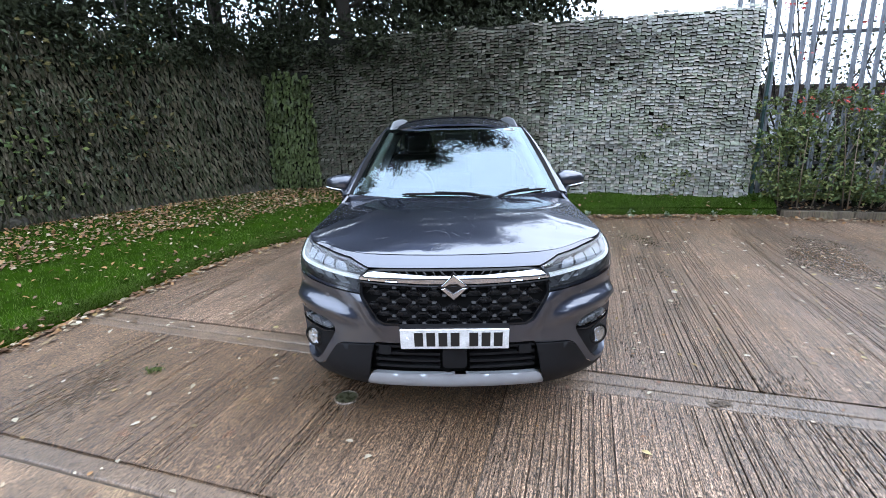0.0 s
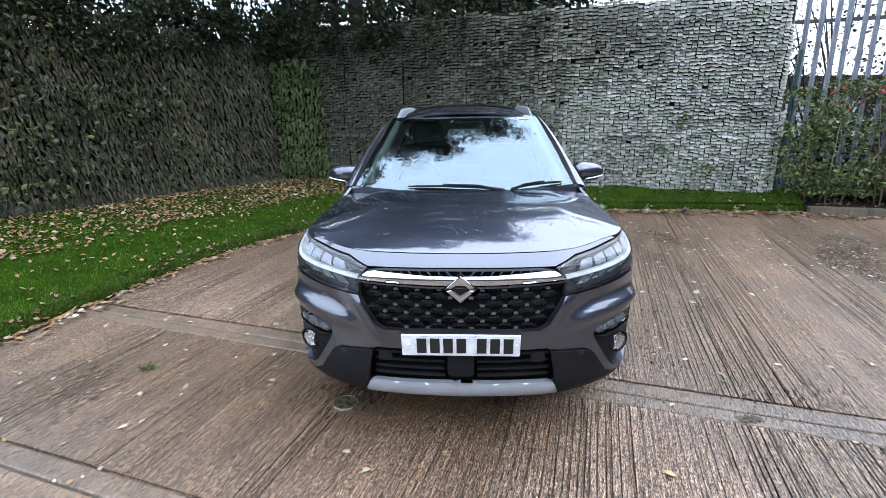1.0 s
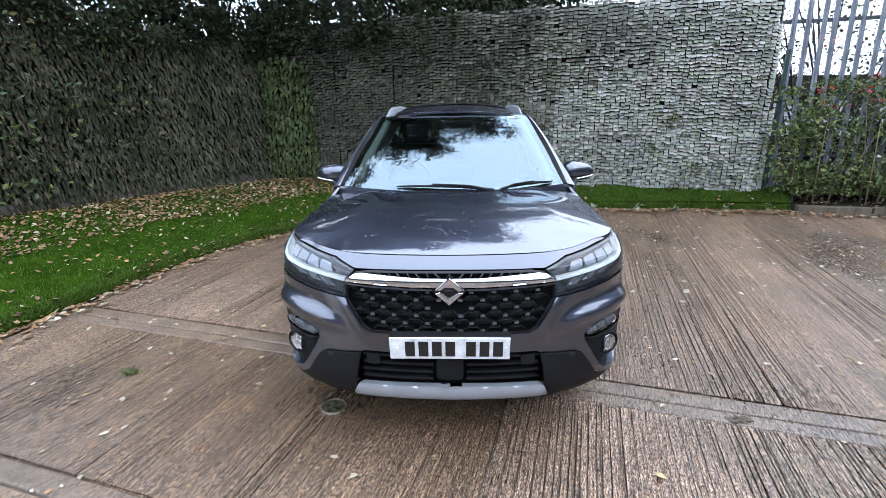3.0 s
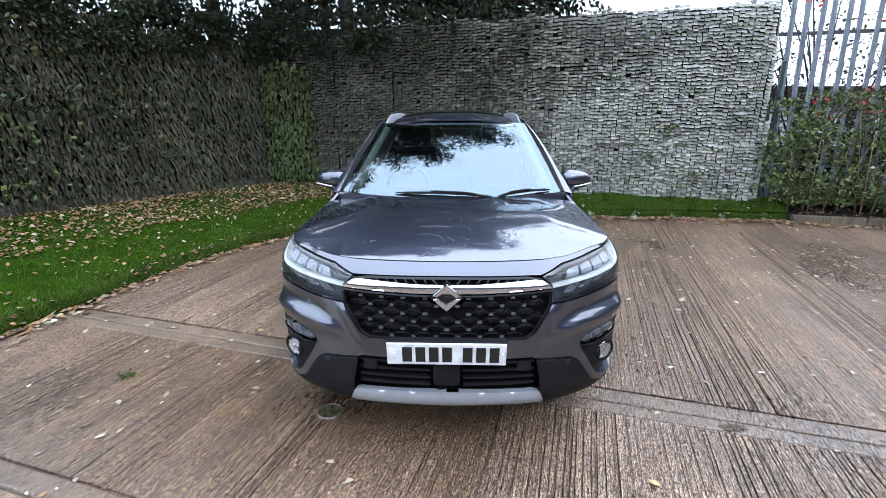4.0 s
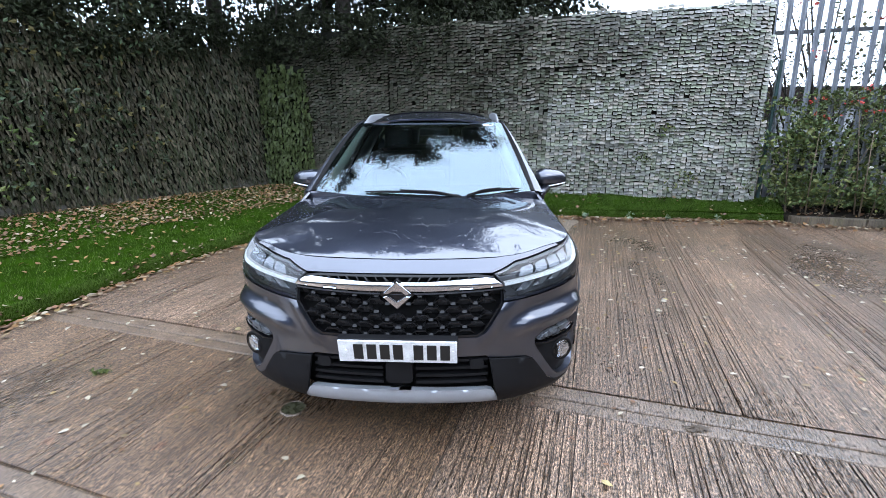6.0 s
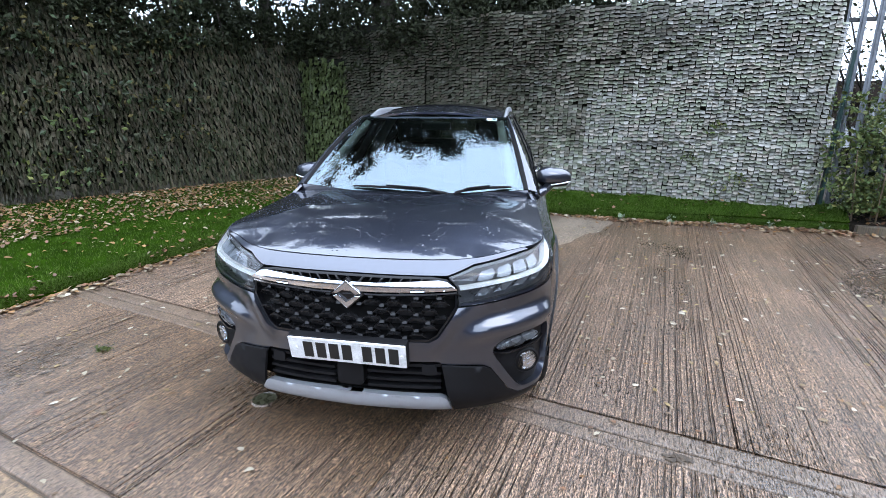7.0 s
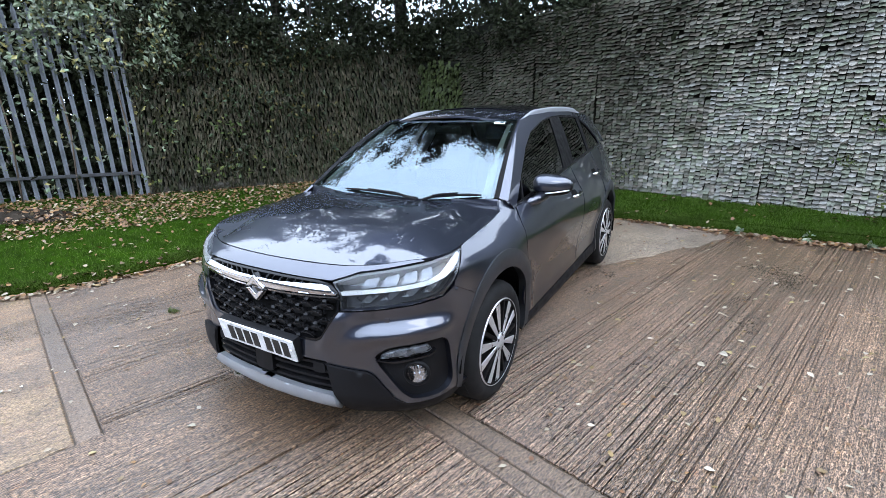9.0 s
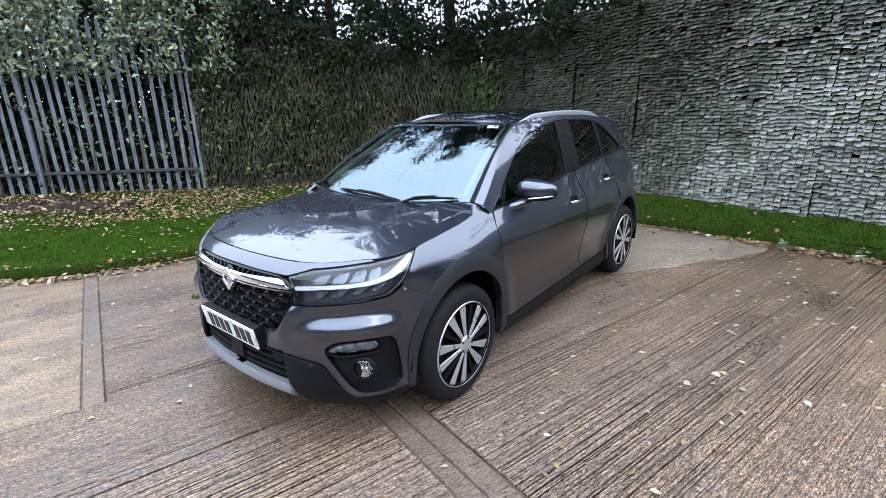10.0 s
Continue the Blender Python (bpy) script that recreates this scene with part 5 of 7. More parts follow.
def scale_mesh():
    """One scale of the grille: a dark plate leaning out at its top, a raised rim round the upper edges, and a small grey facet beside it."""
    bm = bmesh.new()
    w, h = 0.043, 0.0165
    ring = [(-w, -0.2 * h), (-w * 0.55, h), (w * 0.5, h), (w, -0.3 * h), (w * 0.6, -h), (-w * 0.6, -h)]
    top = [bm.verts.new((x * 0.92, -0.006 - 0.008 * (z / h), z * 0.92)) for x, z in ring]
    low = [bm.verts.new((x, 0.02, z)) for x, z in ring]
    bm.faces.new(top)
    for k in range(6):
        bm.faces.new((low[k], low[(k + 1) % 6], top[(k + 1) % 6], top[k]))
    for a, b in ((0, 1), (1, 2), (2, 3)):
        p, q = [Vector((ring[k][0] * 0.92, -0.007 - 0.008 * (ring[k][1] / h), ring[k][1] * 0.92)) for k in (a, b)]
        side = (q - p).cross(Vector((0, -1, 0))).normalized() * 0.0016
        v = [bm.verts.new(c + e + Vector((0, y, 0))) for y in (0.004, -0.005) for c, e in ((p, -side), (q, -side), (q, side), (p, side))]
        bm.faces.new(v[4:]).material_index = 1
        for k in range(4):
            bm.faces.new((v[k], v[(k + 1) % 4], v[4 + (k + 1) % 4], v[4 + k]))
    q = [bm.verts.new(p) for p in ((w * 0.95, -0.010, -h * 0.75), (w * 1.42, -0.010, -h * 0.7), (w * 1.5, -0.004, -0.05 * h), (w * 0.98, -0.004, -0.05 * h))]
    bm.faces.new(q).material_index = 1
    r = [bm.verts.new((v.co.x, 0.012, v.co.z)) for v in q]
    for k in range(4):
        bm.faces.new((r[k], r[(k + 1) % 4], q[(k + 1) % 4], q[k]))
    bmesh.ops.recalc_face_normals(bm, faces=bm.faces[:])
    return bm


SCALE_MAT = material("gloss_black_scale", (0.011, 0.011, 0.012), 0.25, bump=0, Specular_IOR_Level=0.6)
FACET = material("grey_facet", (0.01, 0.01, 0.011), 0.32, 0.3, bump=0)
first = None
inner = [tuple(p) for p in shrink(both(GRILLE), 0.016)]
for row in range(6):
    for colm in range(-5, 6):
        s, z = colm * 0.098 + (row % 2) * 0.049, 0.608 + row * 0.0345
        if not inside(np.array([(s, z)]), inner)[0] or (abs(s) < 0.06 and z > 0.7):
            continue
        p, q = band(s, z), band(s + 0.01, z)
        if first is None:
            first = part("scale", scale_mesh(), SCALE_MAT, grille)
            first.data.materials.append(FACET)
            ob = first
        else:
            ob = new("scale", first.data)
            ob.parent = grille
        ob.matrix_basis = pose(p[0], p[1] + 0.018, p[2], 0, 0, math.degrees(math.atan2(q[1] - p[1], q[0] - p[0]))) @ Matrix.Diagonal((-1 if s > 0 else 1, 1, 1, 1))
# open brackets in the slot above the bar
for colm in range(-4, 5):
    if colm:
        s, g = colm * 0.086 + (0.01 if colm < 0 else -0.01), 1 if colm > 0 else -1
        outer_ring = [(s - g * 0.034, 0.838), (s - g * 0.012, 0.862), (s + g * 0.03, 0.862), (s + g * 0.016, 0.838)]
        inner_ring = [(s - g * 0.024, 0.838), (s - g * 0.008, 0.857), (s + g * 0.022, 0.857), (s + g * 0.011, 0.838)]
        skin("vane", band, [outer_ring[0], outer_ring[1], outer_ring[2], outer_ring[3], inner_ring[3], inner_ring[2], inner_ring[1], inner_ring[0]], SCALE_MAT, grille, off=-0.008, rim=0.02, gap=0, step=0.02)
bar_half = [(0.0, 0.838), (0.13, 0.838), (0.39, 0.852), (0.425, 0.846), (0.468, 0.817), (0.468, 0.809), (0.40, 0.806), (0.14, 0.797), (0.0, 0.797)]
bar = skin("chrome_bar", band, both(bar_half), CHROME, off=0.014, rim=0.04, step=0.012, lift=lambda s, z: 0.008 * np.exp(-((z - 0.822) / 0.014) ** 2), label="polished chrome grille bar")
low_bar = [(0.0, 0.791), (0.14, 0.791), (0.40, 0.800), (0.466, 0.803), (0.466, 0.797), (0.40, 0.793), (0.14, 0.784), (0.0, 0.784)]
skin("chrome_strip", band, both(low_bar), CHROME, off=0.008, rim=0.03, step=0.02, gap=0.0)


def prism(outline, depth, y, bevel=0.003):
    """A plate in the x-z plane, facing the front, with bevelled edges."""
    bm = bmesh.new()
    f = bm.faces.new([bm.verts.new((x, 0, z)) for x, z in outline])
    bmesh.ops.recalc_face_normals(bm, faces=[f])
    if f.normal.y > 0:
        f.normal_flip()
    r = bmesh.ops.extrude_face_region(bm, geom=[f])
    for v in r["geom"]:
        if isinstance(v, bmesh.types.BMVert):
            v.co.y -= depth
    bmesh.ops.recalc_face_normals(bm, faces=bm.faces[:])
    if bevel:
        bmesh.ops.bevel(bm, geom=[e for e in bm.edges if all(v.co.y < -depth * 0.5 for v in e.verts)], offset=bevel, segments=2, affect='EDGES', profile=0.5)
    bm.transform(pose(0, y, 0))
    return bm


# emblem: a plain lozenge in two pieces on a dark base
base = part("emblem_base", prism([(0, 0.858), (0.078, 0.787), (0, 0.716), (-0.078, 0.787)], 0.02, 0.072, 0.003), GLOSS, car)
part("emblem", prism([(0, 0.848), (0.062, 0.795), (0.04, 0.786), (0.002, 0.816), (-0.04, 0.79), (-0.064, 0.79)], 0.012, 0.052, 0.004), CHROME, base, "plain chrome emblem piece")
part("emblem", prism([(0, 0.724), (-0.062, 0.778), (-0.04, 0.786), (-0.002, 0.757), (0.04, 0.783), (0.064, 0.783)], 0.012, 0.052, 0.004), CHROME, base, "plain chrome emblem piece")

# number plate with plain bars
bm = box_bm((-0.26, 0.002, 0.4805), (0.26, 0.012, 0.5925), 0.003)
plate = part("number_plate", bm, PLATE, car, "white number plate with plain black bars")
part("plate_holder", box_bm((-0.263, 0.012, 0.476), (0.263, 0.05, 0.596), 0.004), PLASTIC, plate)
for x in (-0.171, -0.113, -0.055, 0.003, 0.092, 0.15, 0.208):
    part("bar", box_bm((x - 0.021, -0.0005, 0.4975), (x + 0.021, 0.004, 0.5755), 0), INK, plate)
plate.matrix_basis = pose(0, 0.004, 0.5365, 10) @ pose(0, 0, -0.5365)
for x in (-0.226, 0.243):
    bm = bmesh.new()
    bmesh.ops.create_cone(bm, cap_ends=True, segments=16, radius1=0.008, radius2=0.006, depth=0.005, matrix=pose(x, 0.0, 0.54, 90))
    part("screw_cap", bm, PLATE, plate)

# fog lamp boxes
for sgn in (1, -1):
    box = [(sgn * s, z) for s, z in FOG_BOX]
    fog_box = skin("fog_lamp_box", band, box, PLASTIC, off=-0.03, rim=0.0, gap=-0.004, step=0.025, label="black plastic fog lamp recess",
                   lift=lambda s, z: 0.016 * ease(np.hypot(np.abs(s) - 0.805, z - 0.445), 0.11, 0.055))
    drl = [(sgn * s, z) for s, z in rounded([(0.635, 0.532), (0.70, 0.562), (0.86, 0.578), (0.885, 0.56), (0.86, 0.545), (0.70, 0.528)], 1, 0.2)]
    drl_ob = skin("running_light", band, drl, LED, fog_box, off=-0.006, rim=0.02, step=0.012, label="clear ribbed running light",
                  lift=lambda s, z: 0.003 * np.sin(s * 420))
    skin("lens", band, drl, LENS, drl_ob, off=0.004, rim=0.006, step=0.02)
    lip = [(sgn * s, z) for s, z in ((0.625, 0.522), (0.70, 0.515), (0.87, 0.535), (0.905, 0.552), (0.90, 0.54), (0.87, 0.522), (0.70, 0.502))]
    skin("lip", band, lip, GLOSS, fog_box, off=0.004, rim=0.03, step=0.02)
    p = band(sgn * 0.805, 0.445)
    n = Vector((sgn * 0.45, -0.89, 0))
    aim = Matrix.Translation((p[0] - n.x * 0.015, p[1] - n.y * 0.015, p[2])) @ n.to_track_quat('Z', 'Y').to_matrix().to_4x4()
    bm = bmesh.new()
    rings = ((0.060, 0.0), (0.060, 0.012), (0.050, 0.018), (0.047, 0.008))
    vs = [[bm.verts.new((r * math.cos(k * math.pi / 16), r * math.sin(k * math.pi / 16), h)) for k in range(32)] for r, h in rings]
    for i in range(3):
        for k in range(32):
            bm.faces.new((vs[i][k], vs[i][(k + 1) % 32], vs[i + 1][(k + 1) % 32], vs[i + 1][k]))
    bm.transform(aim)
    for f in bm.faces:
        f.smooth = True
    fog = part("fog_lamp", bm, PLASTIC, fog_box, "round fog lamp")
    bm = bmesh.new()
    vs = [[bm.verts.new((r * math.cos(k * math.pi / 12), r * math.sin(k * math.pi / 12), 0.004 + 0.1 * (r - 0.02) ** 2 / 0.02 + 0.0012 * (k % 2))) for k in range(24)] for r in (0.008, 0.02, 0.034, 0.048)]
    bm.faces.new(vs[0])
    for i in range(3):
        for k in range(24):
            bm.faces.new((vs[i + 1][k], vs[i + 1][(k + 1) % 24], vs[i][(k + 1) % 24], vs[i][k]))
    bm.transform(aim)
    part("reflector", bm, CHROME, fog)
    bm = bmesh.new()
    bmesh.ops.create_uvsphere(bm, u_segments=24, v_segments=10, radius=0.05)
    bmesh.ops.delete(bm, geom=[v for v in bm.verts if v.co.z < -0.001], context='VERTS')
    for v in bm.verts:
        v.co.z *= 0.35
    for f in bm.faces:
        f.smooth = True
    bm.transform(aim @ pose(0, 0, 0.010))
    part("lens", bm, LENS, fog)
    # parking sensor
    p = band(sgn * 0.685, 0.70) + np.array([sgn * 0.42, -0.9, 0]) * (float(bumper_lift(0.685, 0.70)) + 0.001)
    n = Vector((sgn * 0.42, -0.9, 0.1)).normalized()
    bm = bmesh.new()
    bmesh.ops.create_cone(bm, cap_ends=True, segments=20, radius1=0.0125, radius2=0.0115, depth=0.002)
    bm.transform(Matrix.Translation((p[0], p[1], p[2])) @ n.to_track_quat('Z', 'Y').to_matrix().to_4x4() @ pose(0, 0, 0.0008))
    part("parking_sensor", bm, PAINT, bumper)

# headlamps
STRIPE = [(0.478, 0.822), (0.62, 0.835), (0.76, 0.846), (0.88, 0.862), (0.97, 0.885), (1.06, 0.925), (1.12, 0.944), (1.13, 0.935), (1.08, 0.905), (0.99, 0.865), (0.89, 0.843), (0.76, 0.828), (0.62, 0.818), (0.485, 0.806)]
for sgn in (1, -1):
    def on(poly):
        return [(sgn * s, z) for s, z in poly]
    lamp = skin("headlamp", band, on(HEADLAMP), LAMP_BLACK, off=-0.055, rim=0.0, gap=0.0, step=0.03, label="LED headlamp with chrome light guide")
    rim_in = shrink(on(HEADLAMP), 0.012)
    skin("bezel", band, on(HEADLAMP), LAMP_BLACK, lamp, holes=(rim_in,), off=-0.006, rim=0.05, gap=0.002, step=0.02)
    skin("light_guide", band, on(STRIPE), DAYLIGHT, lamp, off=-0.006, rim=0.03, gap=0, step=0.015, label="white light guide strip")
    tip = [(0.99, 0.89), (1.05, 0.915), (1.10, 0.942), (1.145, 0.949), (1.11, 0.918), (1.07, 0.89), (1.02, 0.872)]
    skin("light_guide", band, on(tip), LED, lamp, off=-0.012, rim=0.02, gap=0, step=0.015)
    skin("lower_trim", band, on([(0.478, 0.742), (0.64, 0.753), (0.80, 0.768), (0.95, 0.79), (1.02, 0.845), (1.06, 0.875), (1.045, 0.875), (0.985, 0.822), (0.93, 0.796), (0.80, 0.778), (0.64, 0.763), (0.478, 0.752)]), PAINT, lamp, off=-0.003, rim=0.02, gap=0, step=0.02)
    for s in (0.61, 0.705, 0.80, 0.895):
        low = [float(np.interp(q, [0.478, 0.62, 0.76, 0.88, 0.97, 1.06], [0.822, 0.835, 0.846, 0.862, 0.885, 0.925])) + 0.006 for q in (s - 0.045, s + 0.03)]
        top = [float(HEAD_Z(q)) - 0.014 for q in (s + 0.05, s - 0.02)]
        quad = rounded([(s - 0.045, low[0]), (s + 0.03, low[1]), (s + 0.05, max(top[0], low[1] + 0.006)), (s - 0.02, max(top[1], low[0] + 0.006))], 1, 0.1)
        skin("led_module", band, on(quad), LED, lamp, off=-0.024, rim=0.025, gap=0, step=0.015, lift=lambda u, v: 0.10 * (np.abs(u) - s))
    for k, s in enumerate((0.60, 0.70, 0.80, 0.90)):
        quad = [(s - 0.045, 0.771 + 0.011 * k), (s + 0.008, 0.774 + 0.011 * k), (s + 0.055, 0.808 + 0.013 * k), (s + 0.0, 0.805 + 0.012 * k)]
        skin("reflector", band, on(quad), LED, lamp, off=-0.036, rim=0.015, gap=0, step=0.012, lift=lambda u, v: 0.2 * (np.abs(u) - s))
    skin("lens", band, on(HEADLAMP), LENS, lamp, off=0.0, rim=0.01, gap=0.004, step=0.025, label="clear lens")

# bonnet
edge_xy = [(x, y) for x, y in SHUT_XY]
bonnet_half = NOSE_XY + edge_xy + [(0.735, 1.165), (0.64, 1.145), (0.5, 1.106), (0.35, 1.072), (0.0, 1.044)]
bonnet_poly = [p for p in bonnet_half] + [(-x, y) for x, y in bonnet_half[::-1] if x > 1e-6]
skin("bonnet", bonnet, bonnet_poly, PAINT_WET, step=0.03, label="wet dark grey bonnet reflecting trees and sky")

# wings
W1 = [(s, z) for s, z in SHUT if s > 1.2]
wing = [(1.168, 0.952), (1.10, 0.903), (1.03, 0.838), (1.0203, 0.8153)] + arc(HUB_F, 0.497, 180 - 53, 10, 30)
wing += [(float(s_at(1.30)), 0.33), (float(s_at(1.235)), 0.45), (float(s_at(1.215)), 0.7), (float(s_at(1.225)), 0.92), (float(s_at(1.26)), 0.995), (float(s_at(1.215)), 1.045)]
wing += [(float(s_at(1.15)), 1.06)] + W1[::-1]
skin("wing", band, wing, PAINT, mirror=True, step=0.03, gap=0.0008, label="dark grey front wing")


def arch_ring(hub, a0, a1, tail):
    return arc(hub, 0.503, a0, a1, 34) + tail + arc(hub, 0.405, a1, a0 + 6, 34, 0.4)


skin("arch_trim", band, arch_ring(HUB_F, 186, -14, []), ARCH, mirror=True, off=0.005, rim=0.05, step=0.022, label="dark grey wheel arch trim")
skin("arch_trim", band, arch_ring(HUB_R, 194, -16, []), ARCH, mirror=True, off=0.005, rim=0.05, step=0.022, label="dark grey wheel arch trim")


def S(y, z):
    return (float(s_at(y)), z)


BELT = pchip([1.2, 1.4, 2.45, 3.2, 3.75, 4.1], [0.995, 1.012, 1.096, 1.152, 1.178, 1.185])
front_door = [S(1.24, 0.46), S(1.30, 0.335), S(1.45, 0.318), S(2.44, 0.338), S(2.47, 0.6), S(2.505, 0.9), S(2.47, float(BELT(2.47)))]
front_door += [S(y, float(BELT(y))) for y in (2.2, 1.9, 1.6, 1.4, 1.275)] + [S(1.228, 0.92), S(1.218, 0.7)]
door_f = skin("front_door", band, front_door, PAINT, mirror=True, step=0.035, label="dark grey front door")
rear_arch = arc(HUB_R, 0.497, 168, 122, 14)
rear_door = [S(2.448, 0.339), S(2.96, 0.35)] + rear_arch + [S(3.22, 0.93), S(3.20, float(BELT(3.2))), S(2.9, float(BELT(2.9))), S(2.478, float(BELT(2.478))), S(2.512, 0.9), S(2.477, 0.6)]
door_r = skin("rear_door", band, rear_door, PAINT, mirror=True, step=0.035, label="dark grey rear door")
quarter = arc(HUB_R, 0.497, 118, -8, 24) + [S(3.98, 0.33), S(4.05, 0.62), S(4.065, 0.80), S(4.035, 0.9), S(4.045, 1.0), S(4.05, 1.1), S(4.05, 1.18)]
quarter += [S(y, float(BELT(y))) for y in (3.9, 3.7, 3.5, 3.21)] + [S(3.228, 0.93)]
skin("rear_quarter", band, quarter, PAINT, mirror=True, step=0.035, label="dark grey rear quarter panel")
sill = [S(1.31, 0.20), S(1.305, 0.305), S(1.45, 0.312), S(2.45, 0.332), S(2.98, 0.345), S(3.0, 0.21), S(2.5, 0.195)]
skin("sill_cladding", band, sill, PLASTIC, mirror=True, off=0.004, rim=0.05, step=0.035, label="black plastic sill cladding")

# tail
s_c = float(s_at(4.07))
skin("tail_lamp", band, [S(4.07, 0.80), S(4.04, 0.9), S(4.05, 1.0), (s_c + 0.32, 0.98), (s_c + 0.34, 0.86)], RED_LENS, mirror=True, off=0.006, rim=0.03, step=0.03, label="red tail lamp")
gate = [(s_c + 0.03, 1.18), (s_c + 0.02, 1.0), (s_c + 0.33, 0.985), (s_c + 0.35, 0.855), (s_c + 0.02, 0.795), (s_c + 0.06, 0.63), (END, 0.63), (END, 1.18)]
skin("tailgate", band, gate, PAINT, mirror=True, step=0.05, label="dark grey tailgate half")
skin("rear_bumper", band, [S(3.985, 0.33), S(4.06, 0.62), (s_c + 0.05, 0.625), (END, 0.625), (END, 0.22), (s_c, 0.22), S(3.99, 0.22)], PLASTIC, mirror=True, step=0.05, off=0.01, label="black rear bumper half")

# cabin sides
HOLE = [(1.275, 1.01), (1.5, 1.157), (1.75, 1.303), (1.967, 1.394), (2.293, 1.457), (2.55, 1.478), (2.78, 1.483), (3.1, 1.474), (3.34, 1.448), (3.5, 1.38), (3.70, 1.24), (3.757, 1.183),
        (3.383, 1.172), (3.15, 1.157), (2.62, 1.116), (2.35, 1.099), (1.406, 1.022)]
FRAME = [(1.23, 1.0), (1.19, 1.05), (1.5, 1.262), (1.72, 1.402), (1.88, 1.475), (2.1, 1.502), (2.6, 1.518), (3.1, 1.512), (3.6, 1.478), (3.95, 1.425), (4.06, 1.40), (4.12, 1.28), (4.14, 1.187),
         (3.9, 1.183), (3.75, 1.176), (3.2, 1.150), (2.45, 1.094), (1.9, 1.052), (1.4, 1.010)]
skin("side_frame", flank, FRAME, PAINT, holes=(HOLE,), mirror=True, step=0.03, gap=0.001, label="dark grey roof frame and pillars")
FRONT_GLASS = [(1.425, 1.03), (1.50, 1.15), (1.76, 1.303), (1.967, 1.388), (2.293, 1.450), (2.515, 1.468), (2.345, 1.106)]
REAR_GLASS = [(2.632, 1.122), (2.775, 1.475), (3.1, 1.466), (3.255, 1.452), (3.16, 1.164)]
QUARTER_GLASS = [(3.225, 1.169), (3.345, 1.435), (3.49, 1.372), (3.69, 1.235), (3.735, 1.187), (3.383, 1.178)]
CORNER_GLASS = [(1.30, 1.022), (1.475, 1.133), (1.40, 1.027)]
trim_holes = (FRONT_GLASS, REAR_GLASS, QUARTER_GLASS, CORNER_GLASS)
skin("window_trim", flank, HOLE, TRIM_BLACK, holes=trim_holes, mirror=True, off=-0.006, rim=0.012, gap=0.0, step=0.025, label="gloss black window surround")
for name, poly in (("window_glass", FRONT_GLASS), ("window_glass", REAR_GLASS), ("quarter_glass", QUARTER_GLASS), ("corner_glass", CORNER_GLASS)):
    skin(name, flank, poly, DARK_GLASS if poly is FRONT_GLASS else PRIVACY_GLASS, mirror=True, off=-0.012, rim=0, gap=-0.006, step=0.05)
belt_line = [(1.30, 1.014), (1.41, 1.0225), (2.36, 1.0995), (2.62, 1.1165), (3.4, 1.173), (3.4, 1.163), (2.62, 1.107), (2.36, 1.09), (1.41, 1.013)]
skin("belt_moulding", flank, belt_line, GLOSS, mirror=True, off=0.008, rim=0.02, gap=0, step=0.03)

# windscreen, its pillars, the cowl
WS_SCALE = (0.62, 0.88)
WS = [(-1, 0.0), (-0.6, -0.01), (0, -0.02), (0.6, -0.01), (1, 0.0), (1, 0.45), (1.0, 0.93), (0.5, 0.915), (0, 0.905), (-0.5, 0.915), (-1, 0.93), (-1, 0.45)]
glass = skin("windscreen", windscreen, WS, GLASS, step=0.05, rim=0.006, scale=WS_SCALE, label="windscreen mirroring sky and branches")
ws_in = [(-0.962, 0.035), (0, 0.02), (0.962, 0.035), (0.958, 0.45), (0.95, 0.895), (0.5, 0.885), (0, 0.875), (-0.5, 0.885), (-0.95, 0.895), (-0.958, 0.45)]
skin("black_border", windscreen, WS, INK, glass, holes=(ws_in,), off=-0.006, rim=0, step=0.04, scale=WS_SCALE)
for flip in (1, -1):
    rows = []
    for f in np.linspace(0, 1, 22):
        a = windscreen(1.0, 0.012 + 0.943 * f)
        y = 1.185 + (1.90 - 1.185) * f
        b = flank(y, np.interp(y, [q[0] for q in FRAME[1:6]], [q[1] for q in FRAME[1:6]]))
        bulge = np.array([0.010, -0.008, 0.010])
        bulge = bulge * (0.15 + 0.85 * math.sin(math.pi * f))
        rows.append([a + bulge * 0.1, a * 0.66 + b * 0.34 + bulge, a * 0.33 + b * 0.67 + bulge, b + bulge * 0.05])
    v = np.array(rows).reshape(-1, 3) * [flip, 1, 1]
    for name, mat, cols in (("windscreen_moulding", TRIM_BLACK, (0,)), ("windscreen_pillar", PAINT, (1, 2))):
        f4 = [(i * 4 + k, i * 4 + k + 1, i * 4 + 5 + k, i * 4 + 4 + k)[::flip] for i in range(21) for k in cols]
        mesh_object(name, v, f4, mat, car, smooth=True)
cowl = [(-0.72, 1.12), (-0.35, 1.04), (0, 1.01), (0.35, 1.04), (0.72, 1.12), (0.70, 1.2), (0.35, 1.1), (0, 1.07), (-0.35, 1.1), (-0.70, 1.2)]
skin("cowl", lambda x, y: bonnet(x, y) + np.array([0, 0, -0.012]), cowl, PLASTIC, step=0.03, rim=0.02)


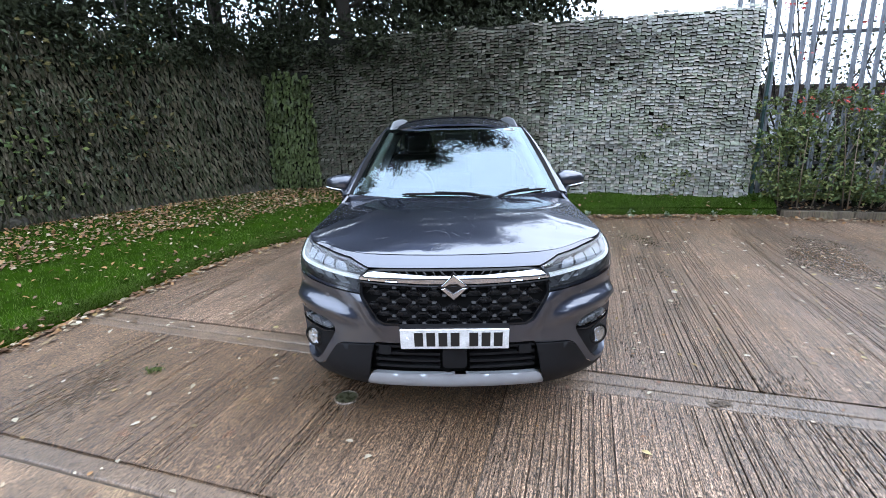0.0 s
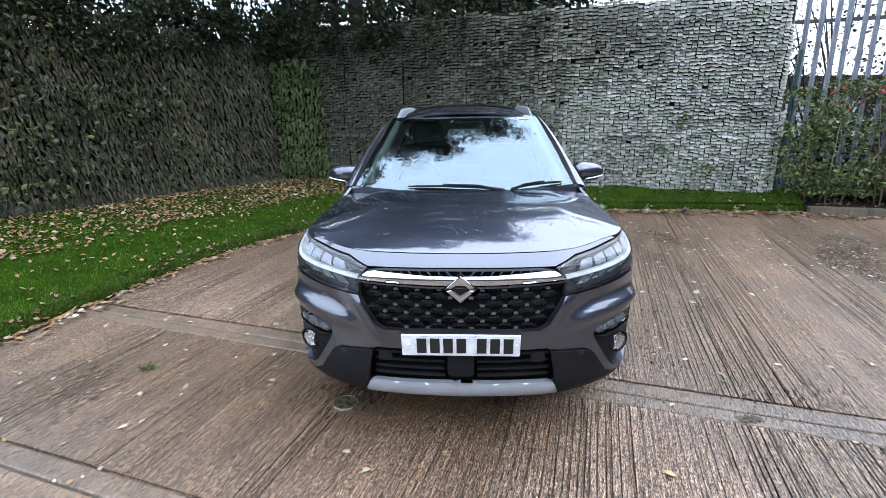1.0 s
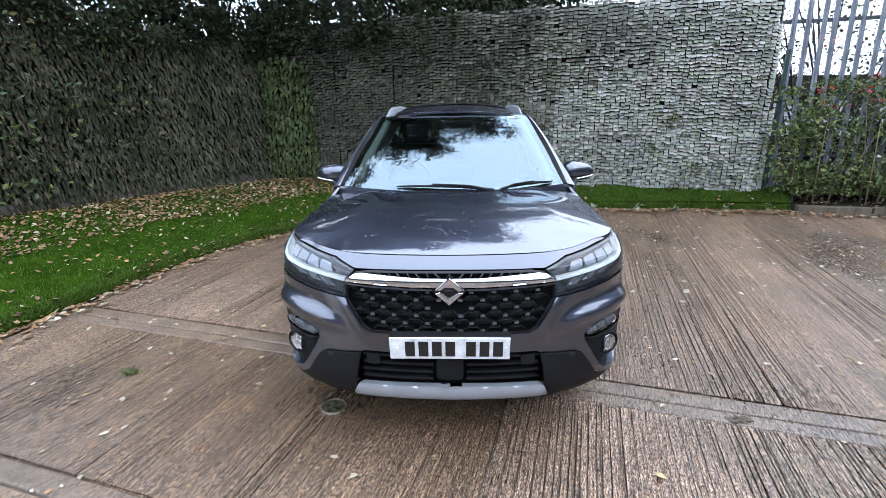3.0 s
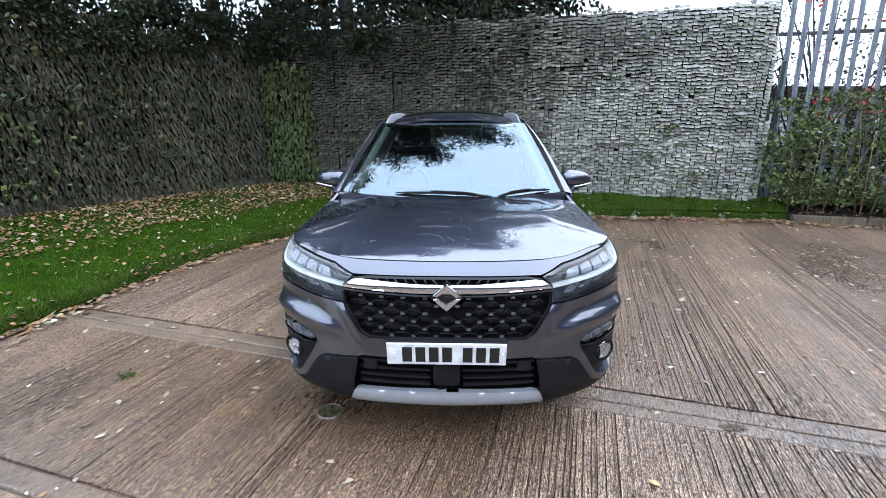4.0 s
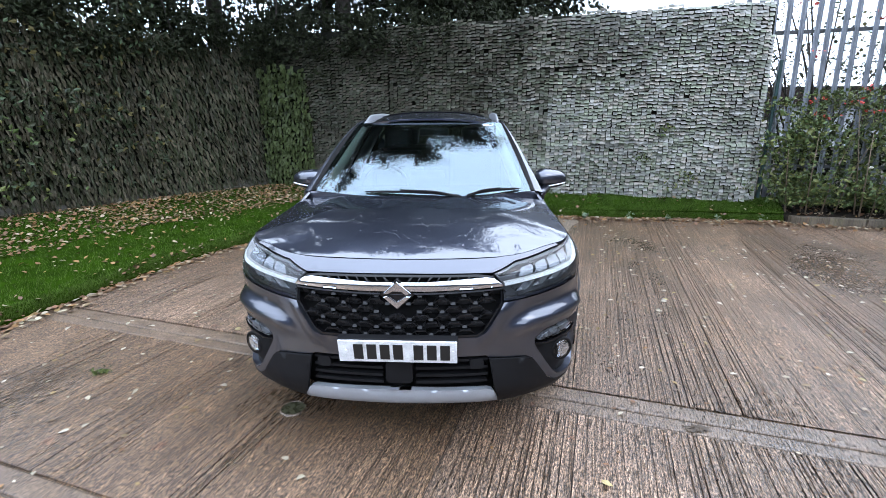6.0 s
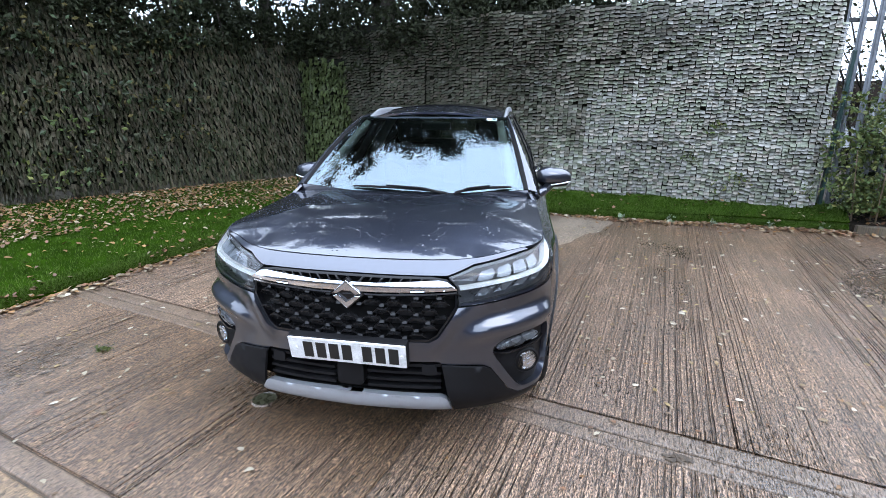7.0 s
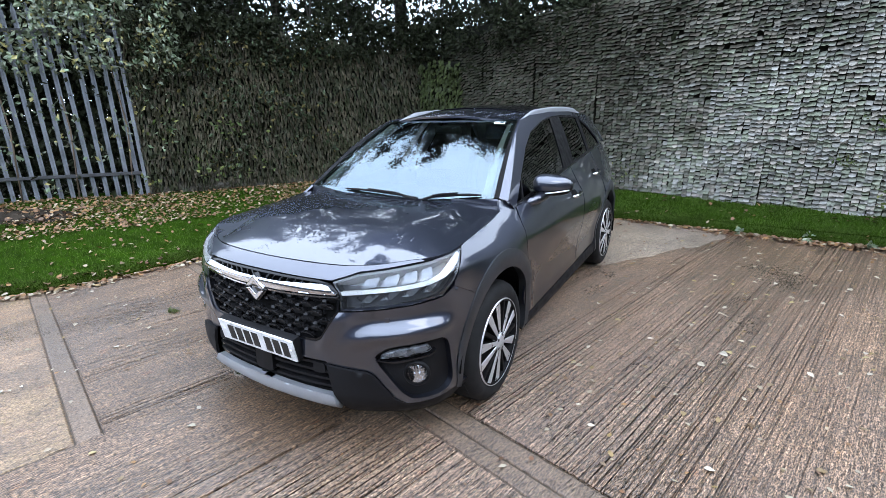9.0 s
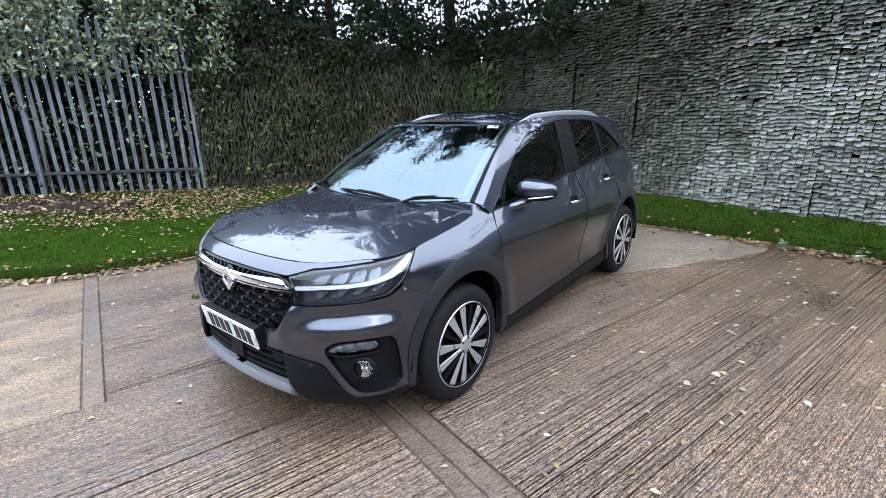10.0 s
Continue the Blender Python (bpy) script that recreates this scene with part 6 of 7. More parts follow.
# painted corners between the bonnet's rear edge and the foot of the windscreen
for flip in (1, -1):
    rows = []
    for f in np.linspace(0, 1, 12):
        x = 0.46 + 0.275 * f
        low = bonnet(x, np.interp(x, [0.35, 0.5, 0.64, 0.735], [1.072, 1.106, 1.145, 1.165]) - 0.006)
        high = windscreen(0.66 + 0.37 * f, -0.005) + [0, -0.004, 0.0015]
        rows.append([low, low * 0.5 + high * 0.5 + [0, -0.003, 0.004], high])
    v = np.array(rows).reshape(-1, 3) * [flip, 1, 1]
    mesh_object("cowl_corner", v, [(i * 3 + k, i * 3 + 3 + k, i * 3 + 4 + k, i * 3 + k + 1)[::flip] for i in range(11) for k in range(2)], PAINT, car, smooth=True)


def wiper(a0, b0, a1, b1):
    p, q = windscreen(a0, b0), windscreen(a1, b1)
    lift = np.array([0, -0.006, 0.012])
    pts = [p + (q - p) * f + lift * (0.7 + 0.8 * math.sin(math.pi * f)) + np.array([0, -0.006 * (1 - (2 * f - 1) ** 2), 0]) for f in np.linspace(0, 1, 9)]
    blade = tube("wiper", pts, [0.004] + [0.008] * 7 + [0.004], PLASTIC, car, 6, "black wiper blade")
    tube("arm", [pts[0] + [0.0, -0.02, -0.01], pts[2] + [0, -0.012, 0.012], pts[5] + [0, -0.01, 0.014]], [0.010, 0.007, 0.005], PLASTIC, blade, 6)


wiper(0.36, -0.012, -0.5, 0.014)
wiper(0.42, -0.01, 0.9, 0.022)

# roof, sunroof, rails
roof_half = [(0.0, 1.795), (0.3, 1.81), (0.5, 1.85), (0.548, 1.90), (0.552, 2.2), (0.548, 3.0), (0.538, 3.6), (0.5, 4.05), (0.0, 4.09)]
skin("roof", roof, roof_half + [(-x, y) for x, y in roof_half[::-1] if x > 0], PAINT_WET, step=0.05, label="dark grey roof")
sun_poly = rounded([(-0.43, 2.2), (0.43, 2.2), (0.44, 2.75), (-0.44, 2.75)], 2, 0.06)
skin("sunroof", roof, sun_poly, GLOSS, off=0.006, rim=0.02, step=0.06, label="black glass sunroof panel")
for sgn in (1, -1):
    ys = np.linspace(0, 1, 26)
    pts = []
    for f in ys:
        y = 1.93 + 1.66 * f
        base = roof(0.528 - 0.01 * f, y)
        up = 0.006 + 0.04 * ease(f, 0.0, 0.2) * (1 - ease(f, 0.8, 1.0) * 0.9)
        pts.append((sgn * base[0], y, base[2] + up))
    vs, fs = [], []
    for k, (x, y, z) in enumerate(pts):
        low = float(roof(0.528, y)[2]) - 0.012
        wide = 0.0105 * (0.4 + 0.55 * ease(ys[k], 0, 0.06) * (1 - ease(ys[k], 0.93, 1.0)))
        for dx, h in ((-wide, low), (-wide * 0.95, z - 0.010), (-wide * 0.5, z), (wide * 0.5, z), (wide * 0.95, z - 0.010), (wide, low)):
            vs.append((x + dx, y, h))
    for k in range(25):
        fs += [(k * 6 + i, k * 6 + i + 1, k * 6 + 7 + i, k * 6 + 6 + i)[::-1] for i in range(5)]
    fs += [(0, 1, 2, 3, 4, 5), (155, 154, 153, 152, 151, 150)]
    mesh_object("roof_rail", vs, fs, SATIN, car, "satin silver roof rail", smooth=True)

# rear screen
rows = []
for b in np.linspace(0, 1, 8):
    rows.append([(x * (0.50 + 0.14 * b), 4.08 + 0.13 * b ** 0.8 - 0.05 * x * x, 1.462 - 0.29 * b - 0.05 * (1 - b) * x * x) for x in np.linspace(-1, 1, 15)])
v = np.array(rows).reshape(-1, 3)
mesh_object("rear_screen", v, [(i * 15 + k, i * 15 + 15 + k, i * 15 + 16 + k, i * 15 + k + 1) for i in range(7) for k in range(14)], DARK_GLASS, car, smooth=True)
for sgn in (1, -1):
    rows = []
    for b in np.linspace(0, 1, 8):
        e = np.array([sgn * (0.50 + 0.14 * b), 4.03 + 0.13 * b ** 0.8, 1.412 + 0.05 * b - 0.29 * b])
        z = 1.40 - 0.22 * b
        w = flank(4.06 + 0.08 * b, z) * [sgn, 1, 1]
        rows.append([e, e * 0.5 + w * 0.5 + [sgn * 0.01, 0.02, 0], w])
    v = np.array(rows).reshape(-1, 3)
    mesh_object("rear_pillar", v, [(i * 3 + k, i * 3 + 3 + k, i * 3 + 4 + k, i * 3 + k + 1)[::sgn] for i in range(7) for k in range(2)], PAINT, car, smooth=True)

# dark shell behind the panels, wheel wells, floor
full = [(0.0, 0.2), (END, 0.2), (END, 1.12), (float(s_at(1.3)), 1.0), (float(s_at(1.12)), 1.0), (1.17, 0.92), (0.56, 0.86), (0.0, 0.88)]
well_holes = (arc(HUB_F, 0.42, 215, -35, 40, 0.4), arc(HUB_R, 0.42, 215, -35, 40, 0.4))
skin("inner_shell", band, full, SHELL, mirror=True, holes=well_holes, off=-0.075, rim=0, gap=0, step=0.08, label="dark inner structure")
for hub in (HUB_F, HUB_R):
    for sgn in (1, -1):
        n, vs = 24, []
        for x in (0.865, 0.56):
            vs += [(sgn * x, hub + 0.43 * math.cos(radians(a)), 0.334 + 0.43 * math.sin(radians(a))) for a in np.linspace(-12, 176, n)]
        fs = [(k, k + 1, n + k + 1, n + k) for k in range(n - 1)] + [tuple(range(n, 2 * n))]
        mesh_object("wheel_well", vs, fs, SHELL, car, smooth=False)
part("floor_pan", box_bm((-0.66, 0.5, 0.2), (0.66, 3.95, 0.24), 0.02), SHELL, car)


# ---- wheels ----
def lathe(profile, n, axis_x=True):
    bm = bmesh.new()
    rings = [[bm.verts.new((x, r * math.cos(2 * math.pi * k / n), r * math.sin(2 * math.pi * k / n))) for k in range(n)] for x, r in profile]
    for a, b in zip(rings, rings[1:]):
        for k in range(n):
            bm.faces.new((a[k], a[(k + 1) % n], b[(k + 1) % n], b[k])).smooth = True
    return bm


def wheel(at, flip, turn):
    hold = new("wheel")
    hold.parent = car
    hold.matrix_basis = pose(*at) @ Matrix.Diagonal((flip, 1, 1, 1)) @ pose(0, 0, 0, turn)
    tagged(hold, label="alloy wheel with machined spokes")
    bm = lathe([(-0.2, 0.225), (-0.205, 0.29), (-0.19, 0.322), (-0.16, 0.333), (-0.05, 0.333), (-0.022, 0.325), (-0.004, 0.305), (0.004, 0.28), (0.0, 0.255), (-0.006, 0.243)], 64)
    tyre = part("tyre", bm, RUBBER, hold)
    bm = bmesh.new()
    for k in range(72):
        for x, t in ((-0.06, -0.1), (-0.11, 0.12), (-0.16, -0.1)):
            b = bmesh.ops.create_cube(bm, size=1, matrix=pose(0, 0, 0, k * 5 + t * 20) @ pose(x, 0, 0.3328) @ Matrix.Diagonal((0.028, 0.014, 0.0012, 1)))
    tagged(part("tread", bm, RUBBER, tyre), kind="stuff")
    bm = lathe([(-0.006, 0.244), (0.002, 0.240), (0.002, 0.232), (-0.012, 0.226), (-0.05, 0.215), (-0.19, 0.205)], 64)
    rim = part("rim", bm, TRIM_BLACK, hold, "two-tone alloy rim")
    part("rim_lip", lathe([(-0.006, 0.2435), (0.003, 0.241), (0.003, 0.2375), (-0.008, 0.236)], 64), ALLOY, rim)
    bm = lathe([(-0.10, 0.215), (-0.085, 0.12), (-0.08, 0.02)], 40)
    part("dish", bm, SHELL, rim)
    bm = lathe([(-0.075, 0.155), (-0.068, 0.15), (-0.068, 0.06)], 40)
    part("brake_disc", bm, DARK_STEEL, hold)

    def blade(half0, half1, r0, r1, depth, mat, ang, skew, name):
        m = bmesh.new()
        ring = [(-half0, r0), (half0, r0), (half1 + skew, r1 * 0.93), (half1 * 0.9 + skew, r1), (-half1 * 0.9 + skew, r1), (-half1 + skew, r1 * 0.93)]
        xs = [0.004, 0.004, -0.004, -0.006, -0.006, -0.004]
        top = [m.verts.new((x + 0.002, y, z)) for (y, z), x in zip(ring, xs)]
        low = [m.verts.new((x - depth, y * 1.1, z)) for (y, z), x in zip(ring, xs)]
        m.faces.new(top)
        for k in range(6):
            m.faces.new((low[k], low[(k + 1) % 6], top[(k + 1) % 6], top[k])).material_index = 1
        bmesh.ops.recalc_face_normals(m, faces=m.faces[:])
        bmesh.ops.bevel(m, geom=[e for e in m.edges if all(v.co.x > -0.02 for v in e.verts)], offset=0.003, segments=1, affect='EDGES')
        m.transform(pose(0, 0, 0, ang))
        part(name, m, mat, rim).data.materials.append(TRIM_BLACK)

    for k in range(5):
        a = k * 72
        blade(0.009, 0.0255, 0.04, 0.232, 0.035, ALLOY, a - 15, -0.004, "spoke")
        blade(0.009, 0.0255, 0.04, 0.232, 0.035, ALLOY, a + 15, 0.004, "spoke")
        blade(0.008, 0.012, 0.05, 0.228, 0.045, TRIM_BLACK, a + 36, 0.0, "dark_spoke")
    bm = lathe([(-0.03, 0.055), (0.006, 0.052), (0.010, 0.034), (0.010, 0.001)], 28)
    part("hub_cap", bm, ALLOY, rim)
    for k in range(5):
        bm = bmesh.new()
        bmesh.ops.create_cone(bm, cap_ends=True, segments=8, radius1=0.009, radius2=0.008, depth=0.014, matrix=pose(0, 0, 0, k * 72 + 36) @ pose(0.004, 0, 0.042, 0, 90, 0))
        part("wheel_nut", bm, DARK_STEEL, rim)


wheel((0.872, HUB_F, 0.334), 1, 18)
wheel((-0.872, HUB_F, 0.334), -1, 40)
wheel((0.872, HUB_R, 0.334), 1, 55)
wheel((-0.872, HUB_R, 0.334), -1, 5)


# ---- mirrors, handles, small parts ----
def mirror(sgn):
    def shell(lo, hi, name, mat, grow, parent):
        bm = bmesh.new()
        bmesh.ops.create_uvsphere(bm, u_segments=28, v_segments=18, radius=1)
        for v in bm.verts:
            x, y, z = v.co
            x = math.copysign(abs(x) ** 0.72, x)
            z = math.copysign(abs(z) ** 0.75, z)
            taper = 1 - 0.28 * (x + 1) / 2
            v.co = (0.897 + 0.118 * x * grow, 1.60 + (0.075 * y * grow) * (1.05 - 0.2 * x) + 0.055 * (x + 1) / 2, 1.088 + 0.078 * z * grow * taper - 0.012 * (x + 1) / 2)
        bmesh.ops.bisect_plane(bm, geom=bm.verts[:] + bm.edges[:] + bm.faces[:], plane_co=(0, 0, lo), plane_no=(0, 0.12, -1), clear_outer=True)
        bmesh.ops.bisect_plane(bm, geom=bm.verts[:] + bm.edges[:] + bm.faces[:], plane_co=(0, 0, hi), plane_no=(0, -0.12, 1), clear_outer=True)
        for f in bm.faces:
            f.smooth = True
        for v in bm.verts:
            v.co.x *= sgn
        if sgn < 0:
            bmesh.ops.reverse_faces(bm, faces=bm.faces[:])
        return part(name, bm, mat, parent)
    body = shell(0.5, 2.0, "door_mirror", PLASTIC, 0.98, car)
    tagged(body, label="door mirror with grey cap and indicator")
    shell(0.873, 2.0, "cap", PAINT, 1.01, body)
    pts = [(sgn * x, 1.60 + 0.055 * (x - 0.78) / 0.236 - 0.078 * math.sqrt(max(0.02, 1 - ((x - 0.897) / 0.122) ** 2)), 1.040 + 0.02 * (x - 0.87) / 0.15) for x in np.linspace(0.87, 1.005, 10)]
    tube("indicator", pts, [0.003] + [0.005] * 8 + [0.003], LENS_WHITE, body, 6, "white indicator strip")
    tube("foot", [(sgn * 0.775, 1.44, 0.985), (sgn * 0.82, 1.50, 0.998), (sgn * 0.86, 1.575, 1.03)], [0.03, 0.028, 0.035], PAINT, body, 10)
    bm = box_bm((0.74, 1.29, 1.005), (0.79, 1.46, 1.02), 0.006)
    if sgn < 0:
        for v in bm.verts:
            v.co.x *= -1
        bmesh.ops.reverse_faces(bm, faces=bm.faces[:])
    part("base", bm, GLOSS, body)


mirror(1), mirror(-1)


def handle(y, z, sgn, parent):
    pts = []
    for f in np.linspace(-1, 1, 9):
        p = band(s_at(y + 0.1 * f), z + 0.008 * f)
        pts.append((sgn * (p[0] + 0.012 + 0.026 * (1 - f ** 4)), p[1], z + 0.008 * f))
    h = tube("handle", pts, [0.008] + [0.014] * 7 + [0.008], CHROME, parent, 8, "chrome door handle")
    poly = rounded([S(y - 0.07, z - 0.035), S(y + 0.06, z - 0.03), S(y + 0.06, z + 0.03), S(y - 0.07, z + 0.03)], 2, 0.2)
    skin("cup", band, [(sgn * s, q) for s, q in poly], SHELL, h, off=0.001, rim=0.004, step=0.03)


for sgn, k in ((1, 0), (-1, 1)):
    handle(2.30, 0.915, sgn, door_f[k])
    handle(3.06, 0.985, sgn, door_r[k])

# ---- cabin ----
part("dashboard", box_bm((-0.66, 1.30, 0.86), (0.66, 1.72, 1.02), 0.06), TRIM_DARK, car)
part("screen", box_bm((-0.13, 1.60, 1.0), (0.13, 1.63, 1.15), 0.01), GLOSS, car)
bm = bmesh.new()
vs = [[bm.verts.new(Vector((-0.36, 1.86, 0.98)) + pose(0, 0, 0, 65).to_3x3() @ Vector(((0.18 + 0.014 * math.cos(b)) * math.cos(a), (0.18 + 0.014 * math.cos(b)) * math.sin(a), 0.014 * math.sin(b))))
       for b in np.linspace(0, 2 * math.pi, 8, endpoint=False)] for a in np.linspace(0, 2 * math.pi, 32, endpoint=False)]
for i in range(32):
    for k in range(8):
        bm.faces.new((vs[i][k], vs[(i + 1) % 32][k], vs[(i + 1) % 32][(k + 1) % 8], vs[i][(k + 1) % 8])).smooth = True
part("steering_wheel", bm, TRIM_DARK, car)


def seat(x, y, w):
    s = part("seat", box_bm((x - w, y, 0.5), (x + w, y + 0.5, 0.66), 0.05), SEAT, car)
    bm = box_bm((x - w, -0.07, 0.0), (x + w, 0.07, 0.62), 0.05)
    bm.transform(pose(0, y + 0.5, 0.62, -14))
    part("backrest", bm, SEAT, s)
    return s


for x in (-0.36, 0.36):
    s = seat(x, 1.98, 0.24)
    bm = box_bm((x - 0.13, -0.05, 0.0), (x + 0.13, 0.05, 0.19), 0.04)
    bm.transform(pose(0, 2.65, 1.24, -8))
    part("headrest", bm, SEAT, s)
s = seat(0, 2.95, 0.6)
for x in (-0.4, 0.4):
    bm = box_bm((x - 0.13, -0.05, 0.0), (x + 0.13, 0.05, 0.17), 0.04)
    bm.transform(pose(0, 3.62, 1.22, -8))
    part("headrest", bm, SEAT, s)
skin("headliner", roof, [(-0.5, 1.9), (0.5, 1.9), (0.5, 3.95), (-0.5, 3.95)], TRIM_LIGHT, off=-0.045, rim=0, step=0.15)
for sgn in (1, -1):
    pts = [windscreen(0.93, b) * [sgn, 1, 1] + [-sgn * 0.01, 0.04, -0.03] for b in np.linspace(0.05, 0.88, 8)]
    tube("pillar_trim", pts, [0.04, 0.038, 0.036, 0.034, 0.032, 0.03, 0.03, 0.03], TRIM_LIGHT, car, 8, "pale grey inner pillar trim")
    pts = [flank(2.42 + 0.16 * f, 1.02 + 0.45 * f) * [sgn, 1, 1] + [-sgn * 0.06, 0, 0] for f in np.linspace(0, 1, 6)]
    tube("pillar_trim", pts, [0.05, 0.048, 0.045, 0.042, 0.04, 0.04], TRIM_LIGHT, car, 8, "pale grey inner pillar trim")
mid = windscreen(0.07, 0.80) + [0, 0.08, -0.03]
bm = box_bm((-0.11, -0.015, -0.03), (0.11, 0.015, 0.03), 0.014)
bm.transform(pose(*mid, 10))
part("rear_view_mirror", bm, TRIM_DARK, car)
skin("sticker", windscreen, [(0.74, 0.84), (0.87, 0.848), (0.866, 0.885), (0.737, 0.878)], STICKER, car, off=0.003, rim=0, gap=0, step=0.04, scale=WS_SCALE, label="pale windscreen sticker")
skin("sticker_mark", windscreen, [(0.81, 0.852), (0.86, 0.855), (0.858, 0.878), (0.808, 0.874)], TEAL, car, off=0.005, rim=0, gap=0, step=0.04, scale=WS_SCALE)


# ---- fallen leaves ----
def leaf_shape(seed):
    """One curled fallen leaf, 1 long, lying flat."""
    r = random.Random(seed)
    n, verts, faces = 6, [], []
    wide, curl, bend = r.uniform(0.24, 0.38), r.uniform(0.05, 0.22), r.uniform(-0.12, 0.12)
    for k in range(n + 1):
        f = k / n
        w = wide * math.sin(math.pi * (0.06 + 0.94 * f) ** 0.8) * (1 + 0.12 * (k % 2))
        mid = bend * math.sin(math.pi * f)
        verts += [(f - 0.5, mid - w, curl * w * 2 + 0.1 * f * curl), (f - 0.5, mid, 0.06 * math.sin(math.pi * f)), (f - 0.5, mid + w, curl * w * 1.6)]
    for k in range(n):
        for c in range(2):
            a = k * 3 + c
            faces.append((a, a + 1, a + 4, a + 3))
    return np.array(verts), np.array(faces)


SHAPES = [leaf_shape(k) for k in range(6)]


def litter(name, pts, size, mat, label, tilt=14):
    """Many fallen leaves in one mesh."""
    vs, fs, base = [], [], 0
    for k, p in enumerate(pts):
        v, f = SHAPES[k % 6]
        m = np.array(pose(0, 0, 0, random.gauss(0, tilt), random.gauss(0, tilt), random.uniform(0, 360)).to_3x3())
        vs.append(v @ m.T * size * random.uniform(0.55, 1.35) + p + [0, 0, 0.006])
        fs.append(f + base)
        base += len(v)
    ob = array_mesh(name, np.vstack(vs), np.vstack(fs), mat, None, label, "stuff", smooth=True)
    return tagged(ob, category="fallen leaves")


def foot_of_turf(count, spread, lo=0, hi=149):
    """Places just outside the turf's edge."""
    c = rng.uniform(lo, hi - 0.01, count)
    i = c.astype(int)
    f = (c - i)[:, None]
    p = EDGE[i] * (1 - f) + EDGE[np.minimum(i + 1, 149)] * f
    d = EDGE[i] - FOOT[i]
    d /= np.linalg.norm(d, axis=1, keepdims=True)
    return np.c_[p + d * np.abs(rng.normal(size=count))[:, None] * spread, np.abs(rng.normal(size=count)) * 0.012]


litter("leaf_drift", np.vstack([foot_of_turf(2600, 0.07), foot_of_turf(1500, 0.13, 118, 149), foot_of_turf(260, 0.4, 90, 149)]), 0.047, LEAF_DRY,
       "drift of brown and pale fallen leaves along the turf")
litter("leaf_drift", np.vstack([foot_of_turf(560, 0.08), foot_of_turf(240, 0.16)]), 0.052, LEAF_LIGHT, "pale fallen leaves along the turf")
turf_leaves = on_lawn(44000)
thick = np.array([noise.noise((q[0] * 0.8, q[1] * 0.8, 9)) for q in turf_leaves])
near_wall = (turf_leaves[:, 2] > 0.212)
keep = (rng.uniform(size=len(turf_leaves)) < np.where(near_wall, 1.0, 0.075) * np.clip(0.75 + thick, 0, 1)) & (turf_leaves[:, 1] - turf_leaves[:, 0] * 0.3 < 12)
left_side = turf_leaves[:, 0] < -0.8
litter("turf_leaves", turf_leaves[keep & left_side] + [0, 0, 0.014], 0.044, LEAF_DRY, "brown and pale leaves strewn over the turf", 22)
litter("turf_leaves", on_lawn(240) + [0, 0, 0.014], 0.05, LEAF_DRY, "scattered leaves on the turf", 20)
bed_pts = np.c_[rng.uniform(5.0, 10.5, 700), np.zeros(700), np.zeros(700)]
depth = rng.uniform(0.03, 0.9, 700)
bed_pts[:, 1] = 7.12 - 0.245 * (bed_pts[:, 0] - 4.97) + depth
bed_pts[:, 2] = 0.1 + 0.08 * depth
litter("bed_leaves", bed_pts, 0.055, LEAF_DRY, "dead leaves on the planting bed", 24)
kx = rng.uniform(5.0, 10.5, 900)
litter("kerb_leaves", np.c_[kx, 7.0 - 0.245 * (kx - 4.97) - np.abs(rng.normal(size=900)) * 0.13, np.abs(rng.normal(size=900)) * 0.01], 0.052, LEAF_DRY,
       "dead leaves heaped along the kerb", 16)

# soil and dead leaves heaped at the foot of the overgrown fence
n, rows = 34, []
for f in np.linspace(0, 1, 9):
    rows.append([(-7.9 + 2.3 * u + 0.25 * (f - 0.5), 2.15 + 1.5 * u + (f - 0.5) * 1.0, 0.2 + 0.2 * math.sin(math.pi * f) * math.sin(math.pi * u) ** 0.6 * (1 + 0.7 * noise.noise((u * 7, f * 5, 2)))) for u in np.linspace(0, 1, n)])
q = np.array([(i * n + k, i * n + k + 1, i * n + n + k + 1, i * n + n + k) for i in range(8) for k in range(n - 1)])
heap = np.array(rows)
tagged(array_mesh("soil_mound", heap.reshape(-1, 3), q, EARTH, smooth=True), "low mound of dark soil and dead leaves by the fence", "soil mound")
spots = heap.reshape(-1, 3)[rng.integers(0, 9 * n, 900)] + rng.normal(size=(900, 3)) * [0.12, 0.12, 0.012] + [0, 0, 0.03]
litter("heap_leaves", spots, 0.06, LEAF_DRY, "dead brown leaves lying on the soil heap", 24)

# single leaves on the concrete
LEAF_MESHES = []
for v, f in SHAPES:
    me = bpy.data.meshes.new("fallen_leaf")
    me.from_pydata([tuple(p) for p in v], [], [tuple(q) for q in f])
    me.materials.append(LEAF_PALE)
    LEAF_MESHES.append(me)


def fallen_leaf(x, y, size):
    ob = new("fallen_leaf", LEAF_MESHES[random.randrange(6)])
    ob.matrix_basis = pose(x, y, 0.003 + 0.05 * size, random.gauss(0, 7), random.gauss(0, 7), random.uniform(0, 360)) @ Matrix.Scale(size, 4)
    tagged(ob, "pale curled fallen leaf lying on wet concrete", "fallen leaf", "leaves on the concrete")


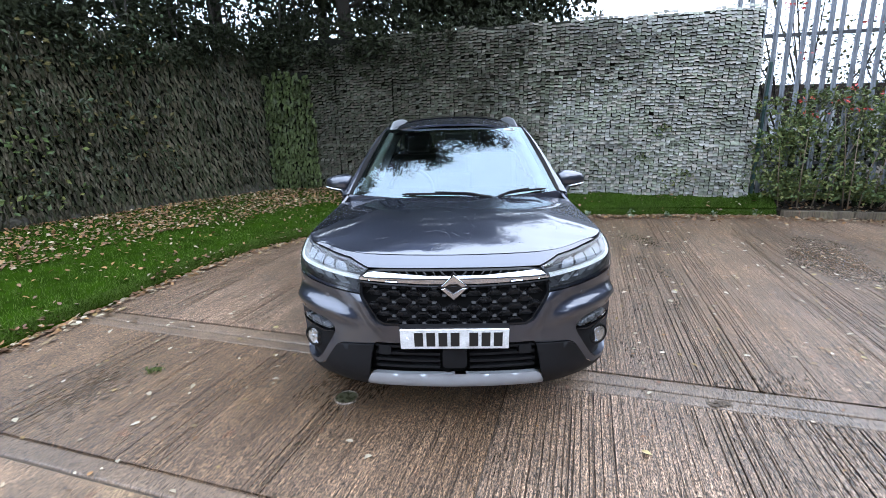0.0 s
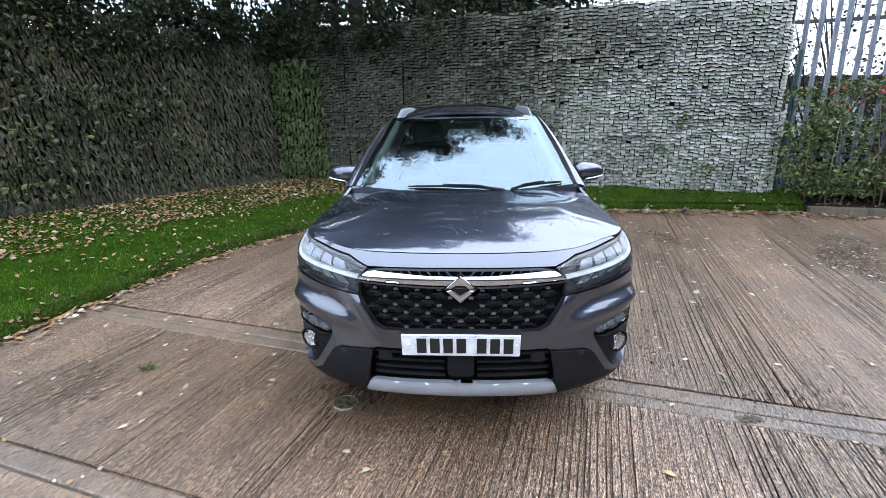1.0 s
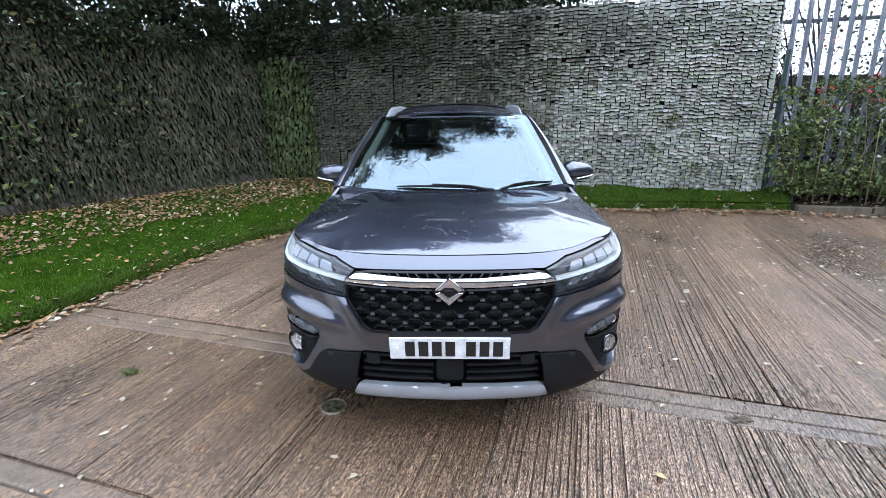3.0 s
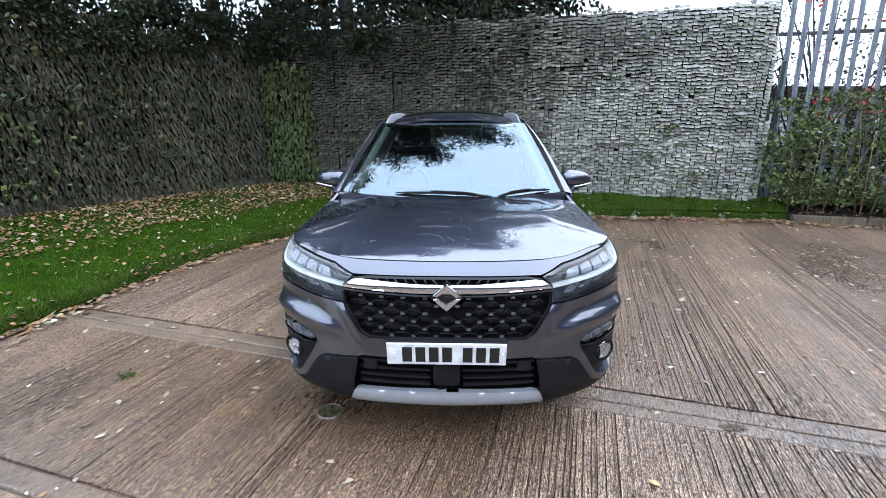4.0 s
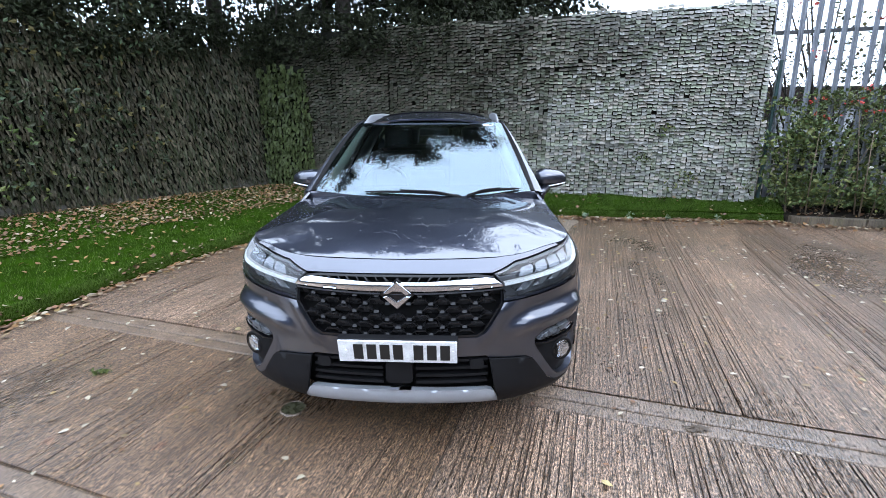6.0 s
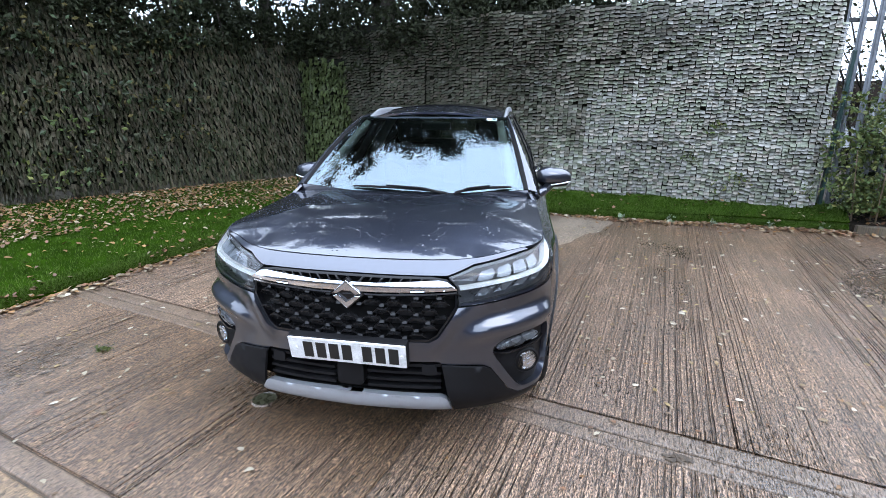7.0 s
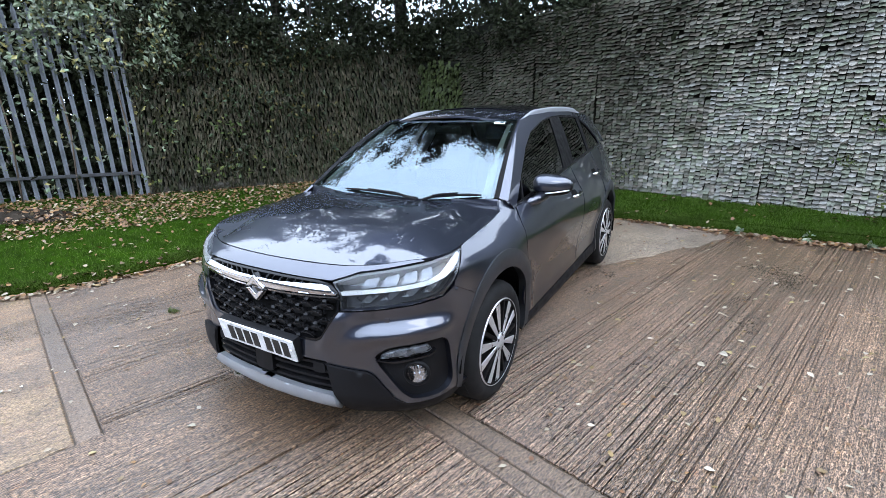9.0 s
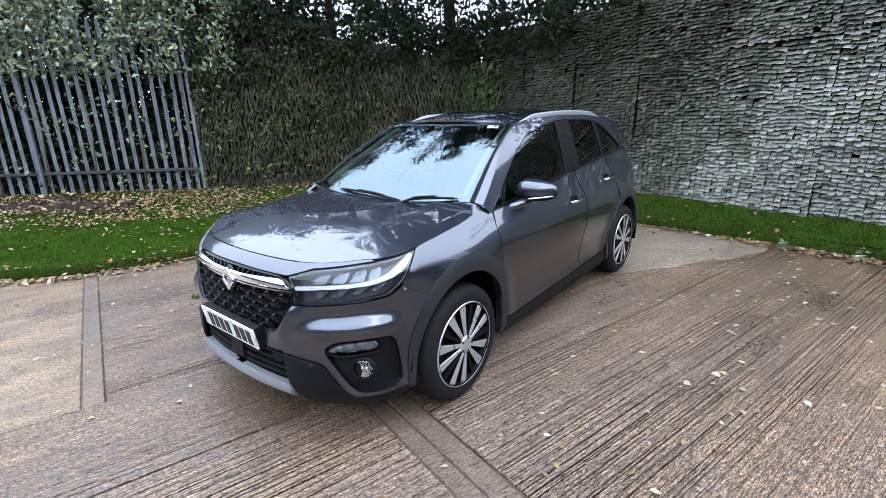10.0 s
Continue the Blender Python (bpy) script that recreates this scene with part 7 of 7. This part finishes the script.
for x, y in ((1.17, 2.42), (1.45, 2.9), (2.69, 4.43), (2.66, 4.29), (3.55, 5.53), (3.14, 4.55), (3.28, 4.16), (3.42, 4.15), (3.74, 4.27), (3.64, 4.03), (2.39, 3.74), (1.9, 3.8),
             (2.07, 3.81), (3.46, 4.73), (4.32, 5.52), (2.4, 3.07), (-2.61, 3.54), (-2.65, 3.3), (-2.0, 3.01), (-2.43, 2.58), (-2.51, 2.67), (-1.78, 2.43), (-1.6, 2.2), (-2.66, 2.77),
             (-2.26, 3.45), (-1.77, 3.16), (-1.12, 2.75), (-1.07, 2.59), (-0.48, 2.01), (1.99, 4.69), (2.31, 4.88), (1.15, 4.06), (1.43, 4.99), (2.58, 5.26), (2.76, 5.06), (2.12, 4.19)):
    fallen_leaf(x, y, random.uniform(0.035, 0.055))
done = 0
while done < 262:
    x, y = random.uniform(-3.2, 5.5), random.uniform(1.2, 7.2)
    if (-0.95 < x < 1.08 and y > 2.0) or y > 7.2 - 0.1 * abs(x) or x < np.interp(y, EDGE[:, 1][:70], EDGE[:, 0][:70]) + 0.2:
        continue
    if random.random() > 0.2 + 0.8 * (y > 3.6) * (x > 1):
        continue
    fallen_leaf(x, y, random.uniform(0.03, 0.055))
    done += 1

bits = np.c_[rng.uniform(-3.4, 7.5, 2600), rng.uniform(0.8, 7.2, 2600), np.zeros(2600)]
clear = (bits[:, 0] > np.interp(bits[:, 1], EDGE[:, 1][:70], EDGE[:, 0][:70]) + 0.1) & (bits[:, 1] < 7.1 - 0.1 * np.abs(bits[:, 0]) - 0.2 * np.clip(bits[:, 0] - 4.9, 0, 9))
clear &= rng.uniform(size=2600) < np.clip(0.2 + 0.2 * (bits[:, 1] - 2) + 0.1 * bits[:, 0], 0.1, 1)
litter("leaf_bits", bits[clear], 0.026, LEAF_DRY, "small bits of dead leaves on the wet concrete", 8)

light = np.c_[rng.uniform(0.9, 7.0, 720), rng.uniform(2.6, 7.0, 720), np.zeros(720)]
light = light[(light[:, 1] < 6.9 - 0.1 * light[:, 0] - 0.2 * np.clip(light[:, 0] - 4.9, 0, 9)) & ((light[:, 0] > 1.15) | (light[:, 1] > 6.6))]
more = np.c_[rng.uniform(-3.1, -0.9, 170), rng.uniform(1.2, 5.0, 170), np.zeros(170)]
more = more[more[:, 0] > np.interp(more[:, 1], EDGE[:, 1][:70], EDGE[:, 0][:70]) + 0.1]
light = np.vstack([light, more])
litter("leaf_bits", light, 0.033, LEAF_LIGHT, "small pale fallen leaves on the wet concrete", 9)

# a weed in the joint, a chipped hollow in the slab
weed = empty("weed", pose(-1.91, 2.7, 0), "small flattened green weed growing on the concrete", "weed")
leaves("foliage", rng.normal(size=(60, 3)) * [0.035, 0.02, 0.006] + [0, 0, 0.012], 0.025, ROSE, weed, droop=0.0)
for k, x in enumerate((1.4, 2.05, 2.6, 3.3, 3.9)):
    tuft = empty("weed", pose(x + 0.7, 7.3 - 0.03 * k, 0), "small green weed at the foot of the turf", "weed")
    leaves("foliage", np.abs(rng.normal(size=(26, 3))) * [0.05, 0.04, 0.05] + [0, -0.06, 0.01], 0.05, VINE, tuft, droop=-0.6)
n = 15
rim_pts = [(1.51 + (0.06 + 0.025 * math.sin(k * 2.3)) * math.cos(2 * math.pi * k / n), 2.315 + (0.028 + 0.012 * math.cos(k * 3.1)) * math.sin(2 * math.pi * k / n), 0.004) for k in range(n)]
mid_pts = [(1.51 + (x - 1.51) * 0.55, 2.315 + (y - 2.315) * 0.55, 0.010 + 0.006 * math.sin(k * 4.0)) for k, (x, y, z) in enumerate(rim_pts)]
chip = mesh_object("broken_patch", rim_pts + mid_pts + [(1.51, 2.315, 0.006)],
                   [(k, (k + 1) % n, n + (k + 1) % n, n + k) for k in range(n)] + [(n + k, n + (k + 1) % n, 2 * n) for k in range(n)], CHIP)
MOSS = material("wet_moss", (0.045, 0.044, 0.024), 0.3, scale=30, fine=200, dark=0.6, light=1.4, bump=0.4, depth=0.004)
hollow = mesh_object("hollow", [(-0.58 + g * 0.063 * math.cos(math.pi * k / 12), 2.39 + g * 0.06 * math.sin(math.pi * k / 12), h) for g, h in ((1.0, 0.006), (0.85, 0.004), (0.4, 0.003)) for k in range(24)],
                     [(r * 24 + k, r * 24 + (k + 1) % 24, r * 24 + 24 + (k + 1) % 24, r * 24 + 24 + k) for r in range(2) for k in range(24)] + [tuple(range(48, 72))], MOSS)
ring = [(-0.58 + g * (0.063 + 0.004 * noise.noise((k * 0.9, 3, 1))) * math.cos(math.pi * k / 12), 2.39 + g * (0.06 + 0.004 * noise.noise((k * 0.9, 7, 1))) * math.sin(math.pi * k / 12), h)
        for g, h in ((0.98, 0.004), (1.03, 0.009), (1.1, 0.007), (1.16, 0.001)) for k in range(24)]
mesh_object("rim", ring, [(r * 24 + k, r * 24 + 24 + k, r * 24 + 24 + (k + 1) % 24, r * 24 + (k + 1) % 24) for r in range(3) for k in range(24)], STRIP, hollow, "worn concrete rim")
tagged(hollow, "small round mossy hollow in the worn concrete", "hollow")
tagged(chip, "crumbled dark patch of broken concrete in the joint", "broken concrete")

# sprigs growing through the screen on the back wall
for x, y, z, size in ((3.31, 7.65, 1.31, 0.09), (3.09, 7.7, 0.9, 0.06), (3.5, 7.6, 0.52, 0.12), (3.7, 7.54, 0.62, 0.08), (4.5, 7.34, 0.55, 0.1), (0.55, 8.3, 0.55, 0.12)):
    sprig = empty("ivy_sprig", pose(x, y, z), "small green sprig growing through the leaf screen", "climbing plant", "sprigs on the back wall")
    tube("stem", [(0, 0.05, -size), (0.02, -0.03, 0.0), (-0.02, -0.03, size)], [0.004, 0.003, 0.002], BARK, sprig, 5)
    leaves("foliage", rng.normal(size=(34, 3)) * [size, 0.025, size * 0.8] + [0, -0.04, 0], 0.045, ROSE, sprig)
